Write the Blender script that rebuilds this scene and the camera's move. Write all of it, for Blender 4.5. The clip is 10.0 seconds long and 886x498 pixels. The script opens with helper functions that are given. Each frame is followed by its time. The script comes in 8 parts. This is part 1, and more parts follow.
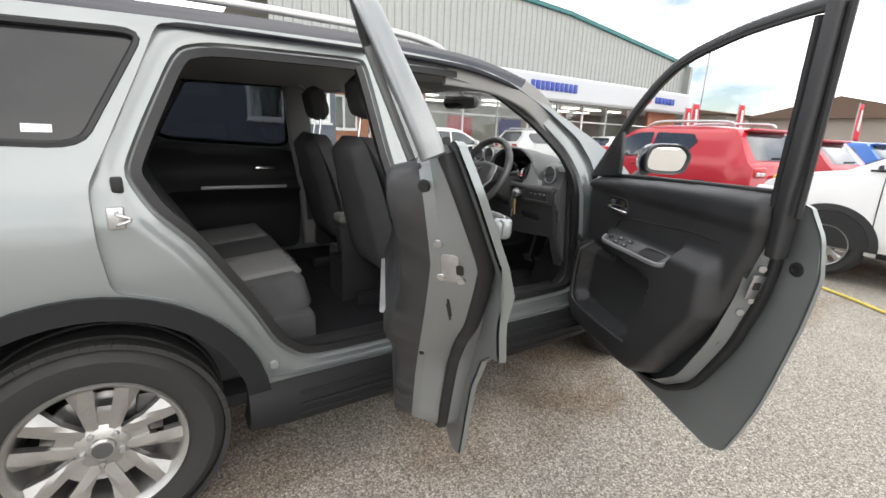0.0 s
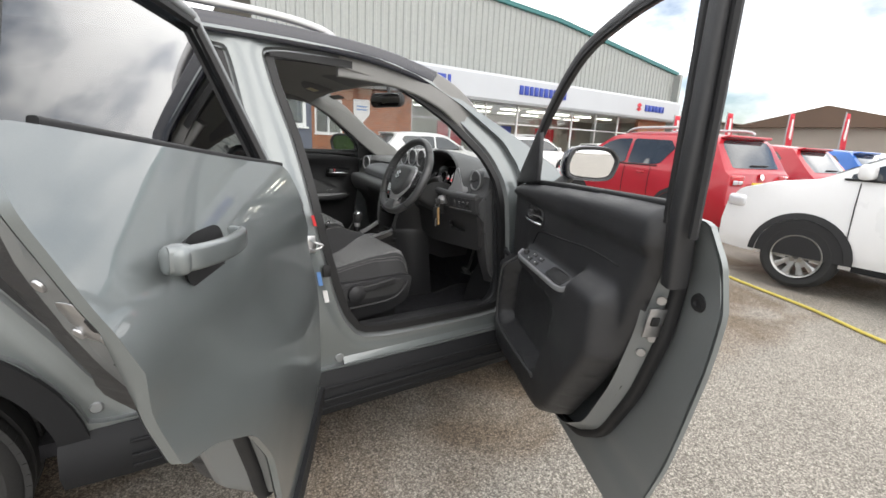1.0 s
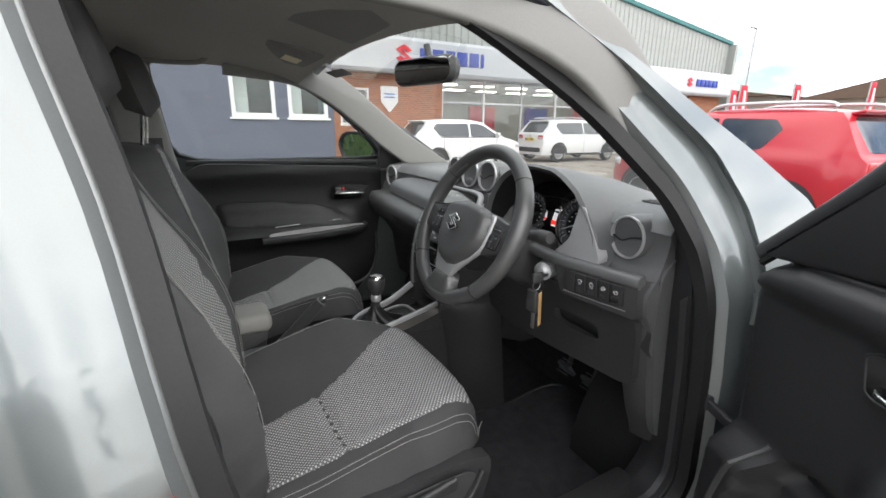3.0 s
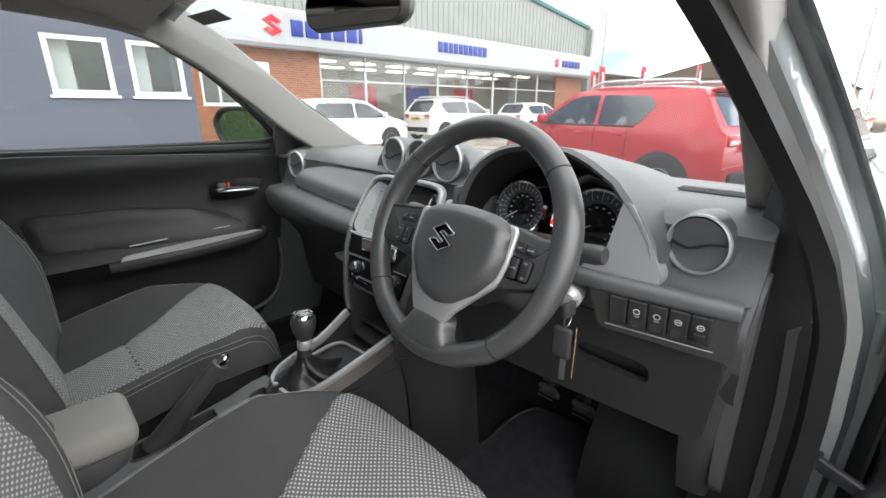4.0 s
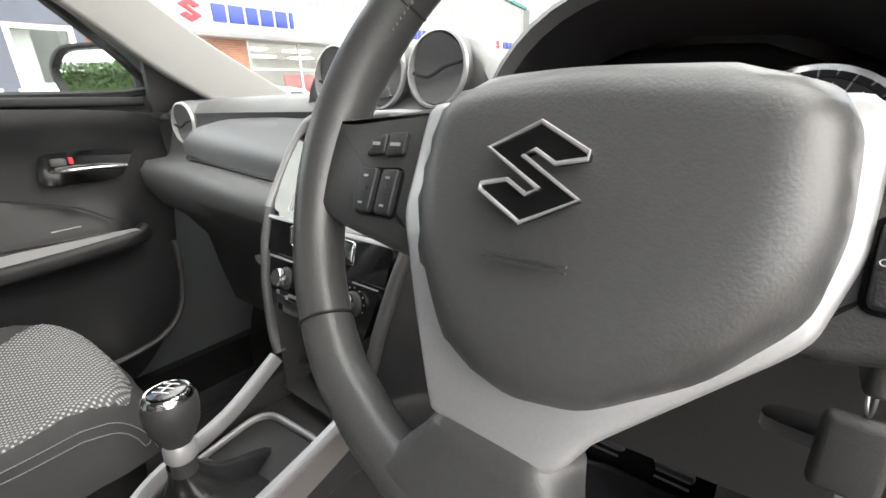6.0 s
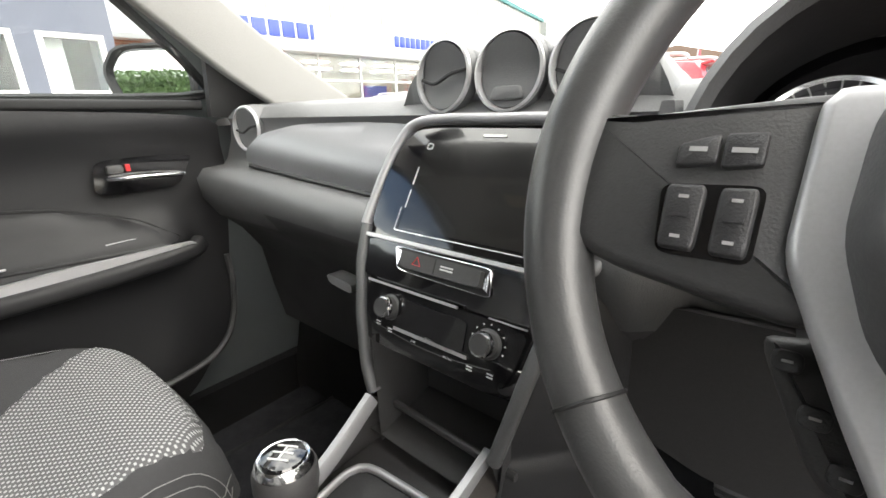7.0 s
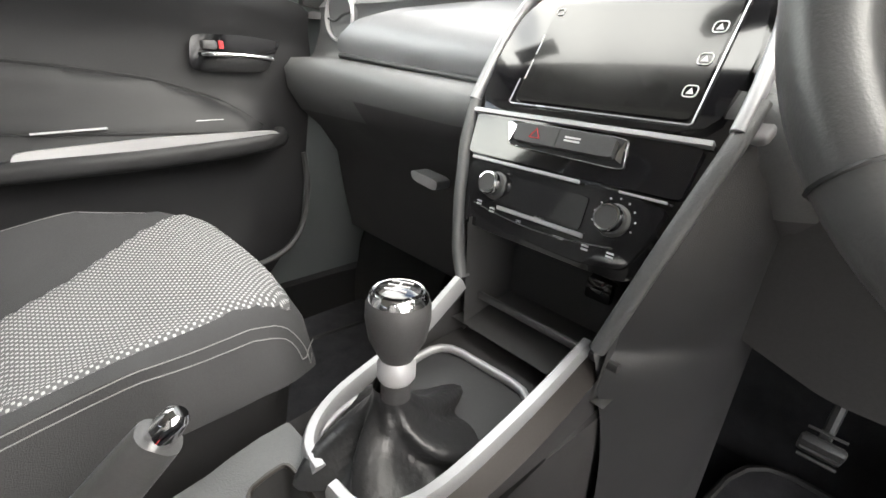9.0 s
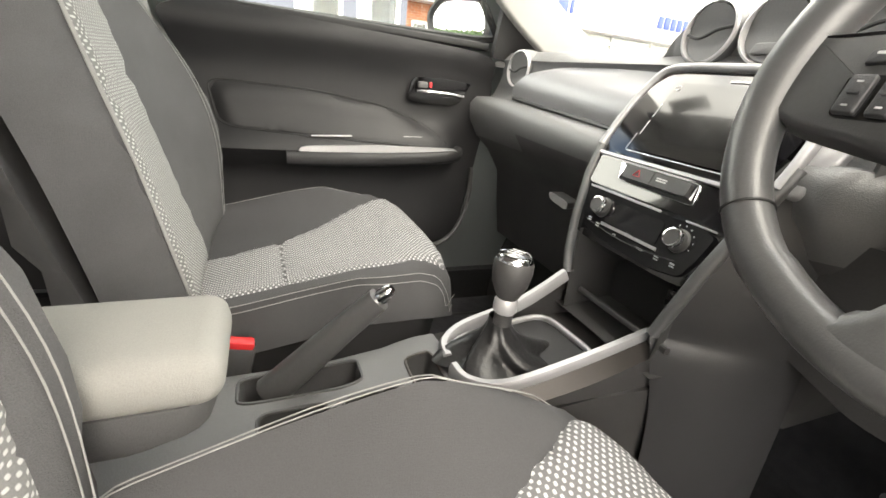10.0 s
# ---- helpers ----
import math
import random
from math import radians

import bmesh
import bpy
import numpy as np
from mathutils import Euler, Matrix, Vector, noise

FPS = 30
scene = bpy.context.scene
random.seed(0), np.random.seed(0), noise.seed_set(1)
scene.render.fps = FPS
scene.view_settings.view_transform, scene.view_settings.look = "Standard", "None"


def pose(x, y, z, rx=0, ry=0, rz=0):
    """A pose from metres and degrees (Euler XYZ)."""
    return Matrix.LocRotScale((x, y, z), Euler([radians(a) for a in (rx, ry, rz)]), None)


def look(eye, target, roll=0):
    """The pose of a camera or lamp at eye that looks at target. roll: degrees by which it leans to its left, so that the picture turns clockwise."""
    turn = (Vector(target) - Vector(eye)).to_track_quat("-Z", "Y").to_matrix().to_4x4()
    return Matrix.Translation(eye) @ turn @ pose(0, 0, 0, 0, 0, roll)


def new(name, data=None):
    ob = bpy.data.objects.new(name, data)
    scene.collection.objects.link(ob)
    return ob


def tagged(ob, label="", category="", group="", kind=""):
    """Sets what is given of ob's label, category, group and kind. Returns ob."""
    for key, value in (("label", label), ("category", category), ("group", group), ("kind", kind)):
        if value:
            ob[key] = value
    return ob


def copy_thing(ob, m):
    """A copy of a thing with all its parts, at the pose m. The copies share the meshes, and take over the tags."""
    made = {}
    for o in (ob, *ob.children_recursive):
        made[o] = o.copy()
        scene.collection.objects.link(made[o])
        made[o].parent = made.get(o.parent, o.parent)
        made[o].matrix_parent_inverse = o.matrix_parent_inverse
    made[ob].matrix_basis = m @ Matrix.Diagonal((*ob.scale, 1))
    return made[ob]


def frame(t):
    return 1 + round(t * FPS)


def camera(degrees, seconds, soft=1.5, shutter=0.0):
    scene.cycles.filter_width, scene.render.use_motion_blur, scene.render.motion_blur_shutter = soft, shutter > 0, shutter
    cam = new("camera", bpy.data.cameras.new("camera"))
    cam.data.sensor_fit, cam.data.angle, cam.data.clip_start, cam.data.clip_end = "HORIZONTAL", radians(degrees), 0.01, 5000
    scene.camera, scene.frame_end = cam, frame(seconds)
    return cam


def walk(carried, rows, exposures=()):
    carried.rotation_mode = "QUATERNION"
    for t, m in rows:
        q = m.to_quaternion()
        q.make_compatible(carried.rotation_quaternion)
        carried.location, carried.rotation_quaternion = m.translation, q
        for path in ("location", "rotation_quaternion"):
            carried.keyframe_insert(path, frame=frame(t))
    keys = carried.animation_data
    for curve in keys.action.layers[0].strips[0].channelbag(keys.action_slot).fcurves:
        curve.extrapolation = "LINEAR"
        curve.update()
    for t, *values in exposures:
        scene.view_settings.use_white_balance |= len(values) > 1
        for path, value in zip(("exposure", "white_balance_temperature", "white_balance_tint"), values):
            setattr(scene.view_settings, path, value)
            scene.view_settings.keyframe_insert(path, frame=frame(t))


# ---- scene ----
cam = camera(91.0, 10.0, soft=1.6)
PATH = [
    (0, (0.231, -2.286, 1.266), (1.284, -0.664, 0.757), 2.3),
    (0.5, (0.501, -2.397, 1.262), (1.568, -0.779, 0.77), 2.6),
    (1, (0.692, -2.282, 1.258), (1.767, -0.666, 0.775), 2.8),
    (1.5, (0.863, -1.992, 1.271), (1.959, -0.404, 0.744), 3.1),
    (2, (0.99, -1.742, 1.266), (1.945, -0.079, 0.699), 3.7),
    (2.5, (1.132, -1.489, 1.274), (1.949, 0.254, 0.732), 3.5),
    (2.7, (1.15, -1.39, 1.306), (1.985, 0.346, 0.768), 2.5),
    (3.8, (1.23, -0.8602, 1.306), (2.535, 0.5273, 0.6953), -0.1),
    (4, (1.245, -0.8185, 1.276), (2.574, 0.5408, 0.6552), 0.31),
    (4.5, (1.335, -0.6744, 1.221), (2.709, 0.6173, 0.5545), -1.15),
    (5, (1.432, -0.5799, 1.178), (2.873, 0.6253, 0.4914), -1.74),
    (5.2, (1.464, -0.5586, 1.161), (2.913, 0.6242, 0.4517), -2.8),
    (6.3, (1.521, -0.408, 1.12), (2.98, 0.792, 0.4629), -2.13),
    (6.5, (1.505, -0.3745, 1.124), (2.959, 0.8323, 0.4675), -2.25),
    (7, (1.498, -0.283, 1.116), (2.936, 0.96, 0.4926), -1.87),
    (7.5, (1.502, -0.2265, 1.103), (2.934, 1.021, 0.4787), -1.82),
    (8, (1.504, -0.1823, 1.096), (2.949, 1.042, 0.4509), -0.76),
    (8.5, (1.49, -0.1865, 1.06), (2.895, 1.046, 0.3475), 0.77),
    (9, (1.443, -0.2304, 1.012), (2.711, 1.099, 0.2219), 3.02),
    (9.5, (1.386, -0.3006, 1.01), (2.427, 1.215, 0.2227), 4.98),
    (10, (1.331, -0.4338, 1.051), (2.071, 1.27, 0.3102), 6.48),
]
walk(cam, [(t, look(eye, target, roll)) for t, eye, target, roll in PATH],
     exposures=[(0, 0.25, 6700, 10), (1.5, 0.1, 6700, 10), (2.7, 0.4, 6600, 10), (3.8, 0.8, 6600, 10), (5.2, 1.25, 6600, 10), (6.3, 1.6, 7000, 10), (7.0, 1.75, 7000, 10), (8.0, 1.9, 7000, 10), (9.0, 2.2, 7000, 10), (9.5, 2.4, 7100, 10), (10, 2.25, 7500, 10)])

# ---- sky and sun: bright broken cloud ----
SUN_ELEV, SUN_TURN = 44.0, 176.0
world = bpy.data.worlds.new("sky")
scene.world = world
world.use_nodes = True
wn, wl = world.node_tree.nodes, world.node_tree.links
wn.clear()
w_out = wn.new("ShaderNodeOutputWorld")
w_bg = wn.new("ShaderNodeBackground")
w_sky = wn.new("ShaderNodeTexSky")
w_sky.sky_type, w_sky.sun_disc = "NISHITA", False
w_sky.sun_elevation, w_sky.sun_rotation = radians(SUN_ELEV), radians(SUN_TURN)
w_tc = wn.new("ShaderNodeTexCoord")
w_map = wn.new("ShaderNodeMapping")
w_map.inputs["Scale"].default_value = (1.6, 1.6, 3.4)
w_noise = wn.new("ShaderNodeTexNoise")
w_noise.inputs["Scale"].default_value, w_noise.inputs["Detail"].default_value = 1.9, 7
w_ramp = wn.new("ShaderNodeValToRGB")
w_ramp.color_ramp.elements[0].position, w_ramp.color_ramp.elements[1].position = 0.34, 0.52
w_ramp2 = wn.new("ShaderNodeValToRGB")
w_ramp2.color_ramp.elements[0].position, w_ramp2.color_ramp.elements[1].position = 0.3, 0.75
w_ramp2.color_ramp.elements[0].color = (11.0, 11.3, 11.8, 1)
w_ramp2.color_ramp.elements[1].color = (19, 19, 19, 1)
w_mix = wn.new("ShaderNodeMix")
w_mix.data_type = "RGBA"
wl.new(w_tc.outputs["Generated"], w_map.inputs["Vector"])
wl.new(w_map.outputs["Vector"], w_noise.inputs["Vector"])
wl.new(w_noise.outputs["Fac"], w_ramp.inputs["Fac"])
wl.new(w_noise.outputs["Fac"], w_ramp2.inputs["Fac"])
wl.new(w_ramp.outputs["Color"], w_mix.inputs["Factor"])
wl.new(w_sky.outputs["Color"], w_mix.inputs["A"])
wl.new(w_ramp2.outputs["Color"], w_mix.inputs["B"])
wl.new(w_mix.outputs["Result"], w_bg.inputs["Color"])
w_bg.inputs["Strength"].default_value = 0.15
wl.new(w_bg.outputs["Background"], w_out.inputs["Surface"])
sun_data = bpy.data.lights.new("sun", "SUN")
sun_data.energy, sun_data.angle, sun_data.color = 1.1, radians(70), (1.0, 0.95, 0.88)
sun = new("sun", sun_data)
sun.matrix_world = pose(0, 0, 12, 90 - SUN_ELEV, 0, 180 - SUN_TURN)


# ---- helpers for meshes ----
from mathutils import geometry


def level(ob):
    """How deep an object hangs under its thing."""
    return 0 if ob.parent is None else 1 + level(ob.parent)


def part(name, bm, mat, parent=None, label="", smooth=True, angle=38, flip=True):
    """Links a bmesh as one mesh object, under a thing or a part."""
    me = bpy.data.meshes.new(name)
    if flip:
        bmesh.ops.recalc_face_normals(bm, faces=bm.faces)
    bm.to_mesh(me)
    bm.free()
    if smooth:
        me.shade_smooth()
        me.set_sharp_from_angle(angle=radians(angle))
    me.materials.append(mat)
    ob = new(name, me)
    while parent and level(parent) >= 2:          # thing > part > sub-part, no deeper
        ob.matrix_basis = parent.matrix_basis @ ob.matrix_basis
        parent = parent.parent
    ob.parent = parent
    if label:
        ob["label"] = label
    return ob


def two_tone(ob, mat, test):
    """Gives the faces that pass the test a second cloth or plastic."""
    ob.data.materials.append(mat)
    for p in ob.data.polygons:
        if test(p):
            p.material_index = 1


def thing(name, label, category, at=(0, 0, 0), turn=0.0, group="", kind=""):
    ob = new(name)
    ob.empty_display_size = 0.1
    ob.matrix_basis = pose(*at, 0, 0, turn)
    return tagged(ob, label, category, group, kind)


def join(*bms):
    out = bmesh.new()
    for b in bms:
        me = bpy.data.meshes.new("tmp")
        b.to_mesh(me)
        b.free()
        out.from_mesh(me)
        bpy.data.meshes.remove(me)
    return out


def moved(bm, m):
    bmesh.ops.transform(bm, matrix=m, verts=bm.verts)
    return bm


def box(cx, cy, cz, sx, sy, sz, bevel=0.0, seg=2, turn=(0, 0, 0)):
    bm = bmesh.new()
    bmesh.ops.create_cube(bm, size=1, matrix=Matrix.Diagonal((sx, sy, sz, 1)))
    if bevel > 0:
        bmesh.ops.bevel(bm, geom=bm.edges[:], offset=min(bevel, 0.49 * min(sx, sy, sz)), segments=seg, profile=0.5, affect="EDGES")
    return moved(bm, pose(cx, cy, cz, *turn))


def span(a, b, bevel=0.0, seg=2):
    c = [(p + q) / 2 for p, q in zip(a, b)]
    return box(*c, *[abs(q - p) for p, q in zip(a, b)], bevel, seg)


def loft(rings, closed=True, caps=True):
    """Skins rings of equal length."""
    bm = bmesh.new()
    rows = [[bm.verts.new(p) for p in r] for r in rings]
    n = len(rows[0])
    for a, b in zip(rows, rows[1:]):
        for i in range(n if closed else n - 1):
            j = (i + 1) % n
            bm.faces.new((a[i], a[j], b[j], b[i]))
    if caps and closed:
        bm.faces.new(rows[0])
        bm.faces.new(rows[-1][::-1])
    return bm


def smooth_path(pts, n, closed=False):
    """A Catmull-Rom curve through pts, n points a span."""
    p = [Vector(q) for q in pts]
    out, m = [], len(p)
    for i in range(m if closed else m - 1):
        g = lambda k: p[(i + k) % m] if closed else p[min(max(i + k, 0), m - 1)]
        a, b, c, d = g(-1), g(0), g(1), g(2)
        for k in range(n):
            t = k / n
            out.append(0.5 * (2 * b + (c - a) * t + (2 * a - 5 * b + 4 * c - d) * t * t + (3 * b - a - 3 * c + d) * t ** 3))
    if not closed:
        out.append(p[-1])
    return out


def sweep(pts, prof, closed=False, up=(0, 0, 1), scale=None, caps=True):
    """Sweeps a closed profile of (side, up) pairs along pts."""
    pts, up = [Vector(p) for p in pts], Vector(up)
    rings, n = [], len(pts)
    for i, p in enumerate(pts):
        a = pts[i - 1] if closed or i else p
        b = pts[(i + 1) % n] if closed or i < n - 1 else p
        t = (b - a).normalized()
        s = t.cross(up)
        s = s.normalized() if s.length > 1e-6 else Vector((1, 0, 0))
        u = s.cross(t)
        k = scale[i] if scale else 1.0
        rings.append([p + s * x * k + u * y * k for x, y in prof])
    if closed:
        rings.append(rings[0])
        bm = loft(rings, True, False)
        bmesh.ops.remove_doubles(bm, verts=bm.verts, dist=1e-6)
        return bm
    return loft(rings, True, caps)


def circle(r, n=10, ry=None):
    return [(r * math.cos(2 * math.pi * k / n), (ry or r) * math.sin(2 * math.pi * k / n)) for k in range(n)]


def rrect(w, h, r, n=4):
    """A rounded rectangle about the origin."""
    out = []
    for k, (sx, sy) in enumerate(((1, 1), (-1, 1), (-1, -1), (1, -1))):
        for i in range(n + 1):
            a = math.pi / 2 * (k + i / n)
            out.append((sx * (w / 2 - r) + r * math.cos(a), sy * (h / 2 - r) + r * math.sin(a)))
    return out


def tube(pts, r, n=10, closed=False, up=(0, 0, 1)):
    return sweep(pts, circle(r, n), closed, up)


def lathe(profile, n=32, m=None):
    """Turns (radius, height) pairs about z."""
    bm = bmesh.new()
    rows = []
    for r, z in profile:
        if r < 1e-6:
            rows.append([bm.verts.new((0, 0, z))] * n)
        else:
            rows.append([bm.verts.new((r * math.cos(2 * math.pi * k / n), r * math.sin(2 * math.pi * k / n), z)) for k in range(n)])
    for a, b in zip(rows, rows[1:]):
        for i in range(n):
            vs = list(dict.fromkeys((a[i], a[(i + 1) % n], b[(i + 1) % n], b[i])))
            if len(vs) > 2:
                bm.faces.new(vs)
    return moved(bm, m) if m else bm


def facing(at, way, spin=0.0):
    """A pose whose z axis points along way."""
    return Matrix.Translation(at) @ Vector(way).to_track_quat("Z", "Y").to_matrix().to_4x4() @ pose(0, 0, 0, 0, 0, spin)


def inside(p, poly):
    x, y, hit = p[0], p[1], False
    for i in range(len(poly)):
        (x1, y1), (x2, y2) = poly[i - 1], poly[i]
        if (y1 > y) != (y2 > y) and x < (x2 - x1) * (y - y1) / (y2 - y1) + x1:
            hit = not hit
    return hit


def refine(poly, step):
    out = []
    for i, q in enumerate(poly):
        p = poly[i - 1]
        n = max(1, int(math.dist(p, q) / step))
        out += [(p[0] + (q[0] - p[0]) * k / n, p[1] + (q[1] - p[1]) * k / n) for k in range(1, n + 1)]
    return out


def rounded(poly, n=5, cut=0.25, r=None):
    """Rounds a polygon's corners."""
    out, m = [], len(poly)
    for i in range(m):
        a, b, c = Vector(poly[i - 1]), Vector(poly[i]), Vector(poly[(i + 1) % m])
        la, lc = (a - b).length, (c - b).length
        ka, kc = (min(r / la, 0.48), min(r / lc, 0.48)) if r else (cut, cut)
        p, q = b.lerp(a, ka), b.lerp(c, kc)
        for k in range(n + 1):
            t = k / n
            v = p * (1 - t) ** 2 + b * 2 * t * (1 - t) + q * t * t
            out.append((v.x, v.y))
    return out


def offset(poly, d):
    """Moves a polygon's edges inwards by d (outwards where d is below nought)."""
    area = sum(poly[i - 1][0] * poly[i][1] - poly[i][0] * poly[i - 1][1] for i in range(len(poly)))
    s = 1 if area > 0 else -1
    out, m = [], len(poly)
    for i in range(m):
        a, b, c = Vector(poly[i - 1]), Vector(poly[i]), Vector(poly[(i + 1) % m])
        t1, t2 = (b - a), (c - b)
        t1 = t1.normalized() if t1.length > 1e-7 else t2.normalized()
        t2 = t2.normalized() if t2.length > 1e-7 else t1
        nrm = Vector((-t1.y - t2.y, t1.x + t2.x))
        nrm = nrm.normalized() if nrm.length > 1e-6 else Vector((-t1.y, t1.x))
        k = d * s / max(0.5, nrm.dot(Vector((-t1.y, t1.x))))
        out.append((b.x + nrm.x * k, b.y + nrm.y * k))
    return out


def plate(outline, holes, fn, thick, step=0.06):
    """A curved plate with holes: fn(u, v, w) gives the place; w runs from 0 to thick."""
    loops = [refine(outline, step)] + [refine(h, step) for h in holes]
    verts, edges = [], []
    for lp in loops:
        k = len(verts)
        verts += [Vector(p) for p in lp]
        edges += [(k + i, k + (i + 1) % len(lp)) for i in range(len(lp))]
    us, vs = [p[0] for p in outline], [p[1] for p in outline]
    nu, nv = int((max(us) - min(us)) / step), int((max(vs) - min(vs)) / step)
    for i in range(1, nu):
        for j in range(1, nv):
            p = (min(us) + (max(us) - min(us)) * (i + 0.5 * (j % 2)) / nu, min(vs) + (max(vs) - min(vs)) * j / nv)
            if inside(p, outline) and not any(inside(p, h) for h in holes):
                if all(min((p[0] - q[0]) ** 2 + (p[1] - q[1]) ** 2 for q in lp) > (0.45 * step) ** 2 for lp in loops):
                    verts.append(Vector(p))
    v2, _, f2, *_ = geometry.delaunay_2d_cdt(verts, edges, [], 0, 1e-6)
    keep = []
    for f in f2:
        c = sum((v2[i] for i in f), Vector((0, 0))) / len(f)
        if inside(c, outline) and not any(inside(c, h) for h in holes):
            keep.append(f)
    bm = bmesh.new()
    top = [bm.verts.new(fn(p.x, p.y, 0.0)) for p in v2]
    low = [bm.verts.new(fn(p.x, p.y, thick)) for p in v2] if thick else None
    count = {}
    for f in keep:
        bm.faces.new([top[i] for i in f])
        if thick:
            bm.faces.new([low[i] for i in reversed(f)])
        for i in range(3):
            e = (f[i], f[(i + 1) % 3])
            count[e] = 1
    if thick:
        for a, b in count:
            if (b, a) not in count:
                bm.faces.new((top[b], top[a], low[a], low[b]))
    for v in [v for v in bm.verts if not v.link_faces]:
        bm.verts.remove(v)
    return bm


def strip(a, b):
    """A band of faces between two lines of points."""
    bm = bmesh.new()
    va, vb = [bm.verts.new(p) for p in a], [bm.verts.new(p) for p in b]
    for i in range(len(va) - 1):
        bm.faces.new((va[i], va[i + 1], vb[i + 1], vb[i]))
    return bm


def ring(a, b):
    """A closed band between two loops of equal length."""
    return strip(list(a) + [a[0]], list(b) + [b[0]])


def patch(fn, nu, nv):
    bm = bmesh.new()
    g = [[bm.verts.new(fn(i / nu, j / nv)) for j in range(nv + 1)] for i in range(nu + 1)]
    for i in range(nu):
        for j in range(nv):
            bm.faces.new((g[i][j], g[i + 1][j], g[i + 1][j + 1], g[i][j + 1]))
    return bm


def interp(x, table):
    for (a, p), (b, q) in zip(table, table[1:]):
        if x <= b:
            t = min(max((x - a) / (b - a), 0), 1)
            return p + (q - p) * t
    return table[-1][1]


def cushion(outline, fn_base, height, edge=0.05, step=0.03, dome=0.0, groove=None):
    """A padded form over an outline: rises over the edge's width and domes towards the middle."""
    def lift(u, v):
        d = min(math.dist((u, v), closest((u, v), outline[i - 1], outline[i])) for i in range(len(outline)))
        t = min(d / edge, 1)
        h = height * math.sqrt(max(0, 1 - (1 - t) ** 2)) + dome * min(d / 0.2, 1)
        return h - (groove(u, v) if groove else 0)
    return plate(outline, [], lambda u, v, w: fn_base(u, v, 0 if w else lift(u, v)), 1.0, step)


def rise(outline, height, edge, dome=0.0):
    """The height of a cushion over its base."""
    def lift(u, v):
        d = min(math.dist((u, v), closest((u, v), outline[i - 1], outline[i])) for i in range(len(outline)))
        t = min(d / edge, 1)
        return height * math.sqrt(max(0, 1 - (1 - t) ** 2)) + dome * min(d / 0.2, 1)
    return lift


def pad(outline, fn, height, bevel=0.001):
    """A raised key with a bevelled top: fn(u, v, h) gives the place."""
    rings = [(outline, 0.0), (outline, height - bevel), (offset(outline, bevel * 0.4), height - 0.3 * bevel), (offset(outline, bevel), height)]
    return loft([[fn(u, v, h) for u, v in o] for o, h in rings])


def closest(p, a, b):
    dx, dy = b[0] - a[0], b[1] - a[1]
    k = dx * dx + dy * dy
    t = 0 if k == 0 else min(1, max(0, ((p[0] - a[0]) * dx + (p[1] - a[1]) * dy) / k))
    return a[0] + dx * t, a[1] + dy * t


# ---- materials ----
def material(name, color, rough=0.5, metal=0.0, vary=0.12, scale=6.0, fine=90.0, bump=0.0, bump_scale=None, coat=0.0, coat_rough=0.05, rough_vary=0.08, spec=0.5):
    """A surface with variation at two scales, fine relief and uneven gloss."""
    m = bpy.data.materials.new(name)
    m.use_nodes = True
    n, l = m.node_tree.nodes, m.node_tree.links
    b = n["Principled BSDF"]
    tc = n.new("ShaderNodeTexCoord")
    big, small = n.new("ShaderNodeTexNoise"), n.new("ShaderNodeTexNoise")
    big.inputs["Scale"].default_value, big.inputs["Detail"].default_value = scale, 5
    small.inputs["Scale"].default_value, small.inputs["Detail"].default_value = fine, 3
    for t in (big, small):
        l.new(tc.outputs["Object"], t.inputs["Vector"])
    add = n.new("ShaderNodeMath")
    l.new(big.outputs["Fac"], add.inputs[0]), l.new(small.outputs["Fac"], add.inputs[1])
    mr = n.new("ShaderNodeMapRange")
    mr.inputs["From Min"].default_value, mr.inputs["From Max"].default_value = 0.6, 1.4
    mr.inputs["To Min"].default_value, mr.inputs["To Max"].default_value = 1 - vary, 1 + vary
    l.new(add.outputs[0], mr.inputs["Value"])
    mul = n.new("ShaderNodeVectorMath")
    mul.operation = "SCALE"
    mul.inputs[0].default_value = color[:3]
    l.new(mr.outputs[0], mul.inputs["Scale"])
    l.new(mul.outputs[0], b.inputs["Base Color"])
    rr = n.new("ShaderNodeMapRange")
    rr.inputs["From Min"].default_value, rr.inputs["From Max"].default_value = 0.3, 0.7
    rr.inputs["To Min"].default_value, rr.inputs["To Max"].default_value = max(0, rough - rough_vary), min(1, rough + rough_vary)
    l.new(big.outputs["Fac"], rr.inputs["Value"])
    l.new(rr.outputs[0], b.inputs["Roughness"])
    b.inputs["Metallic"].default_value = metal
    b.inputs["Specular IOR Level"].default_value = spec
    b.inputs["Coat Weight"].default_value, b.inputs["Coat Roughness"].default_value = coat, coat_rough
    if bump:
        bp = n.new("ShaderNodeBump")
        bp.inputs["Strength"].default_value, bp.inputs["Distance"].default_value = bump, 0.002
        src = small
        if bump_scale:
            src = n.new("ShaderNodeTexNoise")
            src.inputs["Scale"].default_value, src.inputs["Detail"].default_value = bump_scale, 2
            l.new(tc.outputs["Object"], src.inputs["Vector"])
        l.new(src.outputs["Fac"], bp.inputs["Height"])
        l.new(bp.outputs["Normal"], b.inputs["Normal"])
    return m


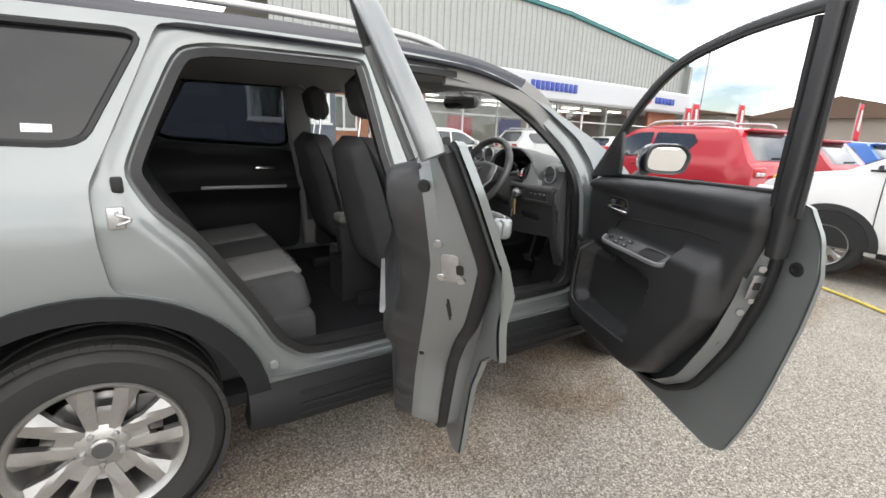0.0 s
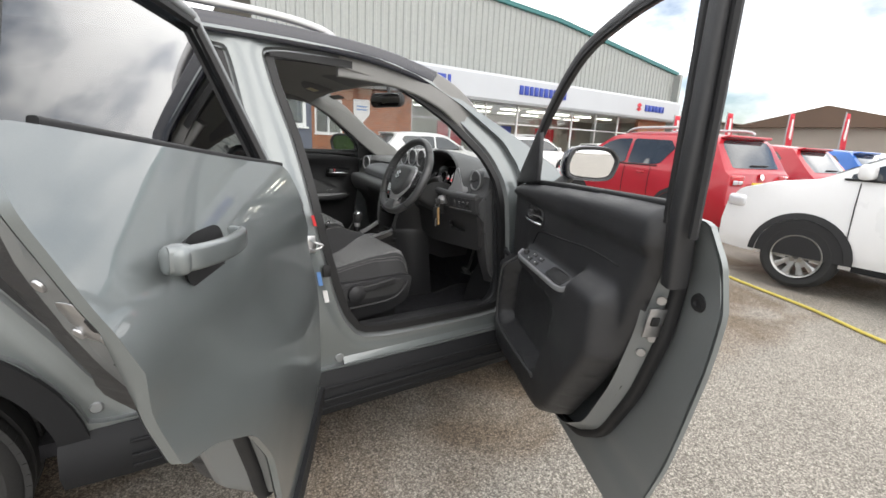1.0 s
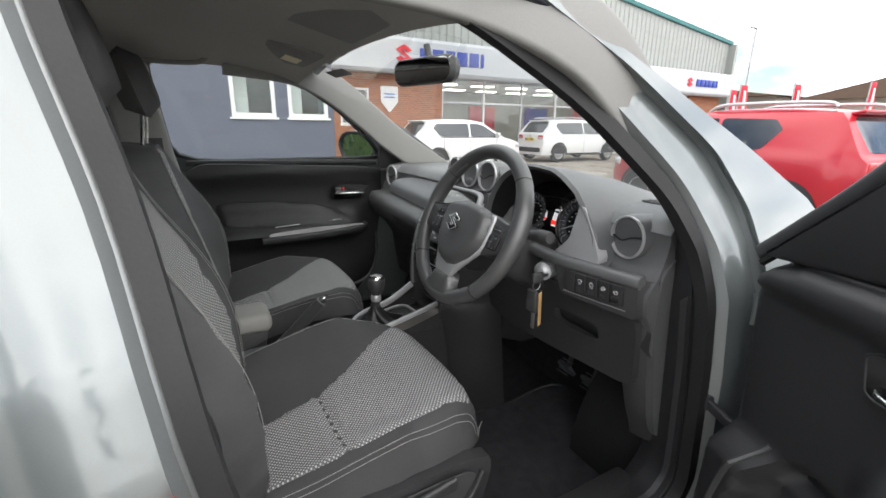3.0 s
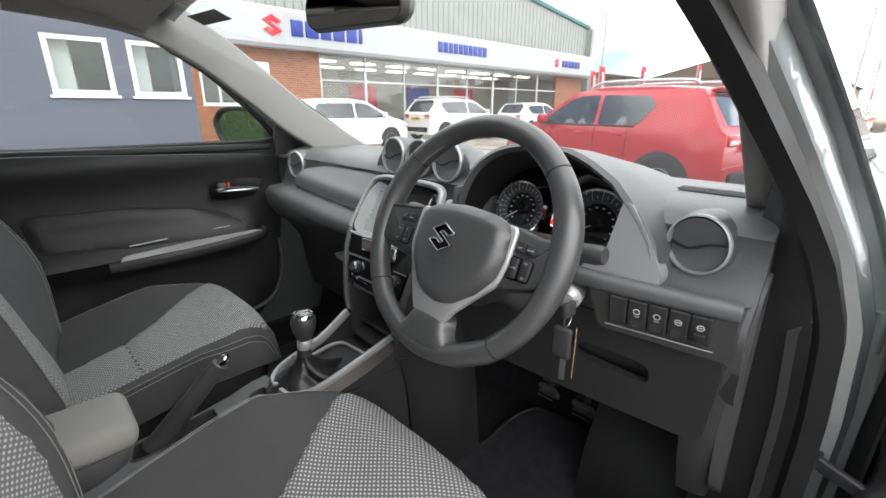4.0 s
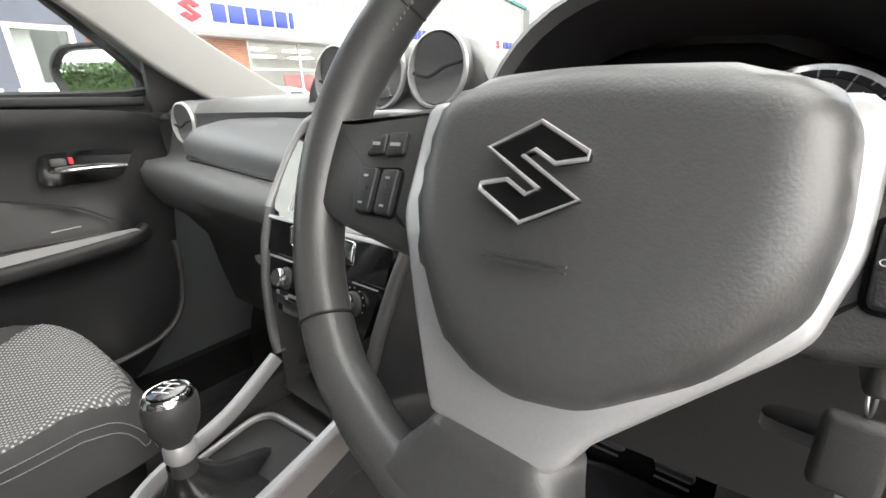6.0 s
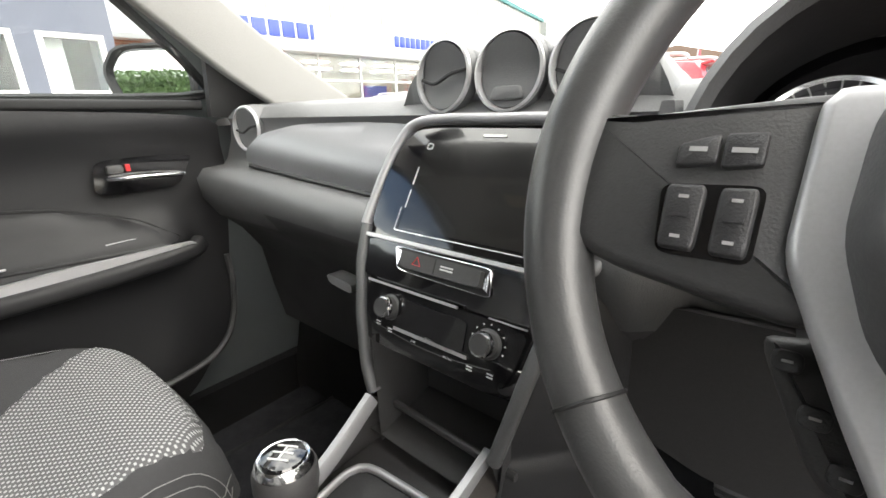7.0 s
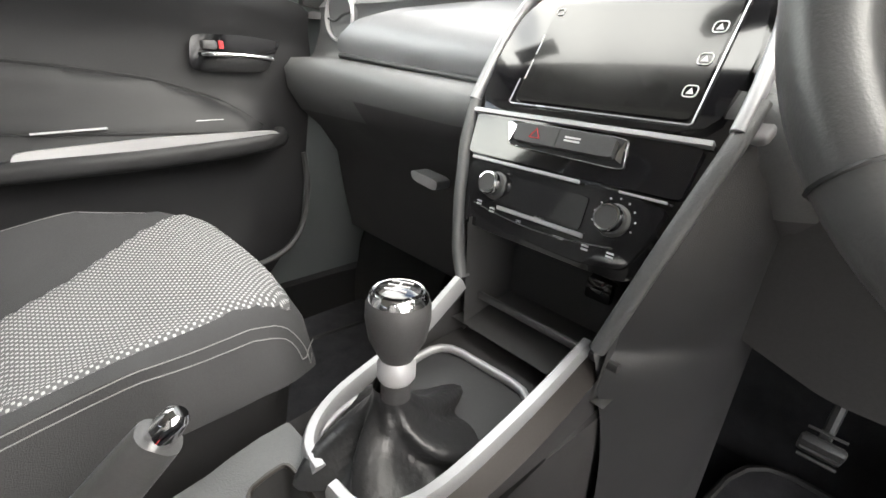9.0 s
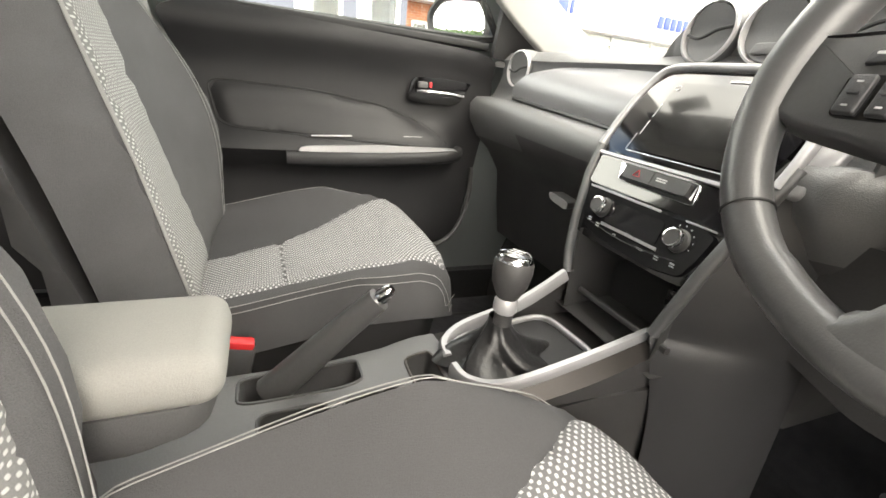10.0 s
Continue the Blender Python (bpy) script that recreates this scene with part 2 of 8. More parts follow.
def woven(name, dark, light, axes, pitch=(0.0082, 0.0102)):
    """Seat cloth: pale stitched dots in staggered rows on a dark ground. axes: the two object axes of the weave."""
    m = material(name, dark, 0.95, vary=0.15, fine=700, bump=0.3, spec=0.2)
    n, l = m.node_tree.nodes, m.node_tree.links
    b = n["Principled BSDF"]
    tc = n.new("ShaderNodeTexCoord")
    sep = n.new("ShaderNodeSeparateXYZ")
    l.new(tc.outputs["Object"], sep.inputs[0])
    waves = []
    for ax, p in zip(axes, pitch):
        k = n.new("ShaderNodeMath")
        k.operation = "MULTIPLY"
        k.inputs[1].default_value = 2 * math.pi / p / 1.0
        l.new(sep.outputs[ax], k.inputs[0])
        waves.append(k)
    sums = []
    for a in waves:
        s = n.new("ShaderNodeMath")
        s.operation = "SINE"
        l.new(a.outputs[0], s.inputs[0])
        sums.append(s)
    mul = n.new("ShaderNodeMath")
    mul.operation = "MULTIPLY"
    l.new(sums[0].outputs[0], mul.inputs[0]), l.new(sums[1].outputs[0], mul.inputs[1])
    mr = n.new("ShaderNodeMapRange")
    mr.inputs["From Min"].default_value, mr.inputs["From Max"].default_value = 0.15, 0.6
    l.new(mul.outputs[0], mr.inputs["Value"])
    old = b.inputs["Base Color"].links[0].from_socket
    mix = n.new("ShaderNodeMix")
    mix.data_type = "RGBA"
    l.new(mr.outputs[0], mix.inputs["Factor"])
    l.new(old, mix.inputs["A"])
    mix.inputs["B"].default_value = (*light, 1)
    l.new(mix.outputs["Result"], b.inputs["Base Color"])
    bp = n.new("ShaderNodeBump")
    bp.inputs["Strength"].default_value, bp.inputs["Distance"].default_value = 0.5, 0.0015
    l.new(mr.outputs[0], bp.inputs["Height"])
    l.new(bp.outputs["Normal"], b.inputs["Normal"])
    return m


def glass(name, tint=(1, 1, 1), rough=0.0, clear=0.9, power=3.2):
    """A thin pane: lets light straight through, with mirror gloss by Fresnel."""
    m = bpy.data.materials.new(name)
    m.use_nodes = True
    n, l = m.node_tree.nodes, m.node_tree.links
    n.remove(n["Principled BSDF"])
    tr, gl, fr, mx = n.new("ShaderNodeBsdfTransparent"), n.new("ShaderNodeBsdfGlossy"), n.new("ShaderNodeLayerWeight"), n.new("ShaderNodeMixShader")
    tr.inputs["Color"].default_value = (*[c * clear for c in tint], 1)
    gl.inputs["Roughness"].default_value = rough
    fr.inputs["Blend"].default_value = 0.5
    pw, ma = n.new("ShaderNodeMath"), n.new("ShaderNodeMath")
    pw.operation, ma.operation = "POWER", "MULTIPLY_ADD"
    pw.inputs[1].default_value = power
    ma.inputs[1].default_value, ma.inputs[2].default_value = 0.88, 0.05
    l.new(fr.outputs["Facing"], pw.inputs[0]), l.new(pw.outputs[0], ma.inputs[0])
    l.new(ma.outputs[0], mx.inputs["Fac"]), l.new(tr.outputs[0], mx.inputs[1]), l.new(gl.outputs[0], mx.inputs[2])
    l.new(mx.outputs[0], n["Material Output"].inputs["Surface"])
    return m


def text(words, height):
    """Words in the built-in font as a flat mesh about the origin."""
    cu = bpy.data.curves.new("words", "FONT")
    cu.body, cu.size, cu.align_x, cu.align_y, cu.extrude = words, height * 1.4, "CENTER", "CENTER", 0.0
    cu.resolution_u = 2
    ob = bpy.data.objects.new("words", cu)
    me = bpy.data.meshes.new_from_object(ob)
    bm = bmesh.new()
    bm.from_mesh(me)
    bpy.data.objects.remove(ob)
    bpy.data.curves.remove(cu)
    bpy.data.meshes.remove(me)
    return bm


def mapped(bm, fn):
    for v in bm.verts:
        v.co = fn(*v.co)
    return bm


def glow(name, color, strength):
    m = material(name, color, 0.5)
    b = m.node_tree.nodes["Principled BSDF"]
    b.inputs["Emission Color"].default_value = (*color, 1)
    b.inputs["Emission Strength"].default_value = strength
    return m


M = dict(
    paint=material("grey_metallic_paint", (0.205, 0.225, 0.228), 0.42, 0.55, 0.05, 3, 900, 0.02, coat=1.0, coat_rough=0.02),
    jamb=material("grey_jamb_paint", (0.230, 0.242, 0.246), 0.40, 0.45, 0.08, 5, 500, 0.05, coat=0.4, coat_rough=0.15),
    roof=material("black_gloss_paint", (0.012, 0.014, 0.025), 0.25, 0.3, 0.1, 3, 500, coat=1.0, coat_rough=0.03),
    trim=material("black_grained_plastic", (0.026, 0.026, 0.028), 0.44, spec=0.6, vary=0.15, fine=500, bump=0.25, bump_scale=900),
    soft=material("soft_dash_plastic", (0.098, 0.099, 0.101), 0.46, spec=0.7, vary=0.12, fine=400, bump=0.3, bump_scale=700),
    hard=material("hard_dark_plastic", (0.052, 0.052, 0.053), 0.45, vary=0.12, fine=300, bump=0.15, bump_scale=800),
    gloss=material("piano_black", (0.006, 0.006, 0.007), 0.06, vary=0.2, coat=1.0),
    piano_soft=material("satin_black_panel", (0.006, 0.006, 0.007), 0.14, vary=0.2),
    dial_grey=material("dial_grey", (0.10, 0.10, 0.105), 0.35, 0.4, 0.1),
    knee=material("dark_knee_plastic", (0.045, 0.044, 0.045), 0.48, vary=0.15, fine=300, bump=0.15, bump_scale=800),
    gaiter=material("creased_gaiter_leather", (0.016, 0.016, 0.017), 0.32, vary=0.2, fine=120, bump=0.35, bump_scale=160),
    bright=material("bright_trim", (0.70, 0.70, 0.72), 0.25, 0.6, 0.03),
    cloth_dark=material("black_seat_side_cloth", (0.056, 0.056, 0.058), 0.9, vary=0.15, scale=12, fine=900, bump=0.4, spec=0.25),
    dark_pane=material("dark_window_pane", (0.015, 0.016, 0.018), 0.07, vary=0.1, rough_vary=0.01, spec=0.4),
    silver=material("satin_silver_plastic", (0.52, 0.52, 0.53), 0.36, 0.45, 0.06, fine=600),
    satin=material("satin_grey_metal_paint", (0.36, 0.36, 0.37), 0.42, 0.45, 0.06, fine=600),
    door_in=material("black_door_plastic", (0.017, 0.017, 0.0185), 0.50, spec=0.42, vary=0.15, fine=500, bump=0.25, bump_scale=900),
    decor=material("brushed_grey_decor", (0.24, 0.24, 0.25), 0.44, 0.6, 0.08, fine=600, bump=0.05),
    chrome=material("chrome", (0.85, 0.85, 0.86), 0.08, 1.0, 0.03),
    rubber=material("black_rubber", (0.012, 0.012, 0.013), 0.6, vary=0.15, fine=200, bump=0.1),
    clad=material("black_cladding", (0.014, 0.0145, 0.016), 0.62, vary=0.18, fine=300, bump=0.3, bump_scale=400, spec=0.25),
    tyre=material("tyre_rubber", (0.018, 0.018, 0.018), 0.75, vary=0.25, scale=14, fine=200, bump=0.2),
    alloy=material("silver_alloy", (0.40, 0.395, 0.38), 0.36, 0.85, 0.08, coat=0.5),
    alloy_dark=material("dark_grey_alloy", (0.10, 0.10, 0.10), 0.4, 0.6, 0.15),
    headliner=material("pale_headliner", (0.42, 0.41, 0.39), 0.95, vary=0.06, fine=600, bump=0.2, spec=0.2),
    pillar=material("pale_pillar_trim", (0.25, 0.247, 0.24), 0.7, vary=0.06, fine=500, bump=0.2),
    cloth=material("dark_seat_cloth", (0.085, 0.085, 0.087), 0.95, vary=0.2, scale=12, fine=900, bump=0.5, spec=0.2),
    weave=woven("dotted_seat_cloth", (0.125, 0.125, 0.128), (0.46, 0.46, 0.46), (0, 1)),
    # same cloth on the backrests, ground tone lifted to stand in for light
    weave_up=woven("dotted_seat_cloth_upright_lit", (0.17, 0.17, 0.168), (0.44, 0.44, 0.43), (2, 1)),
    thread=material("pale_thread", (0.24, 0.24, 0.235), 0.9),
    leather=material("black_leather", (0.066, 0.066, 0.067), 0.37, spec=0.8, vary=0.12, fine=250, bump=0.10, bump_scale=700),
    padded=material("grey_padded_cloth", (0.23, 0.226, 0.215), 0.9, vary=0.12, fine=900, bump=0.3, spec=0.25),
    bronze=material("dark_bronze_satin", (0.055, 0.050, 0.047), 0.38, 0.5, 0.1, fine=500),
    carpet=material("dark_carpet", (0.038, 0.038, 0.042), 1.0, vary=0.4, scale=30, fine=700, bump=0.9, spec=0.1),
    mirror=material("mirror", (0.92, 0.93, 0.94), 0.01, 1.0, 0.0, rough_vary=0.0),
    glass=glass("clear_glass", (0.97, 1.0, 0.99)),
    dark_glass=glass("privacy_glass", (0.28, 0.30, 0.32), power=2.3),
    screen=material("dark_screen", (0.012, 0.012, 0.012), 0.12, vary=0.2, coat=0.6),
    red=material("red_plastic", (0.55, 0.02, 0.025), 0.4),
    white=material("white_plastic", (0.75, 0.75, 0.75), 0.5),
    white_mark=material("white_marking", (0.62, 0.62, 0.62), 0.6),
    tag=material("buff_key_tag", (0.55, 0.36, 0.16), 0.7),
    steel=material("zinc_steel", (0.55, 0.55, 0.56), 0.32, 1.0, 0.12),
    label_blue=material("blue_sticker", (0.12, 0.26, 0.55), 0.5),
    plate_front=material("warning_label", (0.75, 0.68, 0.45), 0.5),
    label_white=material("white_sticker", (0.75, 0.75, 0.75), 0.5),
)


# ---- the car: x forward, y to its left, the rear axle above the origin ----
HALF = [(0.24, 0.83), (0.30, 0.845), (0.42, 0.868), (0.60, 0.884), (0.85, 0.886), (1.0, 0.876), (1.10, 0.845), (1.20, 0.80), (1.53, 0.665), (1.60, 0.625)]


def half(x, z):
    k = interp(z, HALF)
    if x < -0.25:
        k -= 0.32 * (-0.25 - x) ** 2
    if x > 2.6:
        k -= 0.30 * (x - 2.6) ** 2
    return k


def side(s):
    return lambda x, z, w: (x, s * (half(x, z) - w), z)


def arc(cx, cz, r, a0, a1, n=14):
    return [(cx + r * math.cos(radians(a0 + (a1 - a0) * k / n)), cz + r * math.sin(radians(a0 + (a1 - a0) * k / n))) for k in range(n + 1)]


car = thing("car", "grey metallic compact SUV with two doors standing open", "car")
FRONT_OPEN = rounded([(1.30, 0.495), (1.97, 0.485), (2.03, 0.56), (2.0, 0.85), (1.985, 1.09), (1.93, 1.215), (1.76, 1.37), (1.56, 1.488), (1.38, 1.545), (1.10, 1.545), (1.02, 1.53), (1.04, 1.40), (1.085, 1.22), (1.125, 0.93), (1.21, 0.61)], 3, 0.3)
REAR_OPEN = rounded([(0.60, 0.45), (1.02, 0.45), (1.06, 0.52), (1.03, 0.85), (0.97, 1.15), (0.935, 1.45), (0.92, 1.525), (0.86, 1.53), (0.40, 1.52), (0.30, 1.49), (0.19, 1.26), (0.135, 1.13), (0.19, 1.02), (0.29, 0.91), (0.43, 0.68), (0.50, 0.54)], 3, 0.3)
QUARTER = rounded([(0.06, 1.20), (0.225, 1.515), (-0.30, 1.495), (-0.42, 1.42), (-0.52, 1.215)], 4, 0.12)
OUTER = [(-0.76, 0.42), (-0.80, 0.85), (-0.76, 1.12), (-0.66, 1.40), (-0.56, 1.52), (-0.30, 1.555), (0.2, 1.58), (0.8, 1.592), (1.2, 1.585), (1.46, 1.56), (1.64, 1.505), (1.88, 1.385), (2.10, 1.27), (2.27, 1.17), (2.36, 1.07), (2.9, 1.02), (3.2, 0.93), (3.32, 0.75), (3.34, 0.42)]
OUTER += [(2.94, 0.40)] + arc(2.5, 0.345, 0.40, 8, 172) + [(2.09, 0.40), (0.44, 0.40)] + arc(0.0, 0.345, 0.41, 8, 172) + [(-0.45, 0.40)]
# the doors' bed: the skin is cut away round both openings, and a painted recess lies behind it
HOLE = rounded([(0.475, 0.425), (0.449, 0.508), (0.366, 0.652), (0.239, 0.759), (0.085, 0.815), (0.068, 0.95), (0.064, 1.10), (0.115, 1.21), (0.20, 1.40), (0.262, 1.545), (0.33, 1.562), (1.05, 1.566), (1.40, 1.556), (1.60, 1.506), (1.80, 1.402), (1.985, 1.27), (2.045, 1.17), (2.06, 1.05), (2.075, 0.80), (2.08, 0.55), (2.06, 0.43)], 3, 0.2)
side_r = part("side_panel", plate(OUTER, [HOLE, QUARTER], side(-1), 0.012, 0.05), M["paint"], car)


def recess(x, z, w):
    """The bed's surface, with a raised inner flange towards the openings."""
    d = min(min(math.dist((x, z), q) for q in REAR_EDGE), min(math.dist((x, z), q) for q in FRONT_EDGE))
    return x, -(half(x, z) - 0.026 - 0.010 * (lambda c: c * c * (3 - 2 * c))(min(1, max(0, (0.046 - d) / 0.030))) - w), z


REAR_EDGE, FRONT_EDGE = refine(REAR_OPEN, 0.02), refine(FRONT_OPEN, 0.02)
part("door_bed", plate(HOLE, [FRONT_OPEN, REAR_OPEN], recess, 0.006, 0.014), M["paint"], car, "painted door bed with raised flange")
part("bed_return", ring([side(-1)(x, z, 0.004) for x, z in refine(HOLE, 0.04)], [side(-1)(x, z, 0.032) for x, z in refine(HOLE, 0.04)]), M["jamb"], car)
WIN_FL = rounded([(1.10, 1.15), (1.98, 1.15), (1.90, 1.235), (1.74, 1.37), (1.54, 1.485), (1.36, 1.53), (1.12, 1.53), (1.06, 1.50)], 3, 0.2)
WIN_RL = rounded([(0.22, 1.19), (0.96, 1.15), (0.93, 1.515), (0.40, 1.505), (0.33, 1.46)], 3, 0.15)
side_l = part("side_panel", plate(OUTER, [WIN_FL, WIN_RL, QUARTER], side(1), 0.012, 0.06), M["paint"], car)
part("window_glass", plate(WIN_FL, [], lambda x, z, w: (x, half(x, z) - 0.02 - w, z), 0.004, 0.1), M["glass"], car).visible_shadow = False
for s, lp in ((1, WIN_RL), (1, QUARTER), (-1, QUARTER)):
    part("window_glass", plate(offset(lp, -0.012), [], lambda x, z, w, s=s: (x, s * (half(x, z) - 0.014 - w), z), 0.004, 0.1), M["dark_pane"] if lp is QUARTER else M["dark_glass"], car).visible_shadow = False
for s, lp in ((1, WIN_RL), (1, WIN_FL), (1, QUARTER), (-1, QUARTER)):
    part("window_seal", sweep([(x, s * (half(x, z) - 0.004), z) for x, z in refine(lp, 0.03)], circle(0.011, 6), True, (0, 1, 0)), M["rubber"], car)

# the apertures' returns, flanges and rubber seals
for lp in (FRONT_OPEN, REAR_OPEN):
    a = refine(lp, 0.03)
    b, c = offset(a, 0.022), offset(a, 0.030)
    f = side(-1)
    rings = [[f(x, z, 0.036) for x, z in a], [f(x, z, 0.054) for x, z in offset(a, 0.008)], [f(x, z, 0.060) for x, z in b]]
    part("door_jamb", loft(rings, True, False), M["jamb"], car)
    part("jamb_return", loft([[f(x, z, 0.058) for x, z in b], [f(x, z, 0.11 if z < 1.0 else 0.07) for x, z in c]], True, False), M["trim"], car)
    part("door_seal", sweep([f(x, z, 0.060) for x, z in offset(a, 0.026)], [(0.014, -0.010), (0.014, 0.014), (0.004, 0.022), (-0.012, 0.014), (-0.012, -0.010)], True, (0, 1, 0)), M["rubber"], car)
    inner = offset(a, 0.034)
    slim = lambda z: interp(z, [(1.0, 1.0), (1.2, 0.45), (1.6, 0.35)])
    part("aperture_trim", join(ring([f(x, z, 0.085 * (0.4 + 0.6 * slim(z))) for x, z in inner], [f(x, z, 0.16 * slim(z)) for x, z in offset(a, 0.0)]), ring([f(x, z, 0.16 * slim(z)) for x, z in a], [f(x, z, 0.20 * slim(z)) for x, z in offset(a, -0.03)])), M["trim"], car)

# pillars inside
def beam(name, pts, w, t, mat, n=8, up=(0, 1, 0)):
    return part(name, sweep(smooth_path(pts, n), rrect(w, t, 0.3 * min(w, t), 3), False, up), mat, car)


for s in (1, -1):
    beam("pillar_trim", [(2.32, s * 0.670, 1.03), (2.02, s * 0.690, 1.215), (1.866, s * 0.692, 1.335), (1.72, s * 0.685, 1.44), (1.54, s * 0.63, 1.51), (1.3, s * 0.60, 1.53)], 0.12, 0.03, M["pillar"])
beam("b_pillar_trim", [(1.10, 0.72, 0.5), (1.08, 0.74, 0.9), (1.03, 0.725, 1.2), (0.99, 0.65, 1.53)], 0.15, 0.05, M["pillar"])
beam("b_pillar_trim", [(1.10, -0.71, 0.48), (1.07, -0.72, 0.9), (1.02, -0.665, 1.2), (0.985, -0.565, 1.53)], 0.11, 0.05, M["trim"])
beam("c_pillar_trim", [(0.0, 0.72, 0.95), (0.16, 0.69, 1.25), (0.31, 0.64, 1.53)], 0.18, 0.05, M["trim"])
beam("c_pillar_trim", [(-0.02, -0.70, 0.95), (0.12, -0.65, 1.25), (0.26, -0.565, 1.53)], 0.14, 0.05, M["trim"])

# roof, headliner, screens
def roof_z(x):
    return interp(x, [(-0.75, 1.50), (-0.5, 1.555), (-0.2, 1.585), (0.3, 1.605), (0.9, 1.612), (1.3, 1.603), (1.5, 1.575), (1.66, 1.52)])


def crown(x, v, drop=0.0, inset=0.0):
    y = (2 * v - 1) * (0.635 - inset)
    return x, y, roof_z(x) - drop - 0.035 * (abs(2 * v - 1)) ** 2.6


roof = part("roof", patch(lambda u, v: crown(-0.72 + 2.36 * u, v), 30, 16), M["roof"], car, "gloss black roof skin")
part("headliner", patch(lambda u, v: crown(-0.60 + 2.16 * u, v, 0.065, 0.005), 26, 12), M["headliner"], car, "pale grey felt headliner")
for s in (1, -1):
    part("roof_rail", sweep(smooth_path([(-0.35, s * 0.60, 1.585), (-0.28, s * 0.605, 1.625), (0.4, s * 0.605, 1.645), (1.0, s * 0.605, 1.645), (1.22, s * 0.605, 1.625), (1.3, s * 0.60, 1.59)], 6), rrect(0.03, 0.025, 0.008, 3)), M["silver"], car)
    part("drip_moulding", sweep([(x, s * (half(x, z) - 0.002), z - 0.008) for x, z in smooth_path([(-0.6, 1.50), (-0.3, 1.555), (0.2, 1.58), (0.8, 1.592), (1.2, 1.585), (1.46, 1.56), (1.68, 1.505)], 5)], rrect(0.022, 0.062, 0.008, 3)), M["roof"], car)


def screen_at(u, v):
    y = (2 * v - 1)
    base = Vector((2.50 - 0.20 * y * y, y * 0.76, 1.075))
    top = Vector((1.63 - 0.10 * y * y, y * 0.655, 1.545 - 0.02 * y * y))
    p = base.lerp(top, u)
    return p + Vector((0.03, 0, 0.03)) * math.sin(math.pi * u)


ws = part("windscreen", patch(screen_at, 10, 16), M["glass"], car, "clear laminated windscreen")
ws.visible_shadow = False
part("rear_screen", patch(lambda u, v: (-0.80 + 0.22 * u, (2 * v - 1) * (0.68 - 0.12 * u), 1.12 + 0.38 * u), 6, 10), M["dark_glass"], car).visible_shadow = False
part("bonnet", patch(lambda u, v: (2.38 + 0.92 * u - 0.10 * (2 * v - 1) ** 2 * u, (2 * v - 1) * (0.80 - 0.14 * u * u), 1.085 - 0.04 * u - 0.12 * u ** 3 - 0.03 * (2 * v - 1) ** 2), 16, 16), M["paint"], car)
part("front_bumper", patch(lambda u, v: (3.375 - 0.30 * abs(2 * v - 1) ** 2.6 - 0.06 * abs(u - 0.4), (2 * v - 1) * 0.85, 0.22 + 0.72 * u), 10, 20), M["paint"], car)
part("rear_bumper", patch(lambda u, v: (-0.81 + 0.16 * abs(2 * v - 1) ** 3 + 0.05 * abs(u - 0.4), (2 * v - 1) * 0.84, 0.30 + 0.42 * u), 8, 20), M["clad"], car)
part("tailgate", patch(lambda u, v: (-0.80 + 0.04 * u + 0.05 * abs(2 * v - 1) ** 3, (2 * v - 1) * 0.80, 0.70 + 0.46 * u), 8, 20), M["paint"], car)
part("floor_pan", join(span((-0.72, -0.76, 0.30), (2.32, 0.76, 0.345)), span((2.30, -0.74, 0.30), (2.34, 0.74, 1.06)), span((-0.70, -0.7, 0.34), (-0.66, 0.7, 1.0))), M["carpet"], car, "dark carpeted floor")
for s in (1, -1):
    part("sill_cladding", sweep([(0.40, s * 0.86, 0.345), (0.55, s * 0.872, 0.345), (2.02, s * 0.872, 0.345), (2.12, s * 0.86, 0.345)], [(-0.05, -0.085), (0.02, -0.085), (0.045, -0.03), (0.03, 0.035), (0.012, 0.06), (0.0, 0.075), (-0.05, 0.075)] if s < 0 else [(0.05, -0.085), (-0.02, -0.085), (-0.045, -0.03), (-0.03, 0.035), (-0.012, 0.06), (0.0, 0.075), (0.05, 0.075)]), M["clad"], car, "black ribbed sill cladding")
    for zz, yy in ((0.375, 0.905), (0.335, 0.918), (0.30, 0.912)):
        part("sill_rib", sweep([(0.56, s * yy, zz), (2.01, s * yy, zz)], rrect(0.012, 0.010, 0.004, 3)), M["clad"], car)
    for cx, r in ((0.0, 0.405), (2.5, 0.395)):
        a = arc(cx, 0.345, r, -14, 194, 30)
        o = [(cx + (x - cx) * 1.17, 0.345 + (z - 0.345) * 1.16) for x, z in a]
        bm = join(strip([(x, s * (half(x, z) + 0.014), z) for x, z in a], [(x, s * (half(x, z) + 0.016), z) for x, z in o]),
                  strip([(x, s * (half(x, z) + 0.014), z) for x, z in a], [(x, s * (half(x, z) - 0.08), z) for x, z in a]),
                  strip([(x, s * (half(x, z) + 0.016), z) for x, z in o], [(x, s * (half(x, z) - 0.004), z) for x, z in o]))
        part("wheel_arch_cladding", bm, M["clad"], car, "black plastic wheel arch")
        part("arch_liner", loft([[(x, s * 0.80, z) for x, z in arc(cx, 0.345, 0.44, -10, 190, 20)], [(x, s * 0.45, z) for x, z in arc(cx, 0.345, 0.44, -10, 190, 20)]], False), M["rubber"], car)
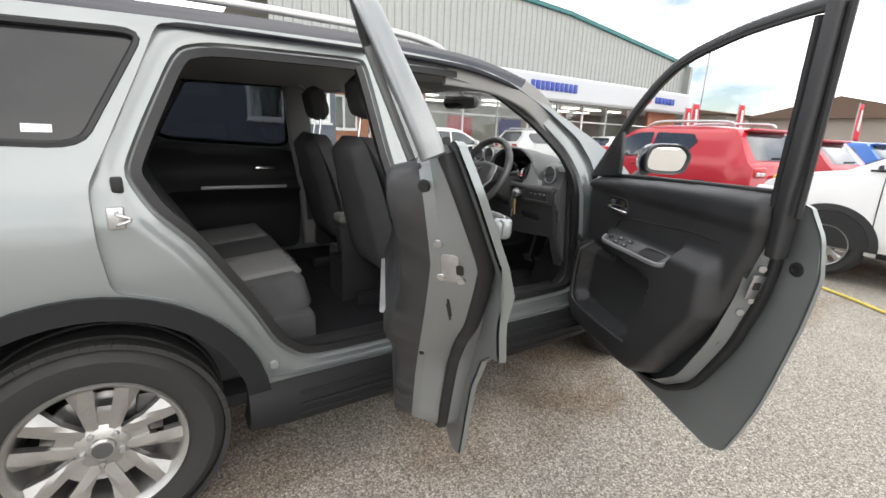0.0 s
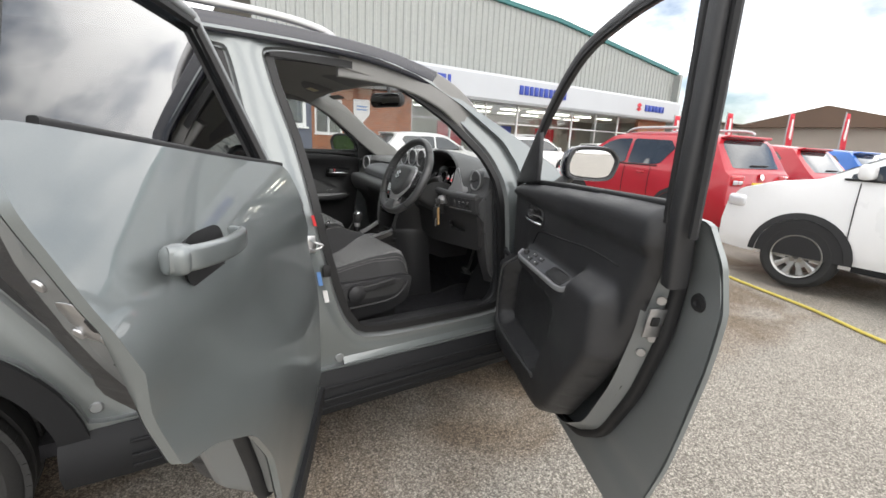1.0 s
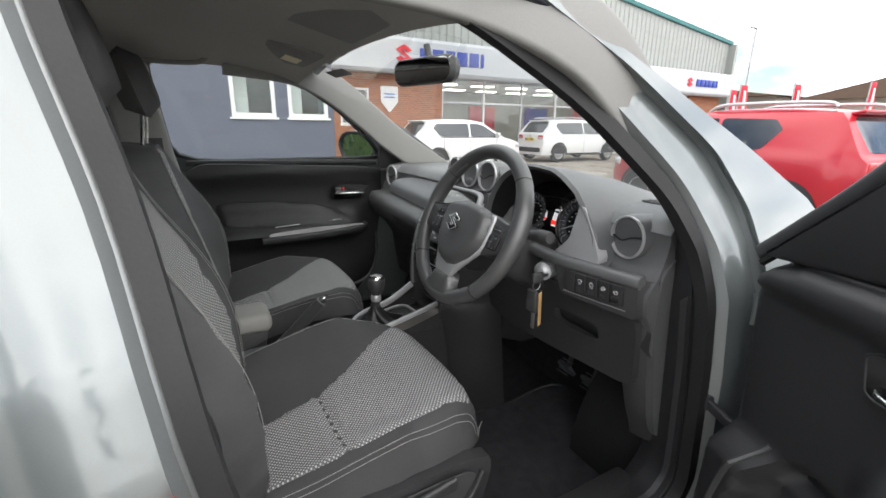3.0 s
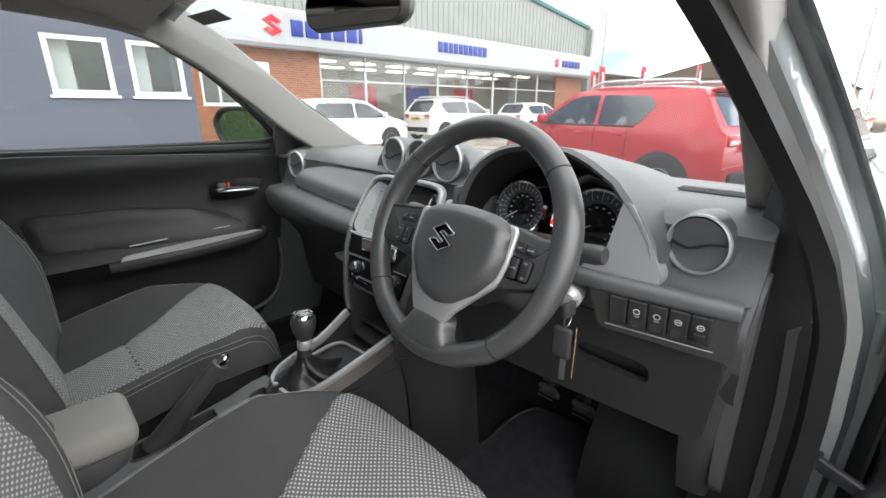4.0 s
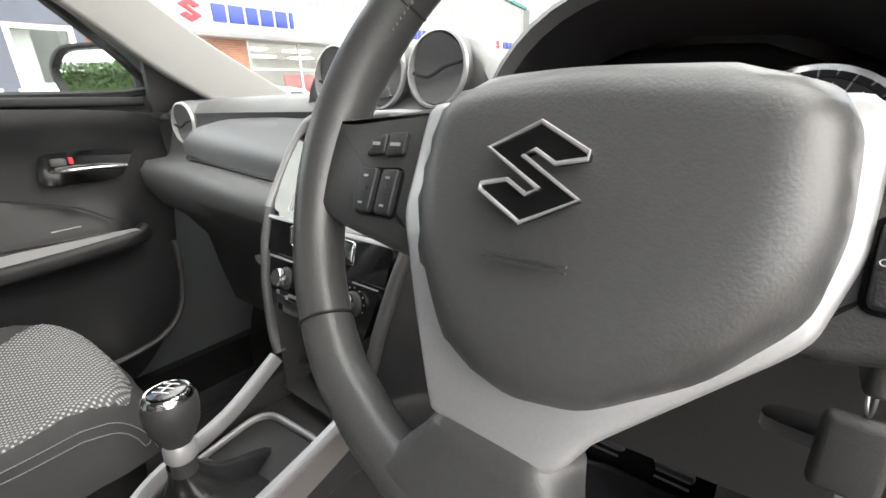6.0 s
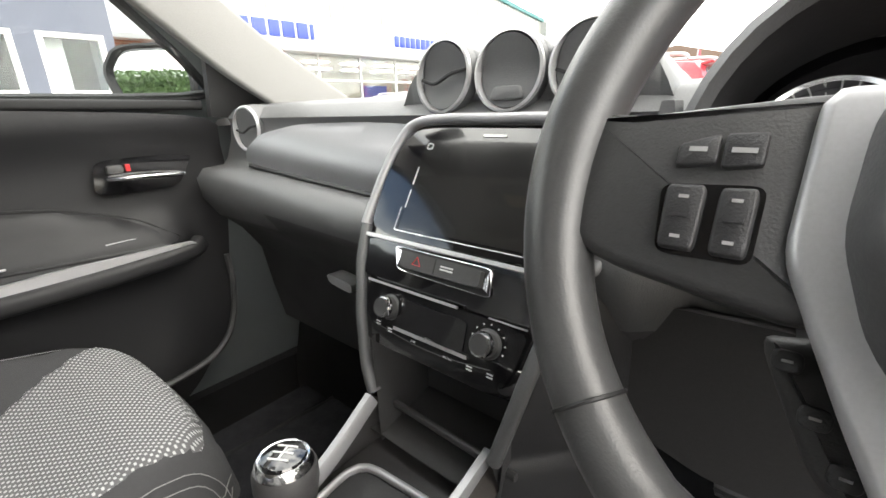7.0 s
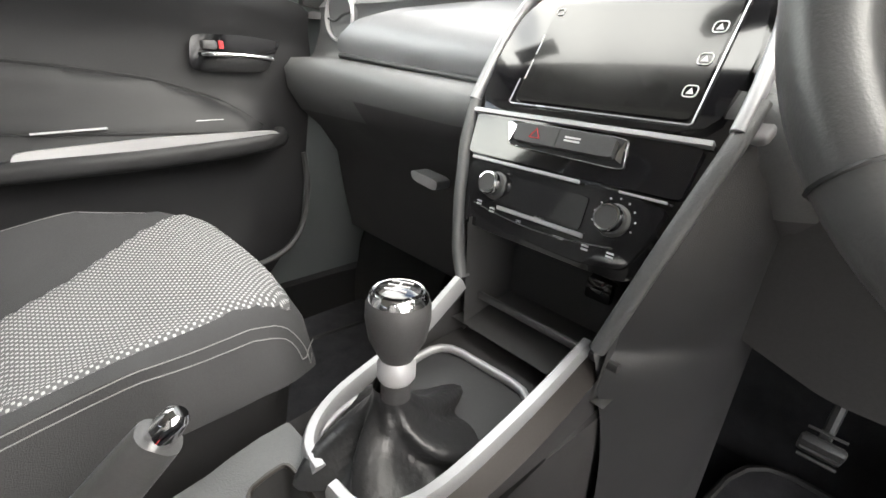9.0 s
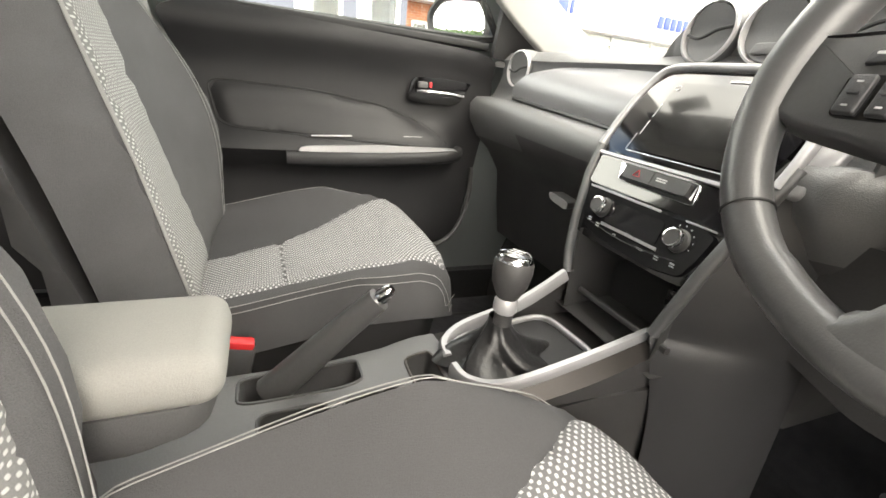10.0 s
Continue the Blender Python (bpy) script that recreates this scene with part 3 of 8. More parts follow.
# the painted inner sill with its black scuff moulding
part("sill_step", sweep([(1.22, -0.79, 0.478), (2.0, -0.79, 0.470)], [(-0.10, 0.0), (-0.04, 0.012), (0.0, 0.012), (0.045, -0.012), (0.075, -0.06), (-0.10, -0.06)]), M["paint"], car)
part("sill_step", sweep([(0.55, -0.79, 0.445), (1.06, -0.79, 0.445)], [(-0.10, 0.0), (-0.04, 0.012), (0.0, 0.012), (0.045, -0.012), (0.075, -0.06), (-0.10, -0.06)]), M["paint"], car)
part("scuff_plate", span((1.30, -0.74, 0.47), (2.0, -0.66, 0.50), 0.012), M["trim"], car)
part("scuff_plate", span((0.55, -0.74, 0.43), (1.04, -0.66, 0.465), 0.012), M["trim"], car)


# wheels
def wheel_parts(parent, r=0.335, w=0.215, rim_r=0.222, detail=True):
    """A wheel about its own y axis; the outer face looks along -y."""
    turn = pose(0, 0, 0, 90, 0, 0)
    ty = part("tyre", lathe([(rim_r - 0.005, -w / 2 + 0.012), (rim_r + 0.02, -w / 2), (r - 0.045, -w / 2 - 0.006), (r - 0.018, -w / 2 + 0.012), (r - 0.004, -w / 2 + 0.04), (r - 0.004, -0.042), (r - 0.013, -0.040), (r - 0.013, -0.030), (r, -0.028), (r, 0.028), (r - 0.013, 0.030), (r - 0.013, 0.040), (r - 0.004, 0.042), (r - 0.004, w / 2 - 0.04), (r - 0.018, w / 2 - 0.012), (r - 0.045, w / 2 + 0.006), (rim_r + 0.02, w / 2), (rim_r - 0.005, w / 2 - 0.012)], 56, turn), M["tyre"], parent)
    rim = part("rim", lathe([(rim_r, 0.10), (rim_r - 0.004, 0.108), (rim_r - 0.016, 0.10), (rim_r - 0.026, 0.07), (rim_r - 0.032, -0.09), (rim_r, -0.10)], 56, turn), M["alloy"], parent)
    part("brake_disc", lathe([(0, 0.01), (0.15, 0.01), (0.15, -0.01), (0, -0.01)], 32, turn), M["steel"], parent)
    if detail:
        blocks = [box(r * math.cos(a) * 1.0, yb, r * math.sin(a), 0.016, 0.036, 0.034, 0, turn=(0, -math.degrees(a), 0))
                  for k in range(60) for yb, sh in ((-0.085, 0), (0.085, 0.5)) for a in [2 * math.pi * (k + sh) / 60]]
        tagged(part("tread", moved(join(*blocks), Matrix.Diagonal((0.985, 1, 0.985, 1))), M["tyre"], parent), kind="stuff")
        part("brake_caliper", box(0.12, -0.01, 0.09, 0.09, 0.05, 0.10, 0.012), M["alloy_dark"], parent)
    for k in range(5):
        a, sp = 72 * k + 90, []
        for sgn in (-1, 1):
            # each blade falls away from a crease along its middle
            outline = [(0.045, sgn * 0.010), (0.060, sgn * 0.040), (0.12, sgn * 0.058), (rim_r - 0.012, sgn * 0.106), (rim_r - 0.010, sgn * 0.026)]
            mid = lambda u: 0.026 + 0.042 * u / rim_r
            top = lambda u, v, w: (u, -0.094 + 0.030 * (1 - u / rim_r) + w + (0.16 if abs(v) < mid(u) else 0.62) * abs(abs(v) - mid(u)), v)
            sp.append(plate(outline if sgn > 0 else outline[::-1], [], top, 0.026, 0.014))
        part("spoke", moved(join(*sp), pose(0, 0, 0, 0, -a, 0)), M["alloy"], parent, "machined silver twin spoke", angle=14)
        part("spoke_web", moved(plate([(0.045, -0.026), (0.115, -0.026), (0.115, 0.026), (0.045, 0.026)], [], lambda u, v, w: (u, -0.076 + 0.02 * (1 - u / rim_r) + w, v), 0.03, 0.06), pose(0, 0, 0, 0, -a, 0)), M["alloy"], parent)
    part("hub_cap", join(lathe([(0, 0.088), (0.028, 0.087), (0.033, 0.082), (0.035, 0.03), (0, 0.03)], 24, turn), lathe([(0, 0.074), (0.060, 0.070), (0.070, 0.062), (0.072, 0.03), (0, 0.03)], 32, turn)), M["alloy"], parent)
    part("hub_badge", lathe([(0, 0.0895), (0.024, 0.089), (0.026, 0.087)], 24, turn), M["alloy_dark"], parent)
    for k in range(5):
        a = radians(72 * k + 54)
        part("wheel_nut", lathe([(0, 0.084), (0.008, 0.083), (0.010, 0.076), (0.010, 0.05)], 6, pose(0.050 * math.cos(a), 0, 0.050 * math.sin(a), 90, 0, 0)), M["steel"], parent)
    return ty


for k, (x, s) in enumerate(((0, -1), (2.5, -1), (0, 1), (2.5, 1))):
    hub = part("wheel", lathe([(0, 0.03), (0.06, 0.03), (0.06, -0.1), (0, -0.1)], 20, pose(0, 0, 0, 90, 0, 0)), M["alloy_dark"], car, "alloy wheel with dark pockets")
    hub.matrix_basis = pose(x, s * 0.775, 0.335, 0, 8, 0 if s < 0 else 180)
    wheel_parts(hub, detail=(x == 0 and s < 0))


part("window_label", plate([(0.005, 1.232), (-0.055, 1.232), (-0.055, 1.252), (0.005, 1.252)], [], lambda x, z, w: (x, -half(x, z) + 0.0125 + w, z), 0.001, 0.03), M["label_white"], car, smooth=False)
# plugs and stickers on the jambs
for x, z in ((1.205, 0.452), (0.49, 0.475)):
    part("sill_plug", lathe([(0, 0.006), (0.014, 0.005), (0.018, 0)], 18, facing((x, -half(x, z) + 0.024, z), (0, -1, 0.1))), M["jamb"], car)
for x, z in ((1.158, 0.80), (0.125, 1.10)):
    part("buffer_pad", span((x - 0.014, -half(x, z) + 0.018, z - 0.022), (x + 0.014, -half(x, z) + 0.032, z + 0.022), 0.006), M["rubber"], car)
for x0, z0, w, h, m in ((1.119, 0.960, 0.010, 0.036, "red"), (1.130, 0.75, 0.014, 0.050, "label_blue"), (1.150, 0.685, 0.016, 0.045, "label_white")):
    part("pillar_sticker", plate([(x0, z0), (x0 + w, z0), (x0 + w - 0.008, z0 + h), (x0 - 0.008, z0 + h)], [], lambda x, z, q: (x, -half(x, z) + 0.0225 + q, z), 0.0015, 0.05), M[m], car, smooth=False)

# ---- the two open doors, built flat: x from the hinge to the latch, y outwards ----
def hinged(hx, hy, wx, wy):
    w = Vector((wx, wy, 0)).normalized()
    o = Vector((0, 0, 1)).cross(w)
    return Matrix(((w.x, o.x, 0, hx), (w.y, o.y, 0, hy), (0, 0, 1, 0), (0, 0, 0, 1)))


def lean(z):
    """How far a door's skin stands in from its widest line."""
    return 0.884 - interp(z, HALF)


# driver's door
FD_SKIN = rounded([(-0.02, 0.36), (0.10, 0.320), (0.98, 0.312), (1.045, 0.345), (1.10, 0.53), (1.155, 0.80), (1.180, 0.95), (1.172, 1.06), (1.14, 1.137), (0.5, 1.115), (0.02, 1.095), (0.0, 0.9), (-0.03, 0.6)], 3, 0.15)
FD_SEAL = rounded([(0.02, 0.42), (0.12, 0.345), (0.62, 0.345), (0.74, 0.375), (0.87, 0.47), (0.985, 0.67), (1.050, 0.85), (1.068, 0.96), (1.075, 1.13), (0.5, 1.110), (0.03, 1.09), (0.02, 0.8)], 3, 0.25)


def fd_skin_y(u, z):
    return 0.075 - 0.9 * lean(min(z, 1.0)) - 0.25 * max(0, z - 1.0)


door_f = part("car_door", plate(FD_SKIN, [], lambda u, z, w: (u, fd_skin_y(u, z) - w, z), 0.012, 0.05), M["paint"], car, "open driver's door with lowered window")
door_f.matrix_basis = hinged(2.05, -0.85, -0.448, -0.894)
foot = refine(FD_SEAL, 0.04)
part("door_shell", join(ring([(u, -0.014, z) for u, z in offset(foot, 0.030)], [(u, 0.030, z) for u, z in offset(foot, 0.008)]), ring([(u, 0.030, z) for u, z in offset(foot, 0.008)], [(u, fd_skin_y(u, z) - 0.016, z) for u, z in foot])), M["jamb"], door_f, "painted inner door shell")
part("door_flange", plate(offset(FD_SKIN, 0.003), [foot], lambda u, z, w: (u, fd_skin_y(u, z) - 0.016 + 0.003 * math.sin(60 * z) * (z < 0.5), z), 0.0, 0.03), M["jamb"], door_f)
part("door_seal", sweep([(u, 0.040, z) for u, z in refine(FD_SEAL, 0.03)], rrect(0.026, 0.030, 0.010, 3), True, (0, 1, 0)), M["rubber"], door_f)
ease = lambda t: (lambda c: c * c * (3 - 2 * c))(min(1, max(0, t)))
FD_TRIM = rounded([(0.035, 0.46), (0.10, 0.385), (0.17, 0.372), (0.66, 0.392), (0.75, 0.445), (0.865, 0.60), (0.985, 0.77), (1.045, 0.94), (1.088, 1.07), (1.088, 1.155), (0.94, 1.152), (0.5, 1.130), (0.03, 1.100), (0.055, 0.80), (0.05, 0.66)], 3, 0.2)
POCKET = rounded([(0.115, 0.535), (0.16, 0.795), (0.36, 0.830), (0.73, 0.800), (0.70, 0.68), (0.61, 0.515), (0.40, 0.500), (0.17, 0.495)], 4, 0.2)


def edge_gap(p, poly):
    return min(math.dist(p, closest(p, poly[i - 1], poly[i])) for i in range(len(poly)))


def fd_trim(u, z, w):
    """The trim's inner face: padded top roll, hollow middle, armrest shelf, and an open pocket under it."""
    if w:
        return u, -0.006, z
    shelf = ease((u - 0.27) / 0.09) * ease((0.985 - u) / 0.035)
    h = 0.034 + 0.018 * ease((z - 1.048) / 0.014) - 0.012 * ease((z - 1.11) / 0.045)
    h += (0.090 - h) * ease((0.905 + 0.045 * ease((u - 0.775) / 0.03) - z) / 0.055) * max(shelf, ease((0.80 - z) / 0.05))
    if inside((u, z), POCKET):
        h -= 0.066 * ease(edge_gap((u, z), POCKET) / 0.022)
    t = min(1, edge_gap((u, z), FD_TRIM) / 0.030)
    return u, -0.004 - h * math.sqrt(1 - (1 - t) ** 2), z


trim_f = part("door_trim", plate(FD_TRIM, [], fd_trim, 1.0, 0.0135), M["trim"], door_f, "black grained door trim", angle=55)
# insert seam, armrest plate, switches, handle, pocket lip
part("insert_seam", sweep([(u, fd_trim(u, z, 0)[1] - 0.0005, z) for u, z in smooth_path([(0.335, 0.895), (0.375, 0.945), (0.44, 0.962), (0.60, 0.975), (0.80, 0.992), (0.955, 0.990)], 8)], circle(0.0024, 6), False, (0, 1, 0)), M["rubber"], trim_f)
part("roll_seam", sweep([(u, fd_trim(u, 1.050, 0)[1] - 0.0004, 1.050) for u in [0.10 + 0.05 * k for k in range(19)]], circle(0.0018, 6), False, (0, 1, 0)), M["rubber"], trim_f)


def rest(u, v, h=0.0):
    """On the armrest's plate: v from its cabin edge to the door, h above it."""
    return u, -0.096 + 0.042 * v - 0.6 * h, 0.854 + 0.036 * v + 0.02 * (u - 0.4) + 0.8 * h


PLATE = rounded([(0.335, 0.12), (0.350, 0.70), (0.43, 1.0), (0.70, 1.0), (0.785, 0.92), (0.775, 0.25), (0.745, 0.0), (0.40, 0.0)], 4, 0.25)
part("switch_plate", pad(PLATE, lambda u, v, h: rest(u, v, h - 0.008), 0.010, 0.003), M["dial_grey"], trim_f, "satin grey window switch plate")
part("armrest_edge", sweep(smooth_path([rest(0.338, 0.55), rest(0.345, 0.08), rest(0.40, -0.02), rest(0.58, -0.03), rest(0.74, -0.01), rest(0.782, 0.30)], 6), rrect(0.010, 0.016, 0.004, 3)), M["satin"], trim_f, "satin silver armrest edge")
for u, v in ((0.445, 0.32), (0.51, 0.32), (0.455, 0.72), (0.52, 0.72)):
    part("window_switch", pad([(u + a, v + b) for a, b in rrect(0.036, 0.26, 0.010, 3)], lambda p, q, h: rest(p, q, 0.001 + h), 0.007, 0.003), M["hard"], trim_f)
    part("switch_mark", pad([(u + a, v + b) for a, b in rrect(0.012, 0.06, 0.002, 2)], lambda p, q, h: rest(p, q, 0.0076 + h), 0.0008, 0.0003), M["white_mark"], trim_f)
part("mirror_knob", lathe([(0, 0.014), (0.010, 0.013), (0.012, 0)], 16, facing(rest(0.385, 0.5, 0.001), (0, -0.3, 1))), M["hard"], trim_f)
part("grab_cup", pad(rounded([(0.615, 0.18), (0.745, 0.18), (0.755, 0.88), (0.63, 0.88)], 4, 0.2), lambda u, v, h: rest(u, v, 0.0005 + h), 0.0025, 0.001), M["rubber"], trim_f, "dark pull cup")
part("grab_lip", sweep([rest(u, v, 0.003) for u, v in rounded([(0.615, 0.18), (0.745, 0.18), (0.755, 0.88), (0.63, 0.88)], 4, 0.2)], circle(0.002, 6), True), M["trim"], trim_f)
part("handle_recess", plate(rounded([(0.262, 0.972), (0.250, 1.026), (0.27, 1.036), (0.40, 1.034), (0.425, 1.000), (0.415, 0.972)], 4, 0.2), [], lambda u, z, w: (u, -0.042 + w, z), 0.004, 0.05), M["gloss"], trim_f)
part("recess_rim", sweep([(u, -0.041, z) for u, z in rounded([(0.262, 0.972), (0.250, 1.026), (0.27, 1.036), (0.40, 1.034), (0.425, 1.000), (0.415, 0.972)], 4, 0.2)], circle(0.003, 6), True, (0, 1, 0)), M["trim"], trim_f)
part("inner_handle", sweep(smooth_path([(0.412, -0.044, 0.985), (0.40, -0.058, 0.988), (0.35, -0.066, 0.992), (0.300, -0.060, 0.995), (0.288, -0.046, 0.996)], 5), rrect(0.018, 0.008, 0.003, 3)), M["chrome"], trim_f, "chrome inner handle")
part("lock_knob", box(0.310, -0.050, 1.016, 0.026, 0.014, 0.014, 0.004), M["hard"], trim_f)
part("pocket_edge", sweep([(u, fd_trim(u, z, 0)[1] - 0.002, z) for u, z in smooth_path([(0.15, 0.80), (0.112, 0.66), (0.105, 0.535), (0.15, 0.490), (0.40, 0.490), (0.62, 0.508)], 8)], circle(0.006, 8), False, (0, 1, 0)), M["hard"], trim_f, "rounded pocket lip")
part("latch_plate", box(1.056, 0.006, 0.89, 0.006, 0.040, 0.075, 0.003, turn=(0, 12, 0)), M["steel"], door_f)
part("latch_claw", box(1.062, 0.004, 0.895, 0.006, 0.018, 0.022, 0.002, turn=(0, 12, 0)), M["rubber"], door_f)
for u, z, q in ((1.018, 0.80, 0.012), (1.062, 0.945, 0.010), (1.038, 0.845, 0.020)):
    part("latch_screw", lathe([(0, 0.004), (0.010, 0.003), (0.011, 0)], 12, facing((u, q, z), (1, -0.4, -0.2))), M["steel"], door_f)
part("shell_slot", box(0.955, 0.014, 0.66, 0.004, 0.010, 0.050, 0.001, turn=(0, 28, 0)), M["rubber"], door_f)
part("rubber_grommet", lathe([(0, 0.0), (0.008, 0.002), (0.010, 0.006), (0.018, 0.005), (0.020, 0)], 18, facing((1.118, fd_skin_y(1.118, 0.962) - 0.016, 0.962), (0.1, -1, 0))), M["rubber"], door_f)
# window frame
FD_FR = smooth_path([(0.03, 1.10), (0.16, 1.215), (0.34, 1.385), (0.56, 1.522), (0.80, 1.572), (1.02, 1.585), (1.14, 1.582)], 6)
frame_pts = [(p[0], -0.02, p[1]) for p in FD_FR]
part("window_frame", join(sweep(frame_pts, rrect(0.030, 0.032, 0.009, 3), False, (0, 1, 0)), sweep([(1.090, 0.012, 0.99), (1.102, 0.0, 1.08), (1.112, -0.010, 1.15), (1.124, -0.015, 1.35), (1.133, -0.02, 1.578)], rrect(0.038, 0.046, 0.010, 3), False, (0, 1, 0))), M["trim"], door_f)
part("window_seal", join(sweep([(p[0] + 0.010, p[1] - 0.010, p[2] - 0.014) for p in frame_pts], circle(0.007, 6), False, (0, 1, 0)), sweep([(1.084, -0.02, 1.12), (1.094, -0.025, 1.35), (1.100, -0.03, 1.56)], circle(0.012, 6), False, (0, 1, 0)), sweep([(1.142, -0.006, 1.10), (1.152, -0.012, 1.35), (1.160, -0.018, 1.58)], circle(0.009, 6), False, (0, 1, 0))), M["rubber"], door_f)
part("belt_seal", sweep([(0.05, 0.0, 1.108), (0.5, 0.0, 1.132), (1.06, 0.0, 1.152)], rrect(0.03, 0.02, 0.006, 3)), M["rubber"], door_f)
SAIL = rounded([(0.035, 1.098), (0.295, 1.122), (0.300, 1.20), (0.282, 1.315), (0.16, 1.205)], 4, 0.12)
part("mirror_sail", pad(SAIL, lambda u, z, h: (u, -0.022 - h, z), 0.016, 0.007), M["trim"], door_f, "black mirror sail trim")


def wing_mirror(parent, at, spin, mirrored=1, tilt=0, size=1.0):
    """A mirror housing on an arm; the glass looks back."""
    m = Matrix.Translation(at) @ pose(0, 0, 0, 0, 0, spin) @ pose(0, 0, 0, tilt, 0, 0) @ Matrix.Scale(size, 4)
    rings = []
    for d, k in ((0.0, 0.96), (0.012, 1.0), (0.05, 0.98), (0.09, 0.84), (0.115, 0.55), (0.122, 0.2)):
        rings.append([(x * k * mirrored, d, y * k) for x, y in rounded([(-0.095, -0.058), (0.085, -0.066), (0.115, 0.02), (0.07, 0.068), (-0.08, 0.066), (-0.105, 0.0)], 4, 0.33)])
    h = part("door_mirror", moved(loft(rings, True, True), m), M["roof"], parent, "black door mirror")
    gl = rounded([(-0.078, -0.044), (0.068, -0.051), (0.093, 0.016), (0.056, 0.052), (-0.066, 0.050), (-0.086, 0.0)], 4, 0.33)
    part("mirror_glass", moved(plate([(x * mirrored, y) for x, y in gl], [], lambda u, v, w: (u, -0.002 + 0.10 * u * u + 0.10 * v * v + w, v), 0.004, 0.04), m), M["mirror"], h)
    rim = rounded([(-0.095, -0.058), (0.085, -0.066), (0.115, 0.02), (0.07, 0.068), (-0.08, 0.066), (-0.105, 0.0)], 4, 0.33)
    part("mirror_rim", moved(loft([[(x * mirrored * k, d, y * k) for x, y in rim] for k, d in ((0.97, 0.001), (0.96, -0.010), (0.90, -0.010), (0.80, 0.004))], True, False), m), M["trim"], h)
    part("mirror_arm", moved(loft([[(-0.06 * mirrored + x, 0.05 + y, -0.05) for x, y in circle(0.03, 12)], [(-0.11 * mirrored + x, 0.05 + y, -0.095) for x, y in circle(0.036, 12)]]), m), M["hard"], h)
    return h


# the mirror keeps its place on the door and looks back towards the car's tail when the door is shut
wing_mirror(door_f, (0.305, 0.165, 1.198), 90, 1)
part("check_strap", sweep([(0.20, -0.005, 0.74), (0.10, -0.03, 0.765), (0.0, -0.055, 0.785)], rrect(0.012, 0.022, 0.004, 3)), M["trim"], door_f, "black door check strap")
part("strap_end", box(0.0, -0.055, 0.785, 0.03, 0.03, 0.035, 0.006), M["trim"], door_f)

# rear door
RD_SKIN = rounded([(0.09, 0.36), (0.16, 0.335), (0.54, 0.35), (0.63, 0.40), (0.655, 0.50), (0.715, 0.67), (0.81, 0.79), (0.925, 0.865), (1.002, 0.895), (1.022, 0.96), (1.055, 1.10), (1.068, 1.19), (1.05, 1.262), (0.6, 1.212), (0.12, 1.165), (0.11, 0.9), (0.08, 0.6)], 3, 0.15)
rd_lean = lambda z: -0.42 * max(0, z - 1.06)


def rd_skin(u, z, w):
    t = min(1, max(0, (1.03 - z) / 0.30))
    y = 0.045 + 0.035 * t * t * (3 - 2 * t) - 0.35 * max(0, 0.50 - z) ** 2 + rd_lean(z)
    y += 0.008 * math.exp(-((z - (0.98 + 0.05 * u)) / 0.03) ** 2)
    return u, y - w, z


door_r = part("car_door", plate(RD_SKIN, [], rd_skin, 0.012, 0.04), M["paint"], car, "open rear door with raised dark window")
door_r.matrix_basis = hinged(1.06, -0.86, -0.425, -0.905)


def even(poly, n):
    """A closed outline cut into n equal steps."""
    run = [0.0]
    for i in range(len(poly)):
        run.append(run[-1] + math.dist(poly[i], poly[(i + 1) % len(poly)]))
    out, i = [], 0
    for k in range(n):
        d = run[-1] * k / n
        while run[i + 1] < d:
            i += 1
        t = (d - run[i]) / max(1e-9, run[i + 1] - run[i])
        p, q = poly[i], poly[(i + 1) % len(poly)]
        out.append((p[0] + (q[0] - p[0]) * t, p[1] + (q[1] - p[1]) * t))
    return out


rd_in = lambda z: -0.16 * max(0, z - 1.06)
RD_TRIM = rounded([(0.15, 0.47), (0.52, 0.475), (0.60, 0.51), (0.645, 0.60), (0.695, 0.70), (0.76, 0.785), (0.832, 0.875), (0.90, 0.962), (0.958, 1.05), (0.985, 1.12), (0.992, 1.18), (0.975, 1.232), (0.6, 1.200), (0.15, 1.155), (0.15, 0.9), (0.15, 0.7)], 3, 0.25)
RD_SEAL = rounded([(0.13, 0.42), (0.50, 0.42), (0.59, 0.47), (0.635, 0.58), (0.715, 0.74), (0.80, 0.838), (0.90, 0.92), (0.965, 1.01), (1.005, 1.09), (1.022, 1.17), (1.012, 1.248), (0.6, 1.207), (0.14, 1.160), (0.13, 0.9), (0.13, 0.7)], 3, 0.25)
near, far = even(RD_TRIM, 120), even(RD_SEAL, 120)
near3, far3 = [(u, -0.070 + rd_in(z), z) for u, z in near], [(u, 0.006 + rd_lean(z), z) for u, z in far]
part("door_shell", join(ring(near3, [(u, -0.052 + rd_in(z), z) for u, z in offset(near, -0.008)]), ring([(u, -0.052 + rd_in(z), z) for u, z in offset(near, -0.008)], far3), ring(far3, [(u, rd_skin(u, z, 0)[1] - 0.016, z) for u, z in far])), M["jamb"], door_r, "painted inner door shell")
part("door_flange", plate(offset(RD_SKIN, 0.003), [RD_SEAL], lambda u, z, w: (u, rd_skin(u, z, 0)[1] - 0.016, z), 0.0, 0.03), M["jamb"], door_r)
part("door_seal", sweep([(u, 0.018 + rd_lean(z), z) for u, z in even(RD_SEAL, 110)], rrect(0.022, 0.028, 0.009, 3), True, (0, 1, 0)), M["rubber"], door_r)


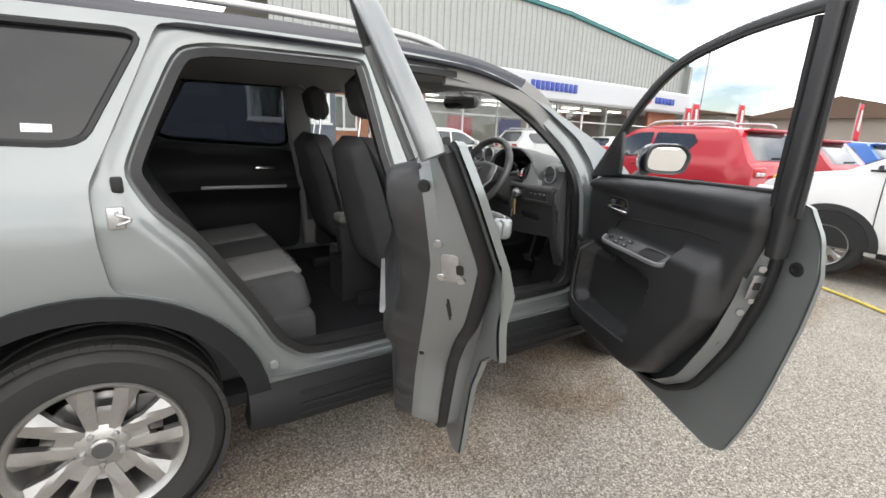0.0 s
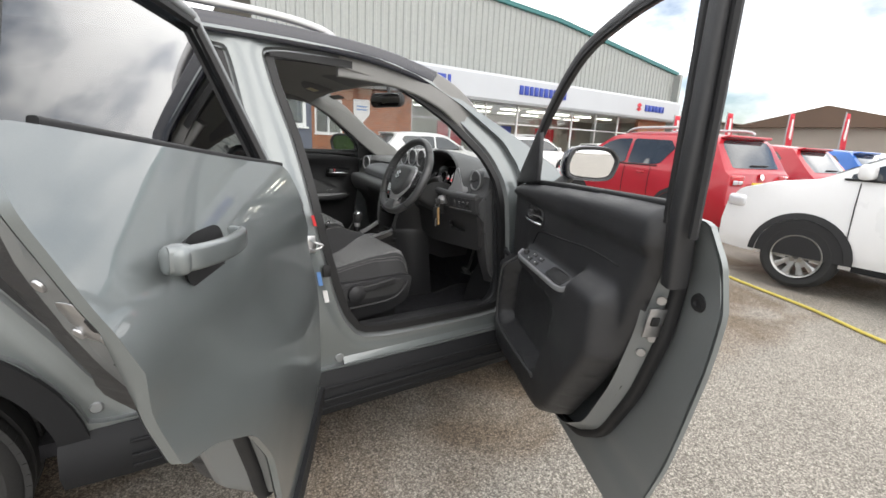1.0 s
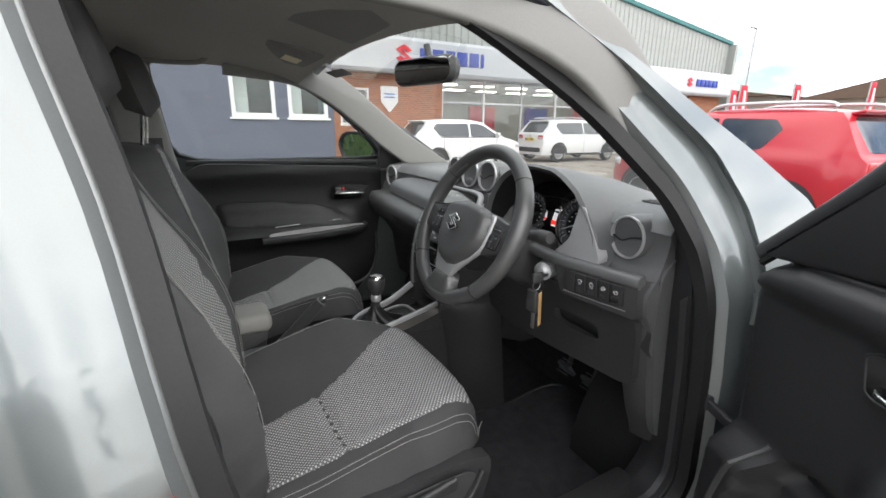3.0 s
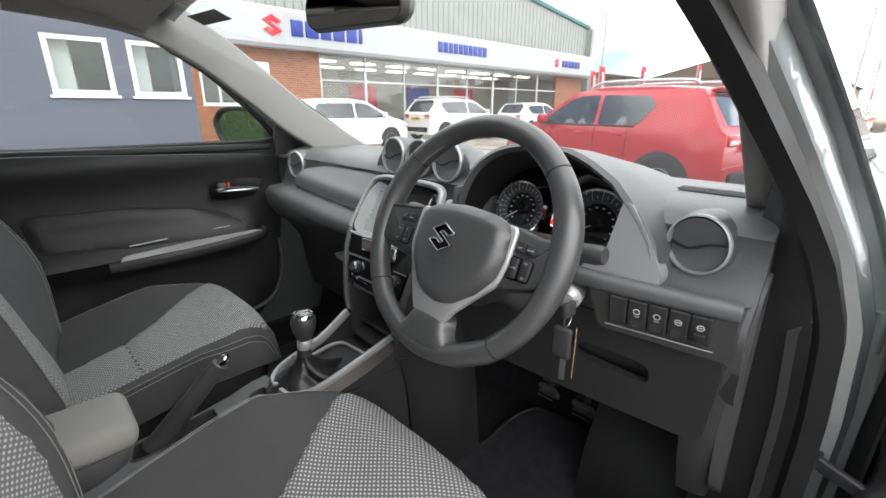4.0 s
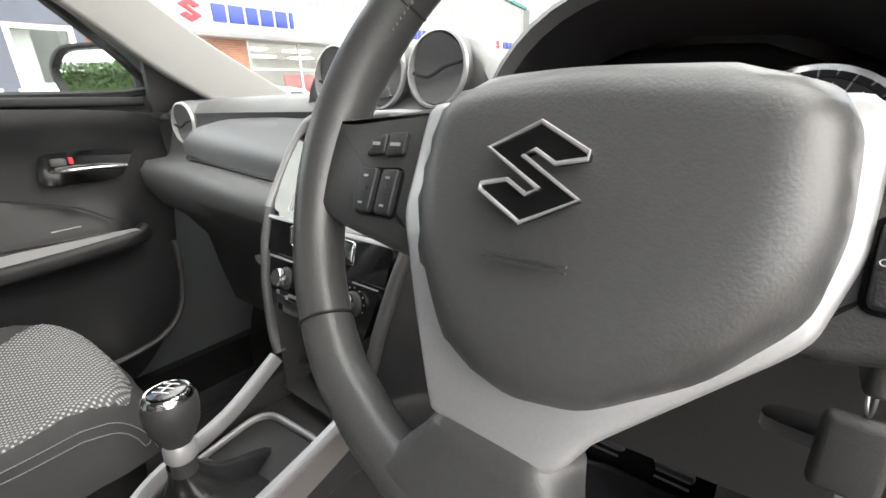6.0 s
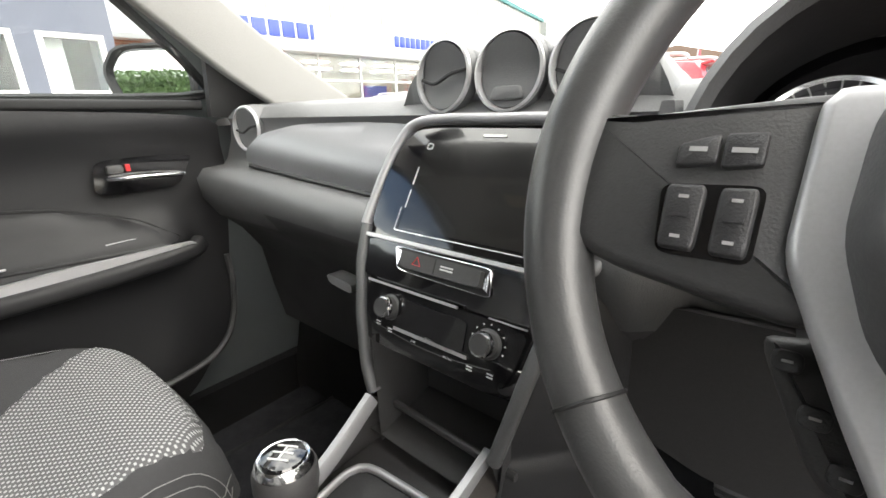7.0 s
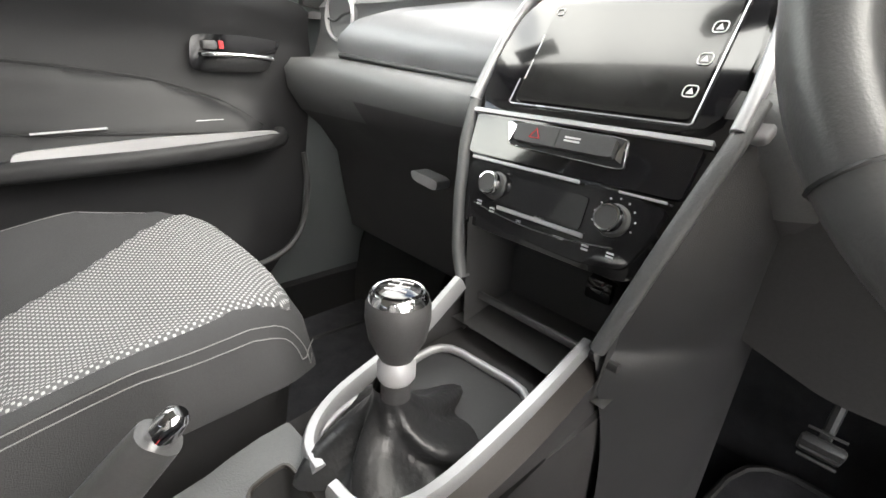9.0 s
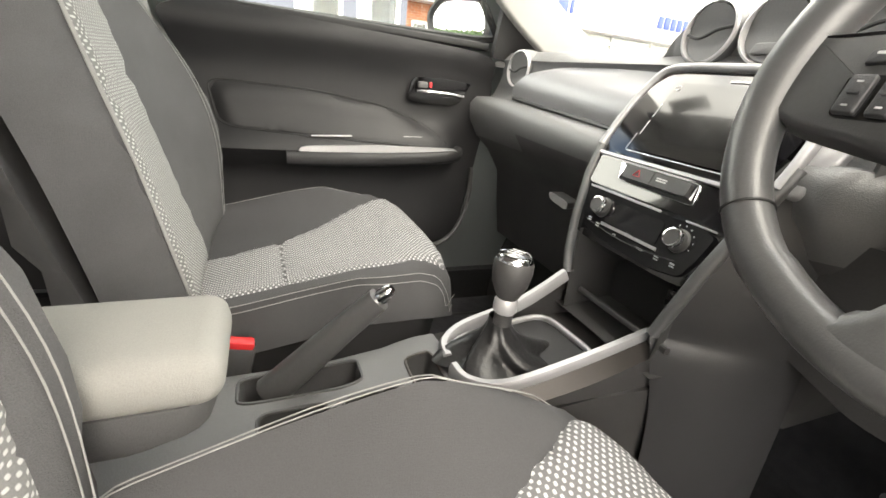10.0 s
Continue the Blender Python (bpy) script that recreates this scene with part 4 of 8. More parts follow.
def rd_trim(u, z, w):
    """Rounded trim with an armrest swell."""
    if w:
        return u, -0.066 + rd_in(z), z
    t = min(1, edge_gap((u, z), RD_TRIM) / 0.035)
    h = 0.052 + 0.030 * math.exp(-((z - 0.86) / 0.06) ** 2) + 0.008 * math.exp(-((z - 1.16) / 0.04) ** 2)
    return u, -0.066 + rd_in(z) - h * math.sqrt(1 - (1 - t) ** 2), z


part("door_trim", plate(RD_TRIM, [], rd_trim, 1.0, 0.022), M["trim"], door_r, "black grained door trim", angle=55)
part("door_strip", sweep([(0.3, -0.146, 0.872), (0.72, -0.146, 0.878)], rrect(0.02, 0.012, 0.004, 2)), M["silver"], door_r)
RD_W = [(0.155, 1.16), (0.165, 1.30), (0.185, 1.49), (0.23, 1.53), (0.60, 1.535), (0.76, 1.515), (0.865, 1.45), (0.965, 1.345), (1.022, 1.275), (1.035, 1.235)]
rd_y = lambda z: -0.005 + rd_lean(z)
part("window_frame", sweep([(u, rd_y(z), z) for u, z in smooth_path(RD_W, 5)], rrect(0.028, 0.036, 0.010, 3), False, (0, 1, 0)), M["jamb"], door_r, "painted window frame")
part("window_seal", sweep([(u, rd_y(z) + 0.012, z) for u, z in offset(smooth_path([(0.19, 1.18), (0.20, 1.30), (0.215, 1.48), (0.25, 1.50), (0.58, 1.510), (0.73, 1.49), (0.84, 1.43), (0.935, 1.33), (1.0, 1.25)], 5), 0.0)], circle(0.011, 6), False, (0, 1, 0)), M["rubber"], door_r)
part("window_glass", plate([(0.17, 1.16), (1.015, 1.255), (0.955, 1.34), (0.855, 1.445), (0.755, 1.50), (0.60, 1.52), (0.23, 1.515), (0.18, 1.30)], [], lambda u, z, w: (u, rd_y(z) - w, z), 0.004, 0.08), M["dark_glass"], door_r).visible_shadow = False
part("belt_moulding", sweep([(0.12, rd_y(1.165) + 0.034, 1.168), (0.55, rd_y(1.207) + 0.034, 1.209), (0.97, rd_y(1.255) + 0.034, 1.256)], rrect(0.012, 0.014, 0.004, 3)), M["rubber"], door_r)
hy = rd_skin(0.86, 1.075, 0)[1]
cup = part("handle_cup", cushion(rounded([(0.775, 1.055), (0.905, 1.063), (0.915, 1.135), (0.785, 1.130)], 5, 0.35), lambda u, z, h: (u, hy + 0.004 - 0.03 * h / 0.02, z), 0.02, 0.035, 0.02), M["rubber"], door_r)
part("door_handle", sweep(smooth_path([(0.745, hy + 0.005, 1.100), (0.765, hy + 0.026, 1.103), (0.85, hy + 0.036, 1.109), (0.93, hy + 0.026, 1.116), (0.955, hy + 0.005, 1.118)], 6), rrect(0.014, 0.030, 0.006, 4)), M["paint"], door_r, "painted pull handle")
part("handle_end", box(0.942, hy + 0.010, 1.116, 0.032, 0.032, 0.034, 0.010, 3), M["paint"], door_r)


def on_shell(z, f, lift=0.0):
    """A place on the shell's end face, f from the trim to the seal, with the way it looks."""
    p = Vector(min((q for q in near3 if q[0] > 0.5), key=lambda q: abs(q[2] - z)))
    i = min(range(len(far3)), key=lambda k: abs(far3[k][2] - z) + (far3[k][0] < 0.5))
    q, t = Vector(far3[i]), Vector(far3[i + 1]) - Vector(far3[i - 1])
    n = (q - p).cross(t).normalized()
    n = n if n.x > 0 else -n
    return p.lerp(q, f) + n * lift, n


for z, f, w, h, m, name in ((1.060, 0.42, 0.060, 0.030, "steel", "latch_plate"), (1.057, 0.62, 0.020, 0.012, "rubber", "latch_mouth"), (0.965, 0.55, 0.052, 0.004, "rubber", "shell_slot"), (0.955, 0.55, 0.052, 0.003, "rubber", "shell_slot")):
    p, n = on_shell(z, f, 0.001)
    part(name, moved(pad(rrect(w, h, 0.3 * h, 3), lambda u, v, k: (v, u, k), 0.002 if m == "rubber" else 0.001, 0.0005), facing(p + n * (0.001 if m == "rubber" else 0), n)), M[m], door_r)
for z, f in ((1.095, 0.22), (1.030, 0.25), (1.032, 0.68)):
    p, n = on_shell(z, f, 0.0005)
    part("latch_screw", lathe([(0, 0.004), (0.007, 0.003), (0.008, 0)], 12, facing(p, n)), M["steel"], door_r)
for z, f in ((1.19, 0.12), (0.80, 0.15)):
    p, n = on_shell(z, f, 0.0005)
    part("trim_clip", lathe([(0, 0.006), (0.009, 0.005), (0.010, 0)], 12, facing(p, n)), M["rubber"], door_r)
part("lower_cladding", plate(rounded([(0.06, 0.33), (0.53, 0.335), (0.60, 0.44), (0.30, 0.43), (0.07, 0.43)], 3, 0.2), [], lambda u, z, w: (u, rd_skin(u, z, 0)[1] + 0.012 - w, z), 0.02, 0.06), M["clad"], door_r)
part("lower_cladding", plate(rounded([(0.0, 0.325), (0.98, 0.335), (1.04, 0.44), (0.5, 0.43), (0.0, 0.43)], 3, 0.2), [], lambda u, z, w: (u, fd_skin_y(u, z) + 0.012 - w, z), 0.02, 0.06), M["clad"], door_f)

# hinges, strikers and stickers on the pillars
for z in (0.62, 0.98):
    part("door_hinge", join(box(2.055, -0.825, z, 0.05, 0.05, 0.05, 0.008), lathe([(0, -0.03), (0.010, -0.03), (0.010, 0.03), (0, 0.03)], 12, pose(2.06, -0.855, z))), M["jamb"], car)
    part("door_hinge", join(box(1.055, -0.83, z, 0.05, 0.05, 0.05, 0.008), lathe([(0, -0.03), (0.010, -0.03), (0.010, 0.03), (0, 0.03)], 12, pose(1.06, -0.862, z))), M["jamb"], car)
for x, z, y in ((1.112, 0.90, -0.858), (0.125, 1.015, -0.855)):
    part("door_striker", join(span((x - 0.03, y - 0.006, z - 0.03), (x + 0.01, y + 0.01, z + 0.03), 0.005), tube(smooth_path([(x - 0.005, y, z - 0.018), (x - 0.005, y - 0.03, z - 0.014), (x + 0.025, y - 0.034, z), (x - 0.005, y - 0.03, z + 0.014), (x - 0.005, y, z + 0.018)], 5), 0.004, 8)), M["steel"], car, "bright steel door striker")

# ---- dashboard ----
def dash_section(y):
    """The dash in (x, z) at a place across the car, from the screen down to the footwell."""
    a = abs(y)
    sweepback = 0.10 * max(0, a - 0.35) ** 2
    b = -sweepback
    f = 0.009 * min(1, max(0, (a - 0.52) / 0.05))
    low = 0.14 * min(1, max(0, (-0.13 - y) / 0.05))
    e = 0.022 * min(1, max(0, (0.62 - y) / 0.40)) * min(1, max(0, y / 0.1))
    d = 0.045 * min(1, max(0, (-0.17 - y) / 0.05))
    c = 0.078 * min(1, max(0, (y + 0.522) / 0.008)) * min(1, max(0, (-0.208 - y) / 0.008))
    return [(2.42 + b, 1.06), (2.40 + b, 1.115), (2.20, 1.135), (2.04, 1.135), (1.985 + c - f, 1.125), (1.965 + c - f, 1.105), (1.97 + c - f, 1.095), (1.965 + c - f, 1.06), (1.945 + c - 0.5 * f, 1.02), (1.93, 1.008 - e),
            (1.885 + d, 1.005 - e), (1.868 + d, 0.985 - e), (1.872 + d, 0.945 - 0.6 * e), (1.90 + d, 0.90), (1.945, 0.86), (1.985, 0.80), (2.0, 0.70 + 0.08 * low / 0.14), (2.02, 0.60 + 1.15 * low), (2.12, 0.56 + 1.3 * low), (2.30, 0.56 + 1.3 * low), (2.35, 0.80)]


ys = [-0.73 + 1.46 * k / 146 for k in range(147)]
dash = part("dashboard", loft([[(x, y, z) for x, z in dash_section(y)] for y in ys], True, True), M["soft"], angle=50)
tagged(dash, "dark soft-grained dashboard with round silver-ringed air vents", "dashboard")
two_tone(dash, M["knee"], lambda p: p.center.z < 0.92)
# grey decor panel on the passenger side
DECOR = [(0.160, 0.990), (0.180, 1.05), (0.160, 1.092), (0.30, 1.096), (0.46, 1.093), (0.560, 1.076), (0.600, 1.045), (0.605, 1.018)]


def decor_at(y, z, w):
    """The panel swells out in its upper half."""
    low = 0.990 + 0.028 * min(1, max(0, (y - 0.16) / 0.44))
    t = min(1, max(0, (z - low) / 0.09))
    return 1.925 + 0.042 * t - 0.016 * math.sin(math.pi * t) - 0.10 * max(0, y - 0.5) ** 2 + w, y, z


part("decor_panel", plate(rounded(DECOR, 4, 0.25), [], decor_at, 0.016, 0.015), M["decor"], dash, "satin grey dash decor panel", angle=60)
part("decor_edge", sweep([decor_at(0.16 + 0.44 * k / 8, 0.986 + 0.028 * k / 8, 0.004) for k in range(9)], circle(0.005, 8)), M["hard"], dash)


def air_vent(parent, at, r, way=(-1, 0, 0.12), slotted=True):
    m = facing(at, way)
    v = part("air_vent", lathe([(r * 1.14, -0.05), (r * 1.14, -0.010), (r * 1.11, 0.0), (r * 1.0, 0.002), (r * 0.96, -0.012), (r * 0.96, -0.05)], 36, m), M["soft"], parent)
    part("vent_ring", lathe([(r * 1.10, 0.0), (r * 1.085, 0.005), (r * 1.01, 0.006), (r * 0.985, 0.0), (r * 0.975, -0.01)], 36, m), M["silver"], v, "silver vent ring")
    part("vent_disc", moved(plate([(r * 0.95 * math.cos(2 * math.pi * k / 32), r * 0.95 * math.sin(2 * math.pi * k / 32)) for k in range(32)], [], lambda u, q, w: (u, q, -0.004 + 0.012 * q / r * (1 if q > 0 else -0.4) - w), 0.008, 0.012), m), M["soft"], v)
    if not slotted:                               # the middle one is a blind disc with a thumb scoop
        part("vent_scoop", moved(pad(rounded([(-0.55 * r, -0.75 * r), (-0.42 * r, -0.38 * r), (0.42 * r, -0.38 * r), (0.55 * r, -0.75 * r)], 4, 0.2), lambda u, q, h: (u, q, h), 0.004, 0.002), m), M["soft"], v)
        return v
    part("vent_slot", moved(sweep(smooth_path([(-0.9 * r, -0.06 * r, 0.001), (-0.3 * r, -0.2 * r, 0.003), (0.35 * r, 0.05 * r, 0.004), (0.9 * r, 0.15 * r, 0.002)], 5), rrect(0.004, 0.004, 0.001, 2)), m), M["rubber"], v)
    return v


VENTS = (0.117, 0.016, -0.085)


def hump(y):
    """The crest of the pod that carries the three round vents, dipping between them."""
    top = sum(math.exp(9 * 10 * math.sqrt(max(0, 0.057 ** 2 - (y - c) ** 2))) for c in VENTS)
    z = 1.153 + (math.log(top) - math.log(3)) / 90 if top > 3.0 else 1.153
    side_fall = min(1, max(0, (0.184 - abs(y - 0.016)) / 0.045))
    return 1.118 + (max(z, 1.176) - 1.118) * math.sin(math.pi / 2 * side_fall) ** 0.8


rows_h = []
for k in range(73):
    y = -0.170 + 0.372 * k / 72
    zt = hump(y)
    rows_h.append([(1.986, y, 1.095), (1.980, y, 1.112), (1.978 + 0.010 * max(0, (zt - 1.15) / 0.05), y, zt - 0.006), (1.988, y, zt), (2.04, y, zt - 0.006), (2.09, y, zt - 0.35 * (zt - 1.118)), (2.17, y, 1.125)])
part("vent_hump", loft(rows_h, False), M["soft"], dash, "grained pod round three vents", angle=70)
for y in VENTS:
    air_vent(dash, (1.974, y, 1.153), 0.0435, (-1, 0.05 if y > 0.05 else 0, 0.14), y != VENTS[1])
for s, y in ((1, 0.630), (-1, -0.642)):
    air_vent(dash, (1.948, y, 1.084), 0.042, (-1, -0.1 * s, 0.05))
    part("vent_pod", moved(lathe([(0, -0.15), (0.048, -0.12), (0.0495, -0.02), (0.0475, -0.006)], 32), facing((1.948, y, 1.084), (-1, -0.1 * s, 0.05))), M["soft"], dash)

part("defrost_vent", join(sweep([(x, y, 1.1365) for x, y in rounded([(2.10, -0.545), (2.10, -0.665), (2.135, -0.665), (2.135, -0.545)], 4, 0.3)], circle(0.003, 5), True), *[box(2.10 + 0.007 * k, -0.605, 1.1365, 0.002, 0.115, 0.004) for k in range(1, 5)]), M["hard"], dash)
# ---- centre stack: its face leans back ----
STACK_Y = 0.016


def stack(u, z, w):
    """u across to the car's left, z up; w out of the face."""
    x = interp(z, [(0.74, 1.792), (0.77, 1.794), (0.80, 1.798), (0.87, 1.809), (0.90, 1.818), (0.93, 1.827), (0.965, 1.843), (1.2, 1.989)])
    return x + 0.012 - 0.85 * w, STACK_Y + 1.04 * u, z - 0.007 + 0.53 * w


FACE = rounded([(-0.100, 0.836), (-0.112, 0.87), (-0.134, 0.955), (-0.140, 1.02), (-0.130, 1.075), (-0.105, 1.100), (0.105, 1.100), (0.130, 1.075), (0.140, 1.02), (0.138, 0.975), (0.130, 0.93), (0.121, 0.89), (0.112, 0.836)], 3, 0.2)
body = part("centre_panel", plate(FACE, [], lambda u, z, w: stack(u, z, -w), 0.05, 0.03), M["gloss"], dash, "gloss black centre panel with touch screen and climate controls")
EDGE = [(0.139, 0.975), (0.139, 1.02), (0.131, 1.075), (0.104, 1.104)]
for sg in (1, -1):
    pts = [stack(sg * u, z, 0.002) for u, z in EDGE]
    part("stack_edge", sweep(smooth_path(pts + [stack(0, 1.107, 0.002)], 5), rrect(0.012, 0.020, 0.005, 3), False, (1, 0, 0)), M["satin"], body, "silver stack surround")
part("stack_cheek", pad(rounded([(-0.138, 1.085), (-0.143, 1.02), (-0.139, 0.972), (-0.160, 0.976), (-0.172, 1.03), (-0.160, 1.088)], 3, 0.2), lambda u, z, h: stack(u, z, -0.012 + h), 0.012, 0.004), M["satin"], body, "satin silver cheek beside the screen")
knee = smooth_path([(-0.088, 0.765), (-0.112, 0.86), (-0.134, 0.955), (-0.140, 1.0)], 5)
fore = [Vector(stack(u, z, 0.002)) for u, z in knee][::-1] + smooth_path([stack(-0.088, 0.762, 0.002), (1.806, -0.086, 0.72), (1.825, -0.102, 0.60), (1.84, -0.110, 0.36)], 6)[1:]
part("knee_side_panel", patch(lambda u, v: fore[round(u * (len(fore) - 1))].lerp(Vector((1.96 + 0.10 * (0.97 - fore[round(u * (len(fore) - 1))].z), -0.175, fore[round(u * (len(fore) - 1))].z)), v) + Vector((0, -0.02, 0)) * math.sin(math.pi * v), len(fore) - 1, 6), M["trim"], body, angle=60)
part("knee_side_border", sweep([stack(u - 0.004, z, 0.001) for u, z in knee], rrect(0.016, 0.016, 0.006, 3), False, (1, 0, 0)), M["soft"], body, "dark grey stack border")
flank = smooth_path([(0.137, 0.975), (0.130, 0.93), (0.121, 0.89), (0.114, 0.85), (0.104, 0.80), (0.090, 0.768)], 5)
part("stack_border", sweep([stack(u, z, 0.001) for u, z in flank], rrect(0.013, 0.018, 0.005, 3), False, (1, 0, 0)), M["soft"], body, "dark grey stack border")
part("flank_panel", strip([stack(u + 0.004, z, -0.004) for u, z in flank], [(1.99, 0.160, z + 0.05) for u, z in flank]), M["knee"], body)
TOPF = rounded([(-0.122, 0.9675), (-0.130, 1.03), (-0.122, 1.07), (-0.10, 1.093), (0.10, 1.093), (0.122, 1.07), (0.130, 1.03), (0.126, 0.9675)], 3, 0.25)
part("screen_bezel", plate(TOPF, [], lambda u, z, w: stack(u, z, 0.008 - w), 0.010, 0.05), M["gloss"], body, "gloss black screen surround")
SC = [(-0.103, 0.978), (-0.103, 1.078), (0.078, 1.078), (0.078, 0.978)]
scr = part("touch_screen", plate(rounded(SC, 3, 0.04), [], lambda u, z, w: stack(u, z, 0.0105 - w), 0.003, 0.05), M["screen"], body, "dark switched-off touch screen")
part("screen_edge", sweep([stack(u, z, 0.0107) for u, z in ((-0.1065, 1.078), (-0.1065, 0.976), (-0.1045, 0.9745), (0.080, 0.9745), (0.083, 0.976), (0.083, 1.0))], circle(0.0008, 5), False, (1, 0, 0)), M["bright"], scr, "thin bright screen edge")
for z0, z1 in ((1.000, 1.020), (1.026, 1.046)):
    part("screen_slider", plate([(0.0765, z0), (0.0775, z0), (0.0775, z1), (0.0765, z1)], [], lambda u, z, w: stack(u, z, 0.0112 - w), 0.0006, 0.03), M["white_mark"], scr)
part("screen_icon", sweep([stack(0.070 + x, 1.070 + y, 0.0112) for x, y in rrect(0.008, 0.006, 0.002, 3)], circle(0.0005, 4), True, (1, 0, 0)), M["white_mark"], scr)
for z in (1.052, 1.026, 1.000):
    part("screen_icon", sweep([stack(-0.094 + x, z + y, 0.0112) for x, y in rrect(0.011, 0.009, 0.003, 3)], circle(0.0006, 4), True, (1, 0, 0)), M["white_mark"], scr)
    part("screen_icon", plate([(-0.097, z - 0.002), (-0.091, z - 0.002), (-0.094, z + 0.003)], [], lambda u, q, w: stack(u, q, 0.0112 - w), 0.0006, 0.02), M["white_mark"], scr)
part("screen_slot", plate([(-0.03, 1.0835), (-0.03, 1.0860), (0.0, 1.0860), (0.0, 1.0835)], [], lambda u, z, w: stack(u, z, 0.0095 - w), 0.001, 0.05), M["white_mark"], body)
part("stack_bar", plate([(-0.127, 0.9625), (-0.127, 0.9665), (0.130, 0.9665), (0.130, 0.9625)], [], lambda u, z, w: stack(u, z, 0.008 - w), 0.012, 0.05), M["silver"], body)
part("switch_panel", plate(rounded([(-0.120, 0.918), (-0.122, 0.9615), (0.124, 0.9615), (0.119, 0.918)], 3, 0.06), [], lambda u, z, w: stack(u, z, 0.005 - w), 0.010, 0.05), M["gloss"], body)
sw = part("hazard_switch", plate(rounded([(-0.054, 0.9375), (-0.054, 0.9550), (0.058, 0.9550), (0.056, 0.9375)], 3, 0.10), [], lambda u, z, w: stack(u, z, 0.014 - w), 0.010, 0.04), M["hard"], body, "hazard and airbag switch block")
NICHE = rounded([(-0.066, 0.932), (-0.060, 0.9585), (0.076, 0.9585), (0.064, 0.934)], 3, 0.10)
part("niche_edge", sweep([stack(u, z, 0.006) for u, z in NICHE], circle(0.0007, 6), True, (1, 0, 0)), M["chrome"], body, "chrome niche edge")
part("niche", plate(NICHE, [], lambda u, z, w: stack(u, z, 0.0062 - w), 0.001, 0.03), M["rubber"], body)
for nk in ([(-0.063, 0.936), (-0.060, 0.956), (-0.0545, 0.940)], [(0.073, 0.957), (0.0645, 0.937), (0.060, 0.954)]):
    part("niche_corner", plate(nk, [], lambda u, z, w: stack(u, z, 0.0085 - w), 0.002, 0.03), M["chrome"], body)
part("switch_gap", plate([(0.0045, 0.9385), (0.0055, 0.9385), (0.0055, 0.9545), (0.0045, 0.9545)], [], lambda u, z, w: stack(u, z, 0.0145 - w), 0.001, 0.03), M["rubber"], sw)
tri = [(0.025, 0.9425), (0.037, 0.9425), (0.031, 0.9515)]
part("hazard_mark", sweep([stack(u, z, 0.0145) for u, z in tri], circle(0.0007, 4), True, (1, 0, 0)), M["red"], sw)
for z in (0.9475, 0.9445):
    part("airbag_mark", plate([(-0.020, z), (-0.020, z + 0.0016), (-0.003, z + 0.0016), (-0.003, z)], [], lambda u, q, w: stack(u, q, 0.0147 - w), 0.0006, 0.04), M["white_mark"], sw)
CLIM = rounded([(-0.094, 0.848), (-0.106, 0.875), (-0.114, 0.912), (0.110, 0.912), (0.106, 0.880), (0.090, 0.852), (0.05, 0.843), (-0.05, 0.840)], 3, 0.2)
clim = part("climate_panel", plate(CLIM, [], lambda u, z, w: stack(u, z, 0.006 - w), 0.012, 0.03), M["piano_soft"], body, "dark climate control panel")
part("climate_display", plate(rounded([(-0.045, 0.870), (-0.045, 0.902), (0.052, 0.902), (0.052, 0.870)], 3, 0.1), [], lambda u, z, w: stack(u, z, 0.0075 - w), 0.002, 0.05), M["gloss"], clim)
part("climate_bar", plate([(-0.05, 0.864), (-0.05, 0.868), (0.055, 0.868), (0.055, 0.864)], [], lambda u, z, w: stack(u, z, 0.0085 - w), 0.003, 0.05), M["silver"], clim)
part("climate_bar", plate([(-0.03, 0.9115), (-0.03, 0.9145), (0.108, 0.9145), (0.108, 0.9115)], [], lambda u, z, w: stack(u, z, 0.0085 - w), 0.003, 0.05), M["silver"], clim)
part("climate_bar", plate([(-0.112, 0.9125), (-0.112, 0.9142), (-0.07, 0.9142), (-0.07, 0.9125)], [], lambda u, z, w: stack(u, z, 0.0085 - w), 0.003, 0.05), M["silver"], clim)
for u in (0.066, -0.073):
    m = facing(stack(u, 0.889, 0.004), (-0.93, 0, 0.37))
    kn = part("climate_knob", lathe([(0.0165, 0.0), (0.016, 0.003), (0.0135, 0.005), (0.0128, 0.017), (0.0110, 0.019), (0, 0.0185)], 32, m), M["hard"], clim)
    part("knob_ring", lathe([(0.0130, 0.011), (0.0136, 0.0155), (0.0122, 0.0195), (0.0105, 0.0197)], 32, m), M["chrome"], kn)
for u0, z0, words in ((0.001, 0.8695, "AUTO"), (0.024, 0.8585, "OFF"), (-0.026, 0.8565, "MODE")):
    part("button_word", mapped(text(words, 0.0030), lambda x, y, z, u0=u0, z0=z0: stack(u0 - x, z0 + 0.9 * y, 0.0068)), M["white_mark"], clim)
for u, z0 in ((0.082, 0.866), (0.062, 0.862), (-0.055, 0.857), (-0.080, 0.858)):
    for dz in (0.0, -0.0035):
        part("button_mark", plate([(u - 0.0035, z0 + dz), (u - 0.0035, z0 + dz + 0.0018), (u + 0.0035, z0 + dz + 0.0018), (u + 0.0035, z0 + dz)], [], lambda q, z, w: stack(q, z, 0.0068 - w), 0.0004, 0.05), M["white_mark"], clim)
for k in range(9):
    a = radians(200 - 27 * k)
    part("knob_tick", plate([(-0.073 + 0.0195 * math.cos(a) + dx, 0.889 + 0.0190 * math.sin(a) + dz) for dx, dz in ((-0.0007, -0.0007), (0.0007, -0.0007), (0.0007, 0.0007), (-0.0007, 0.0007))], [], lambda q, z, w: stack(q, z, 0.0068 - w), 0.0004, 0.05), M["white_mark"], clim)
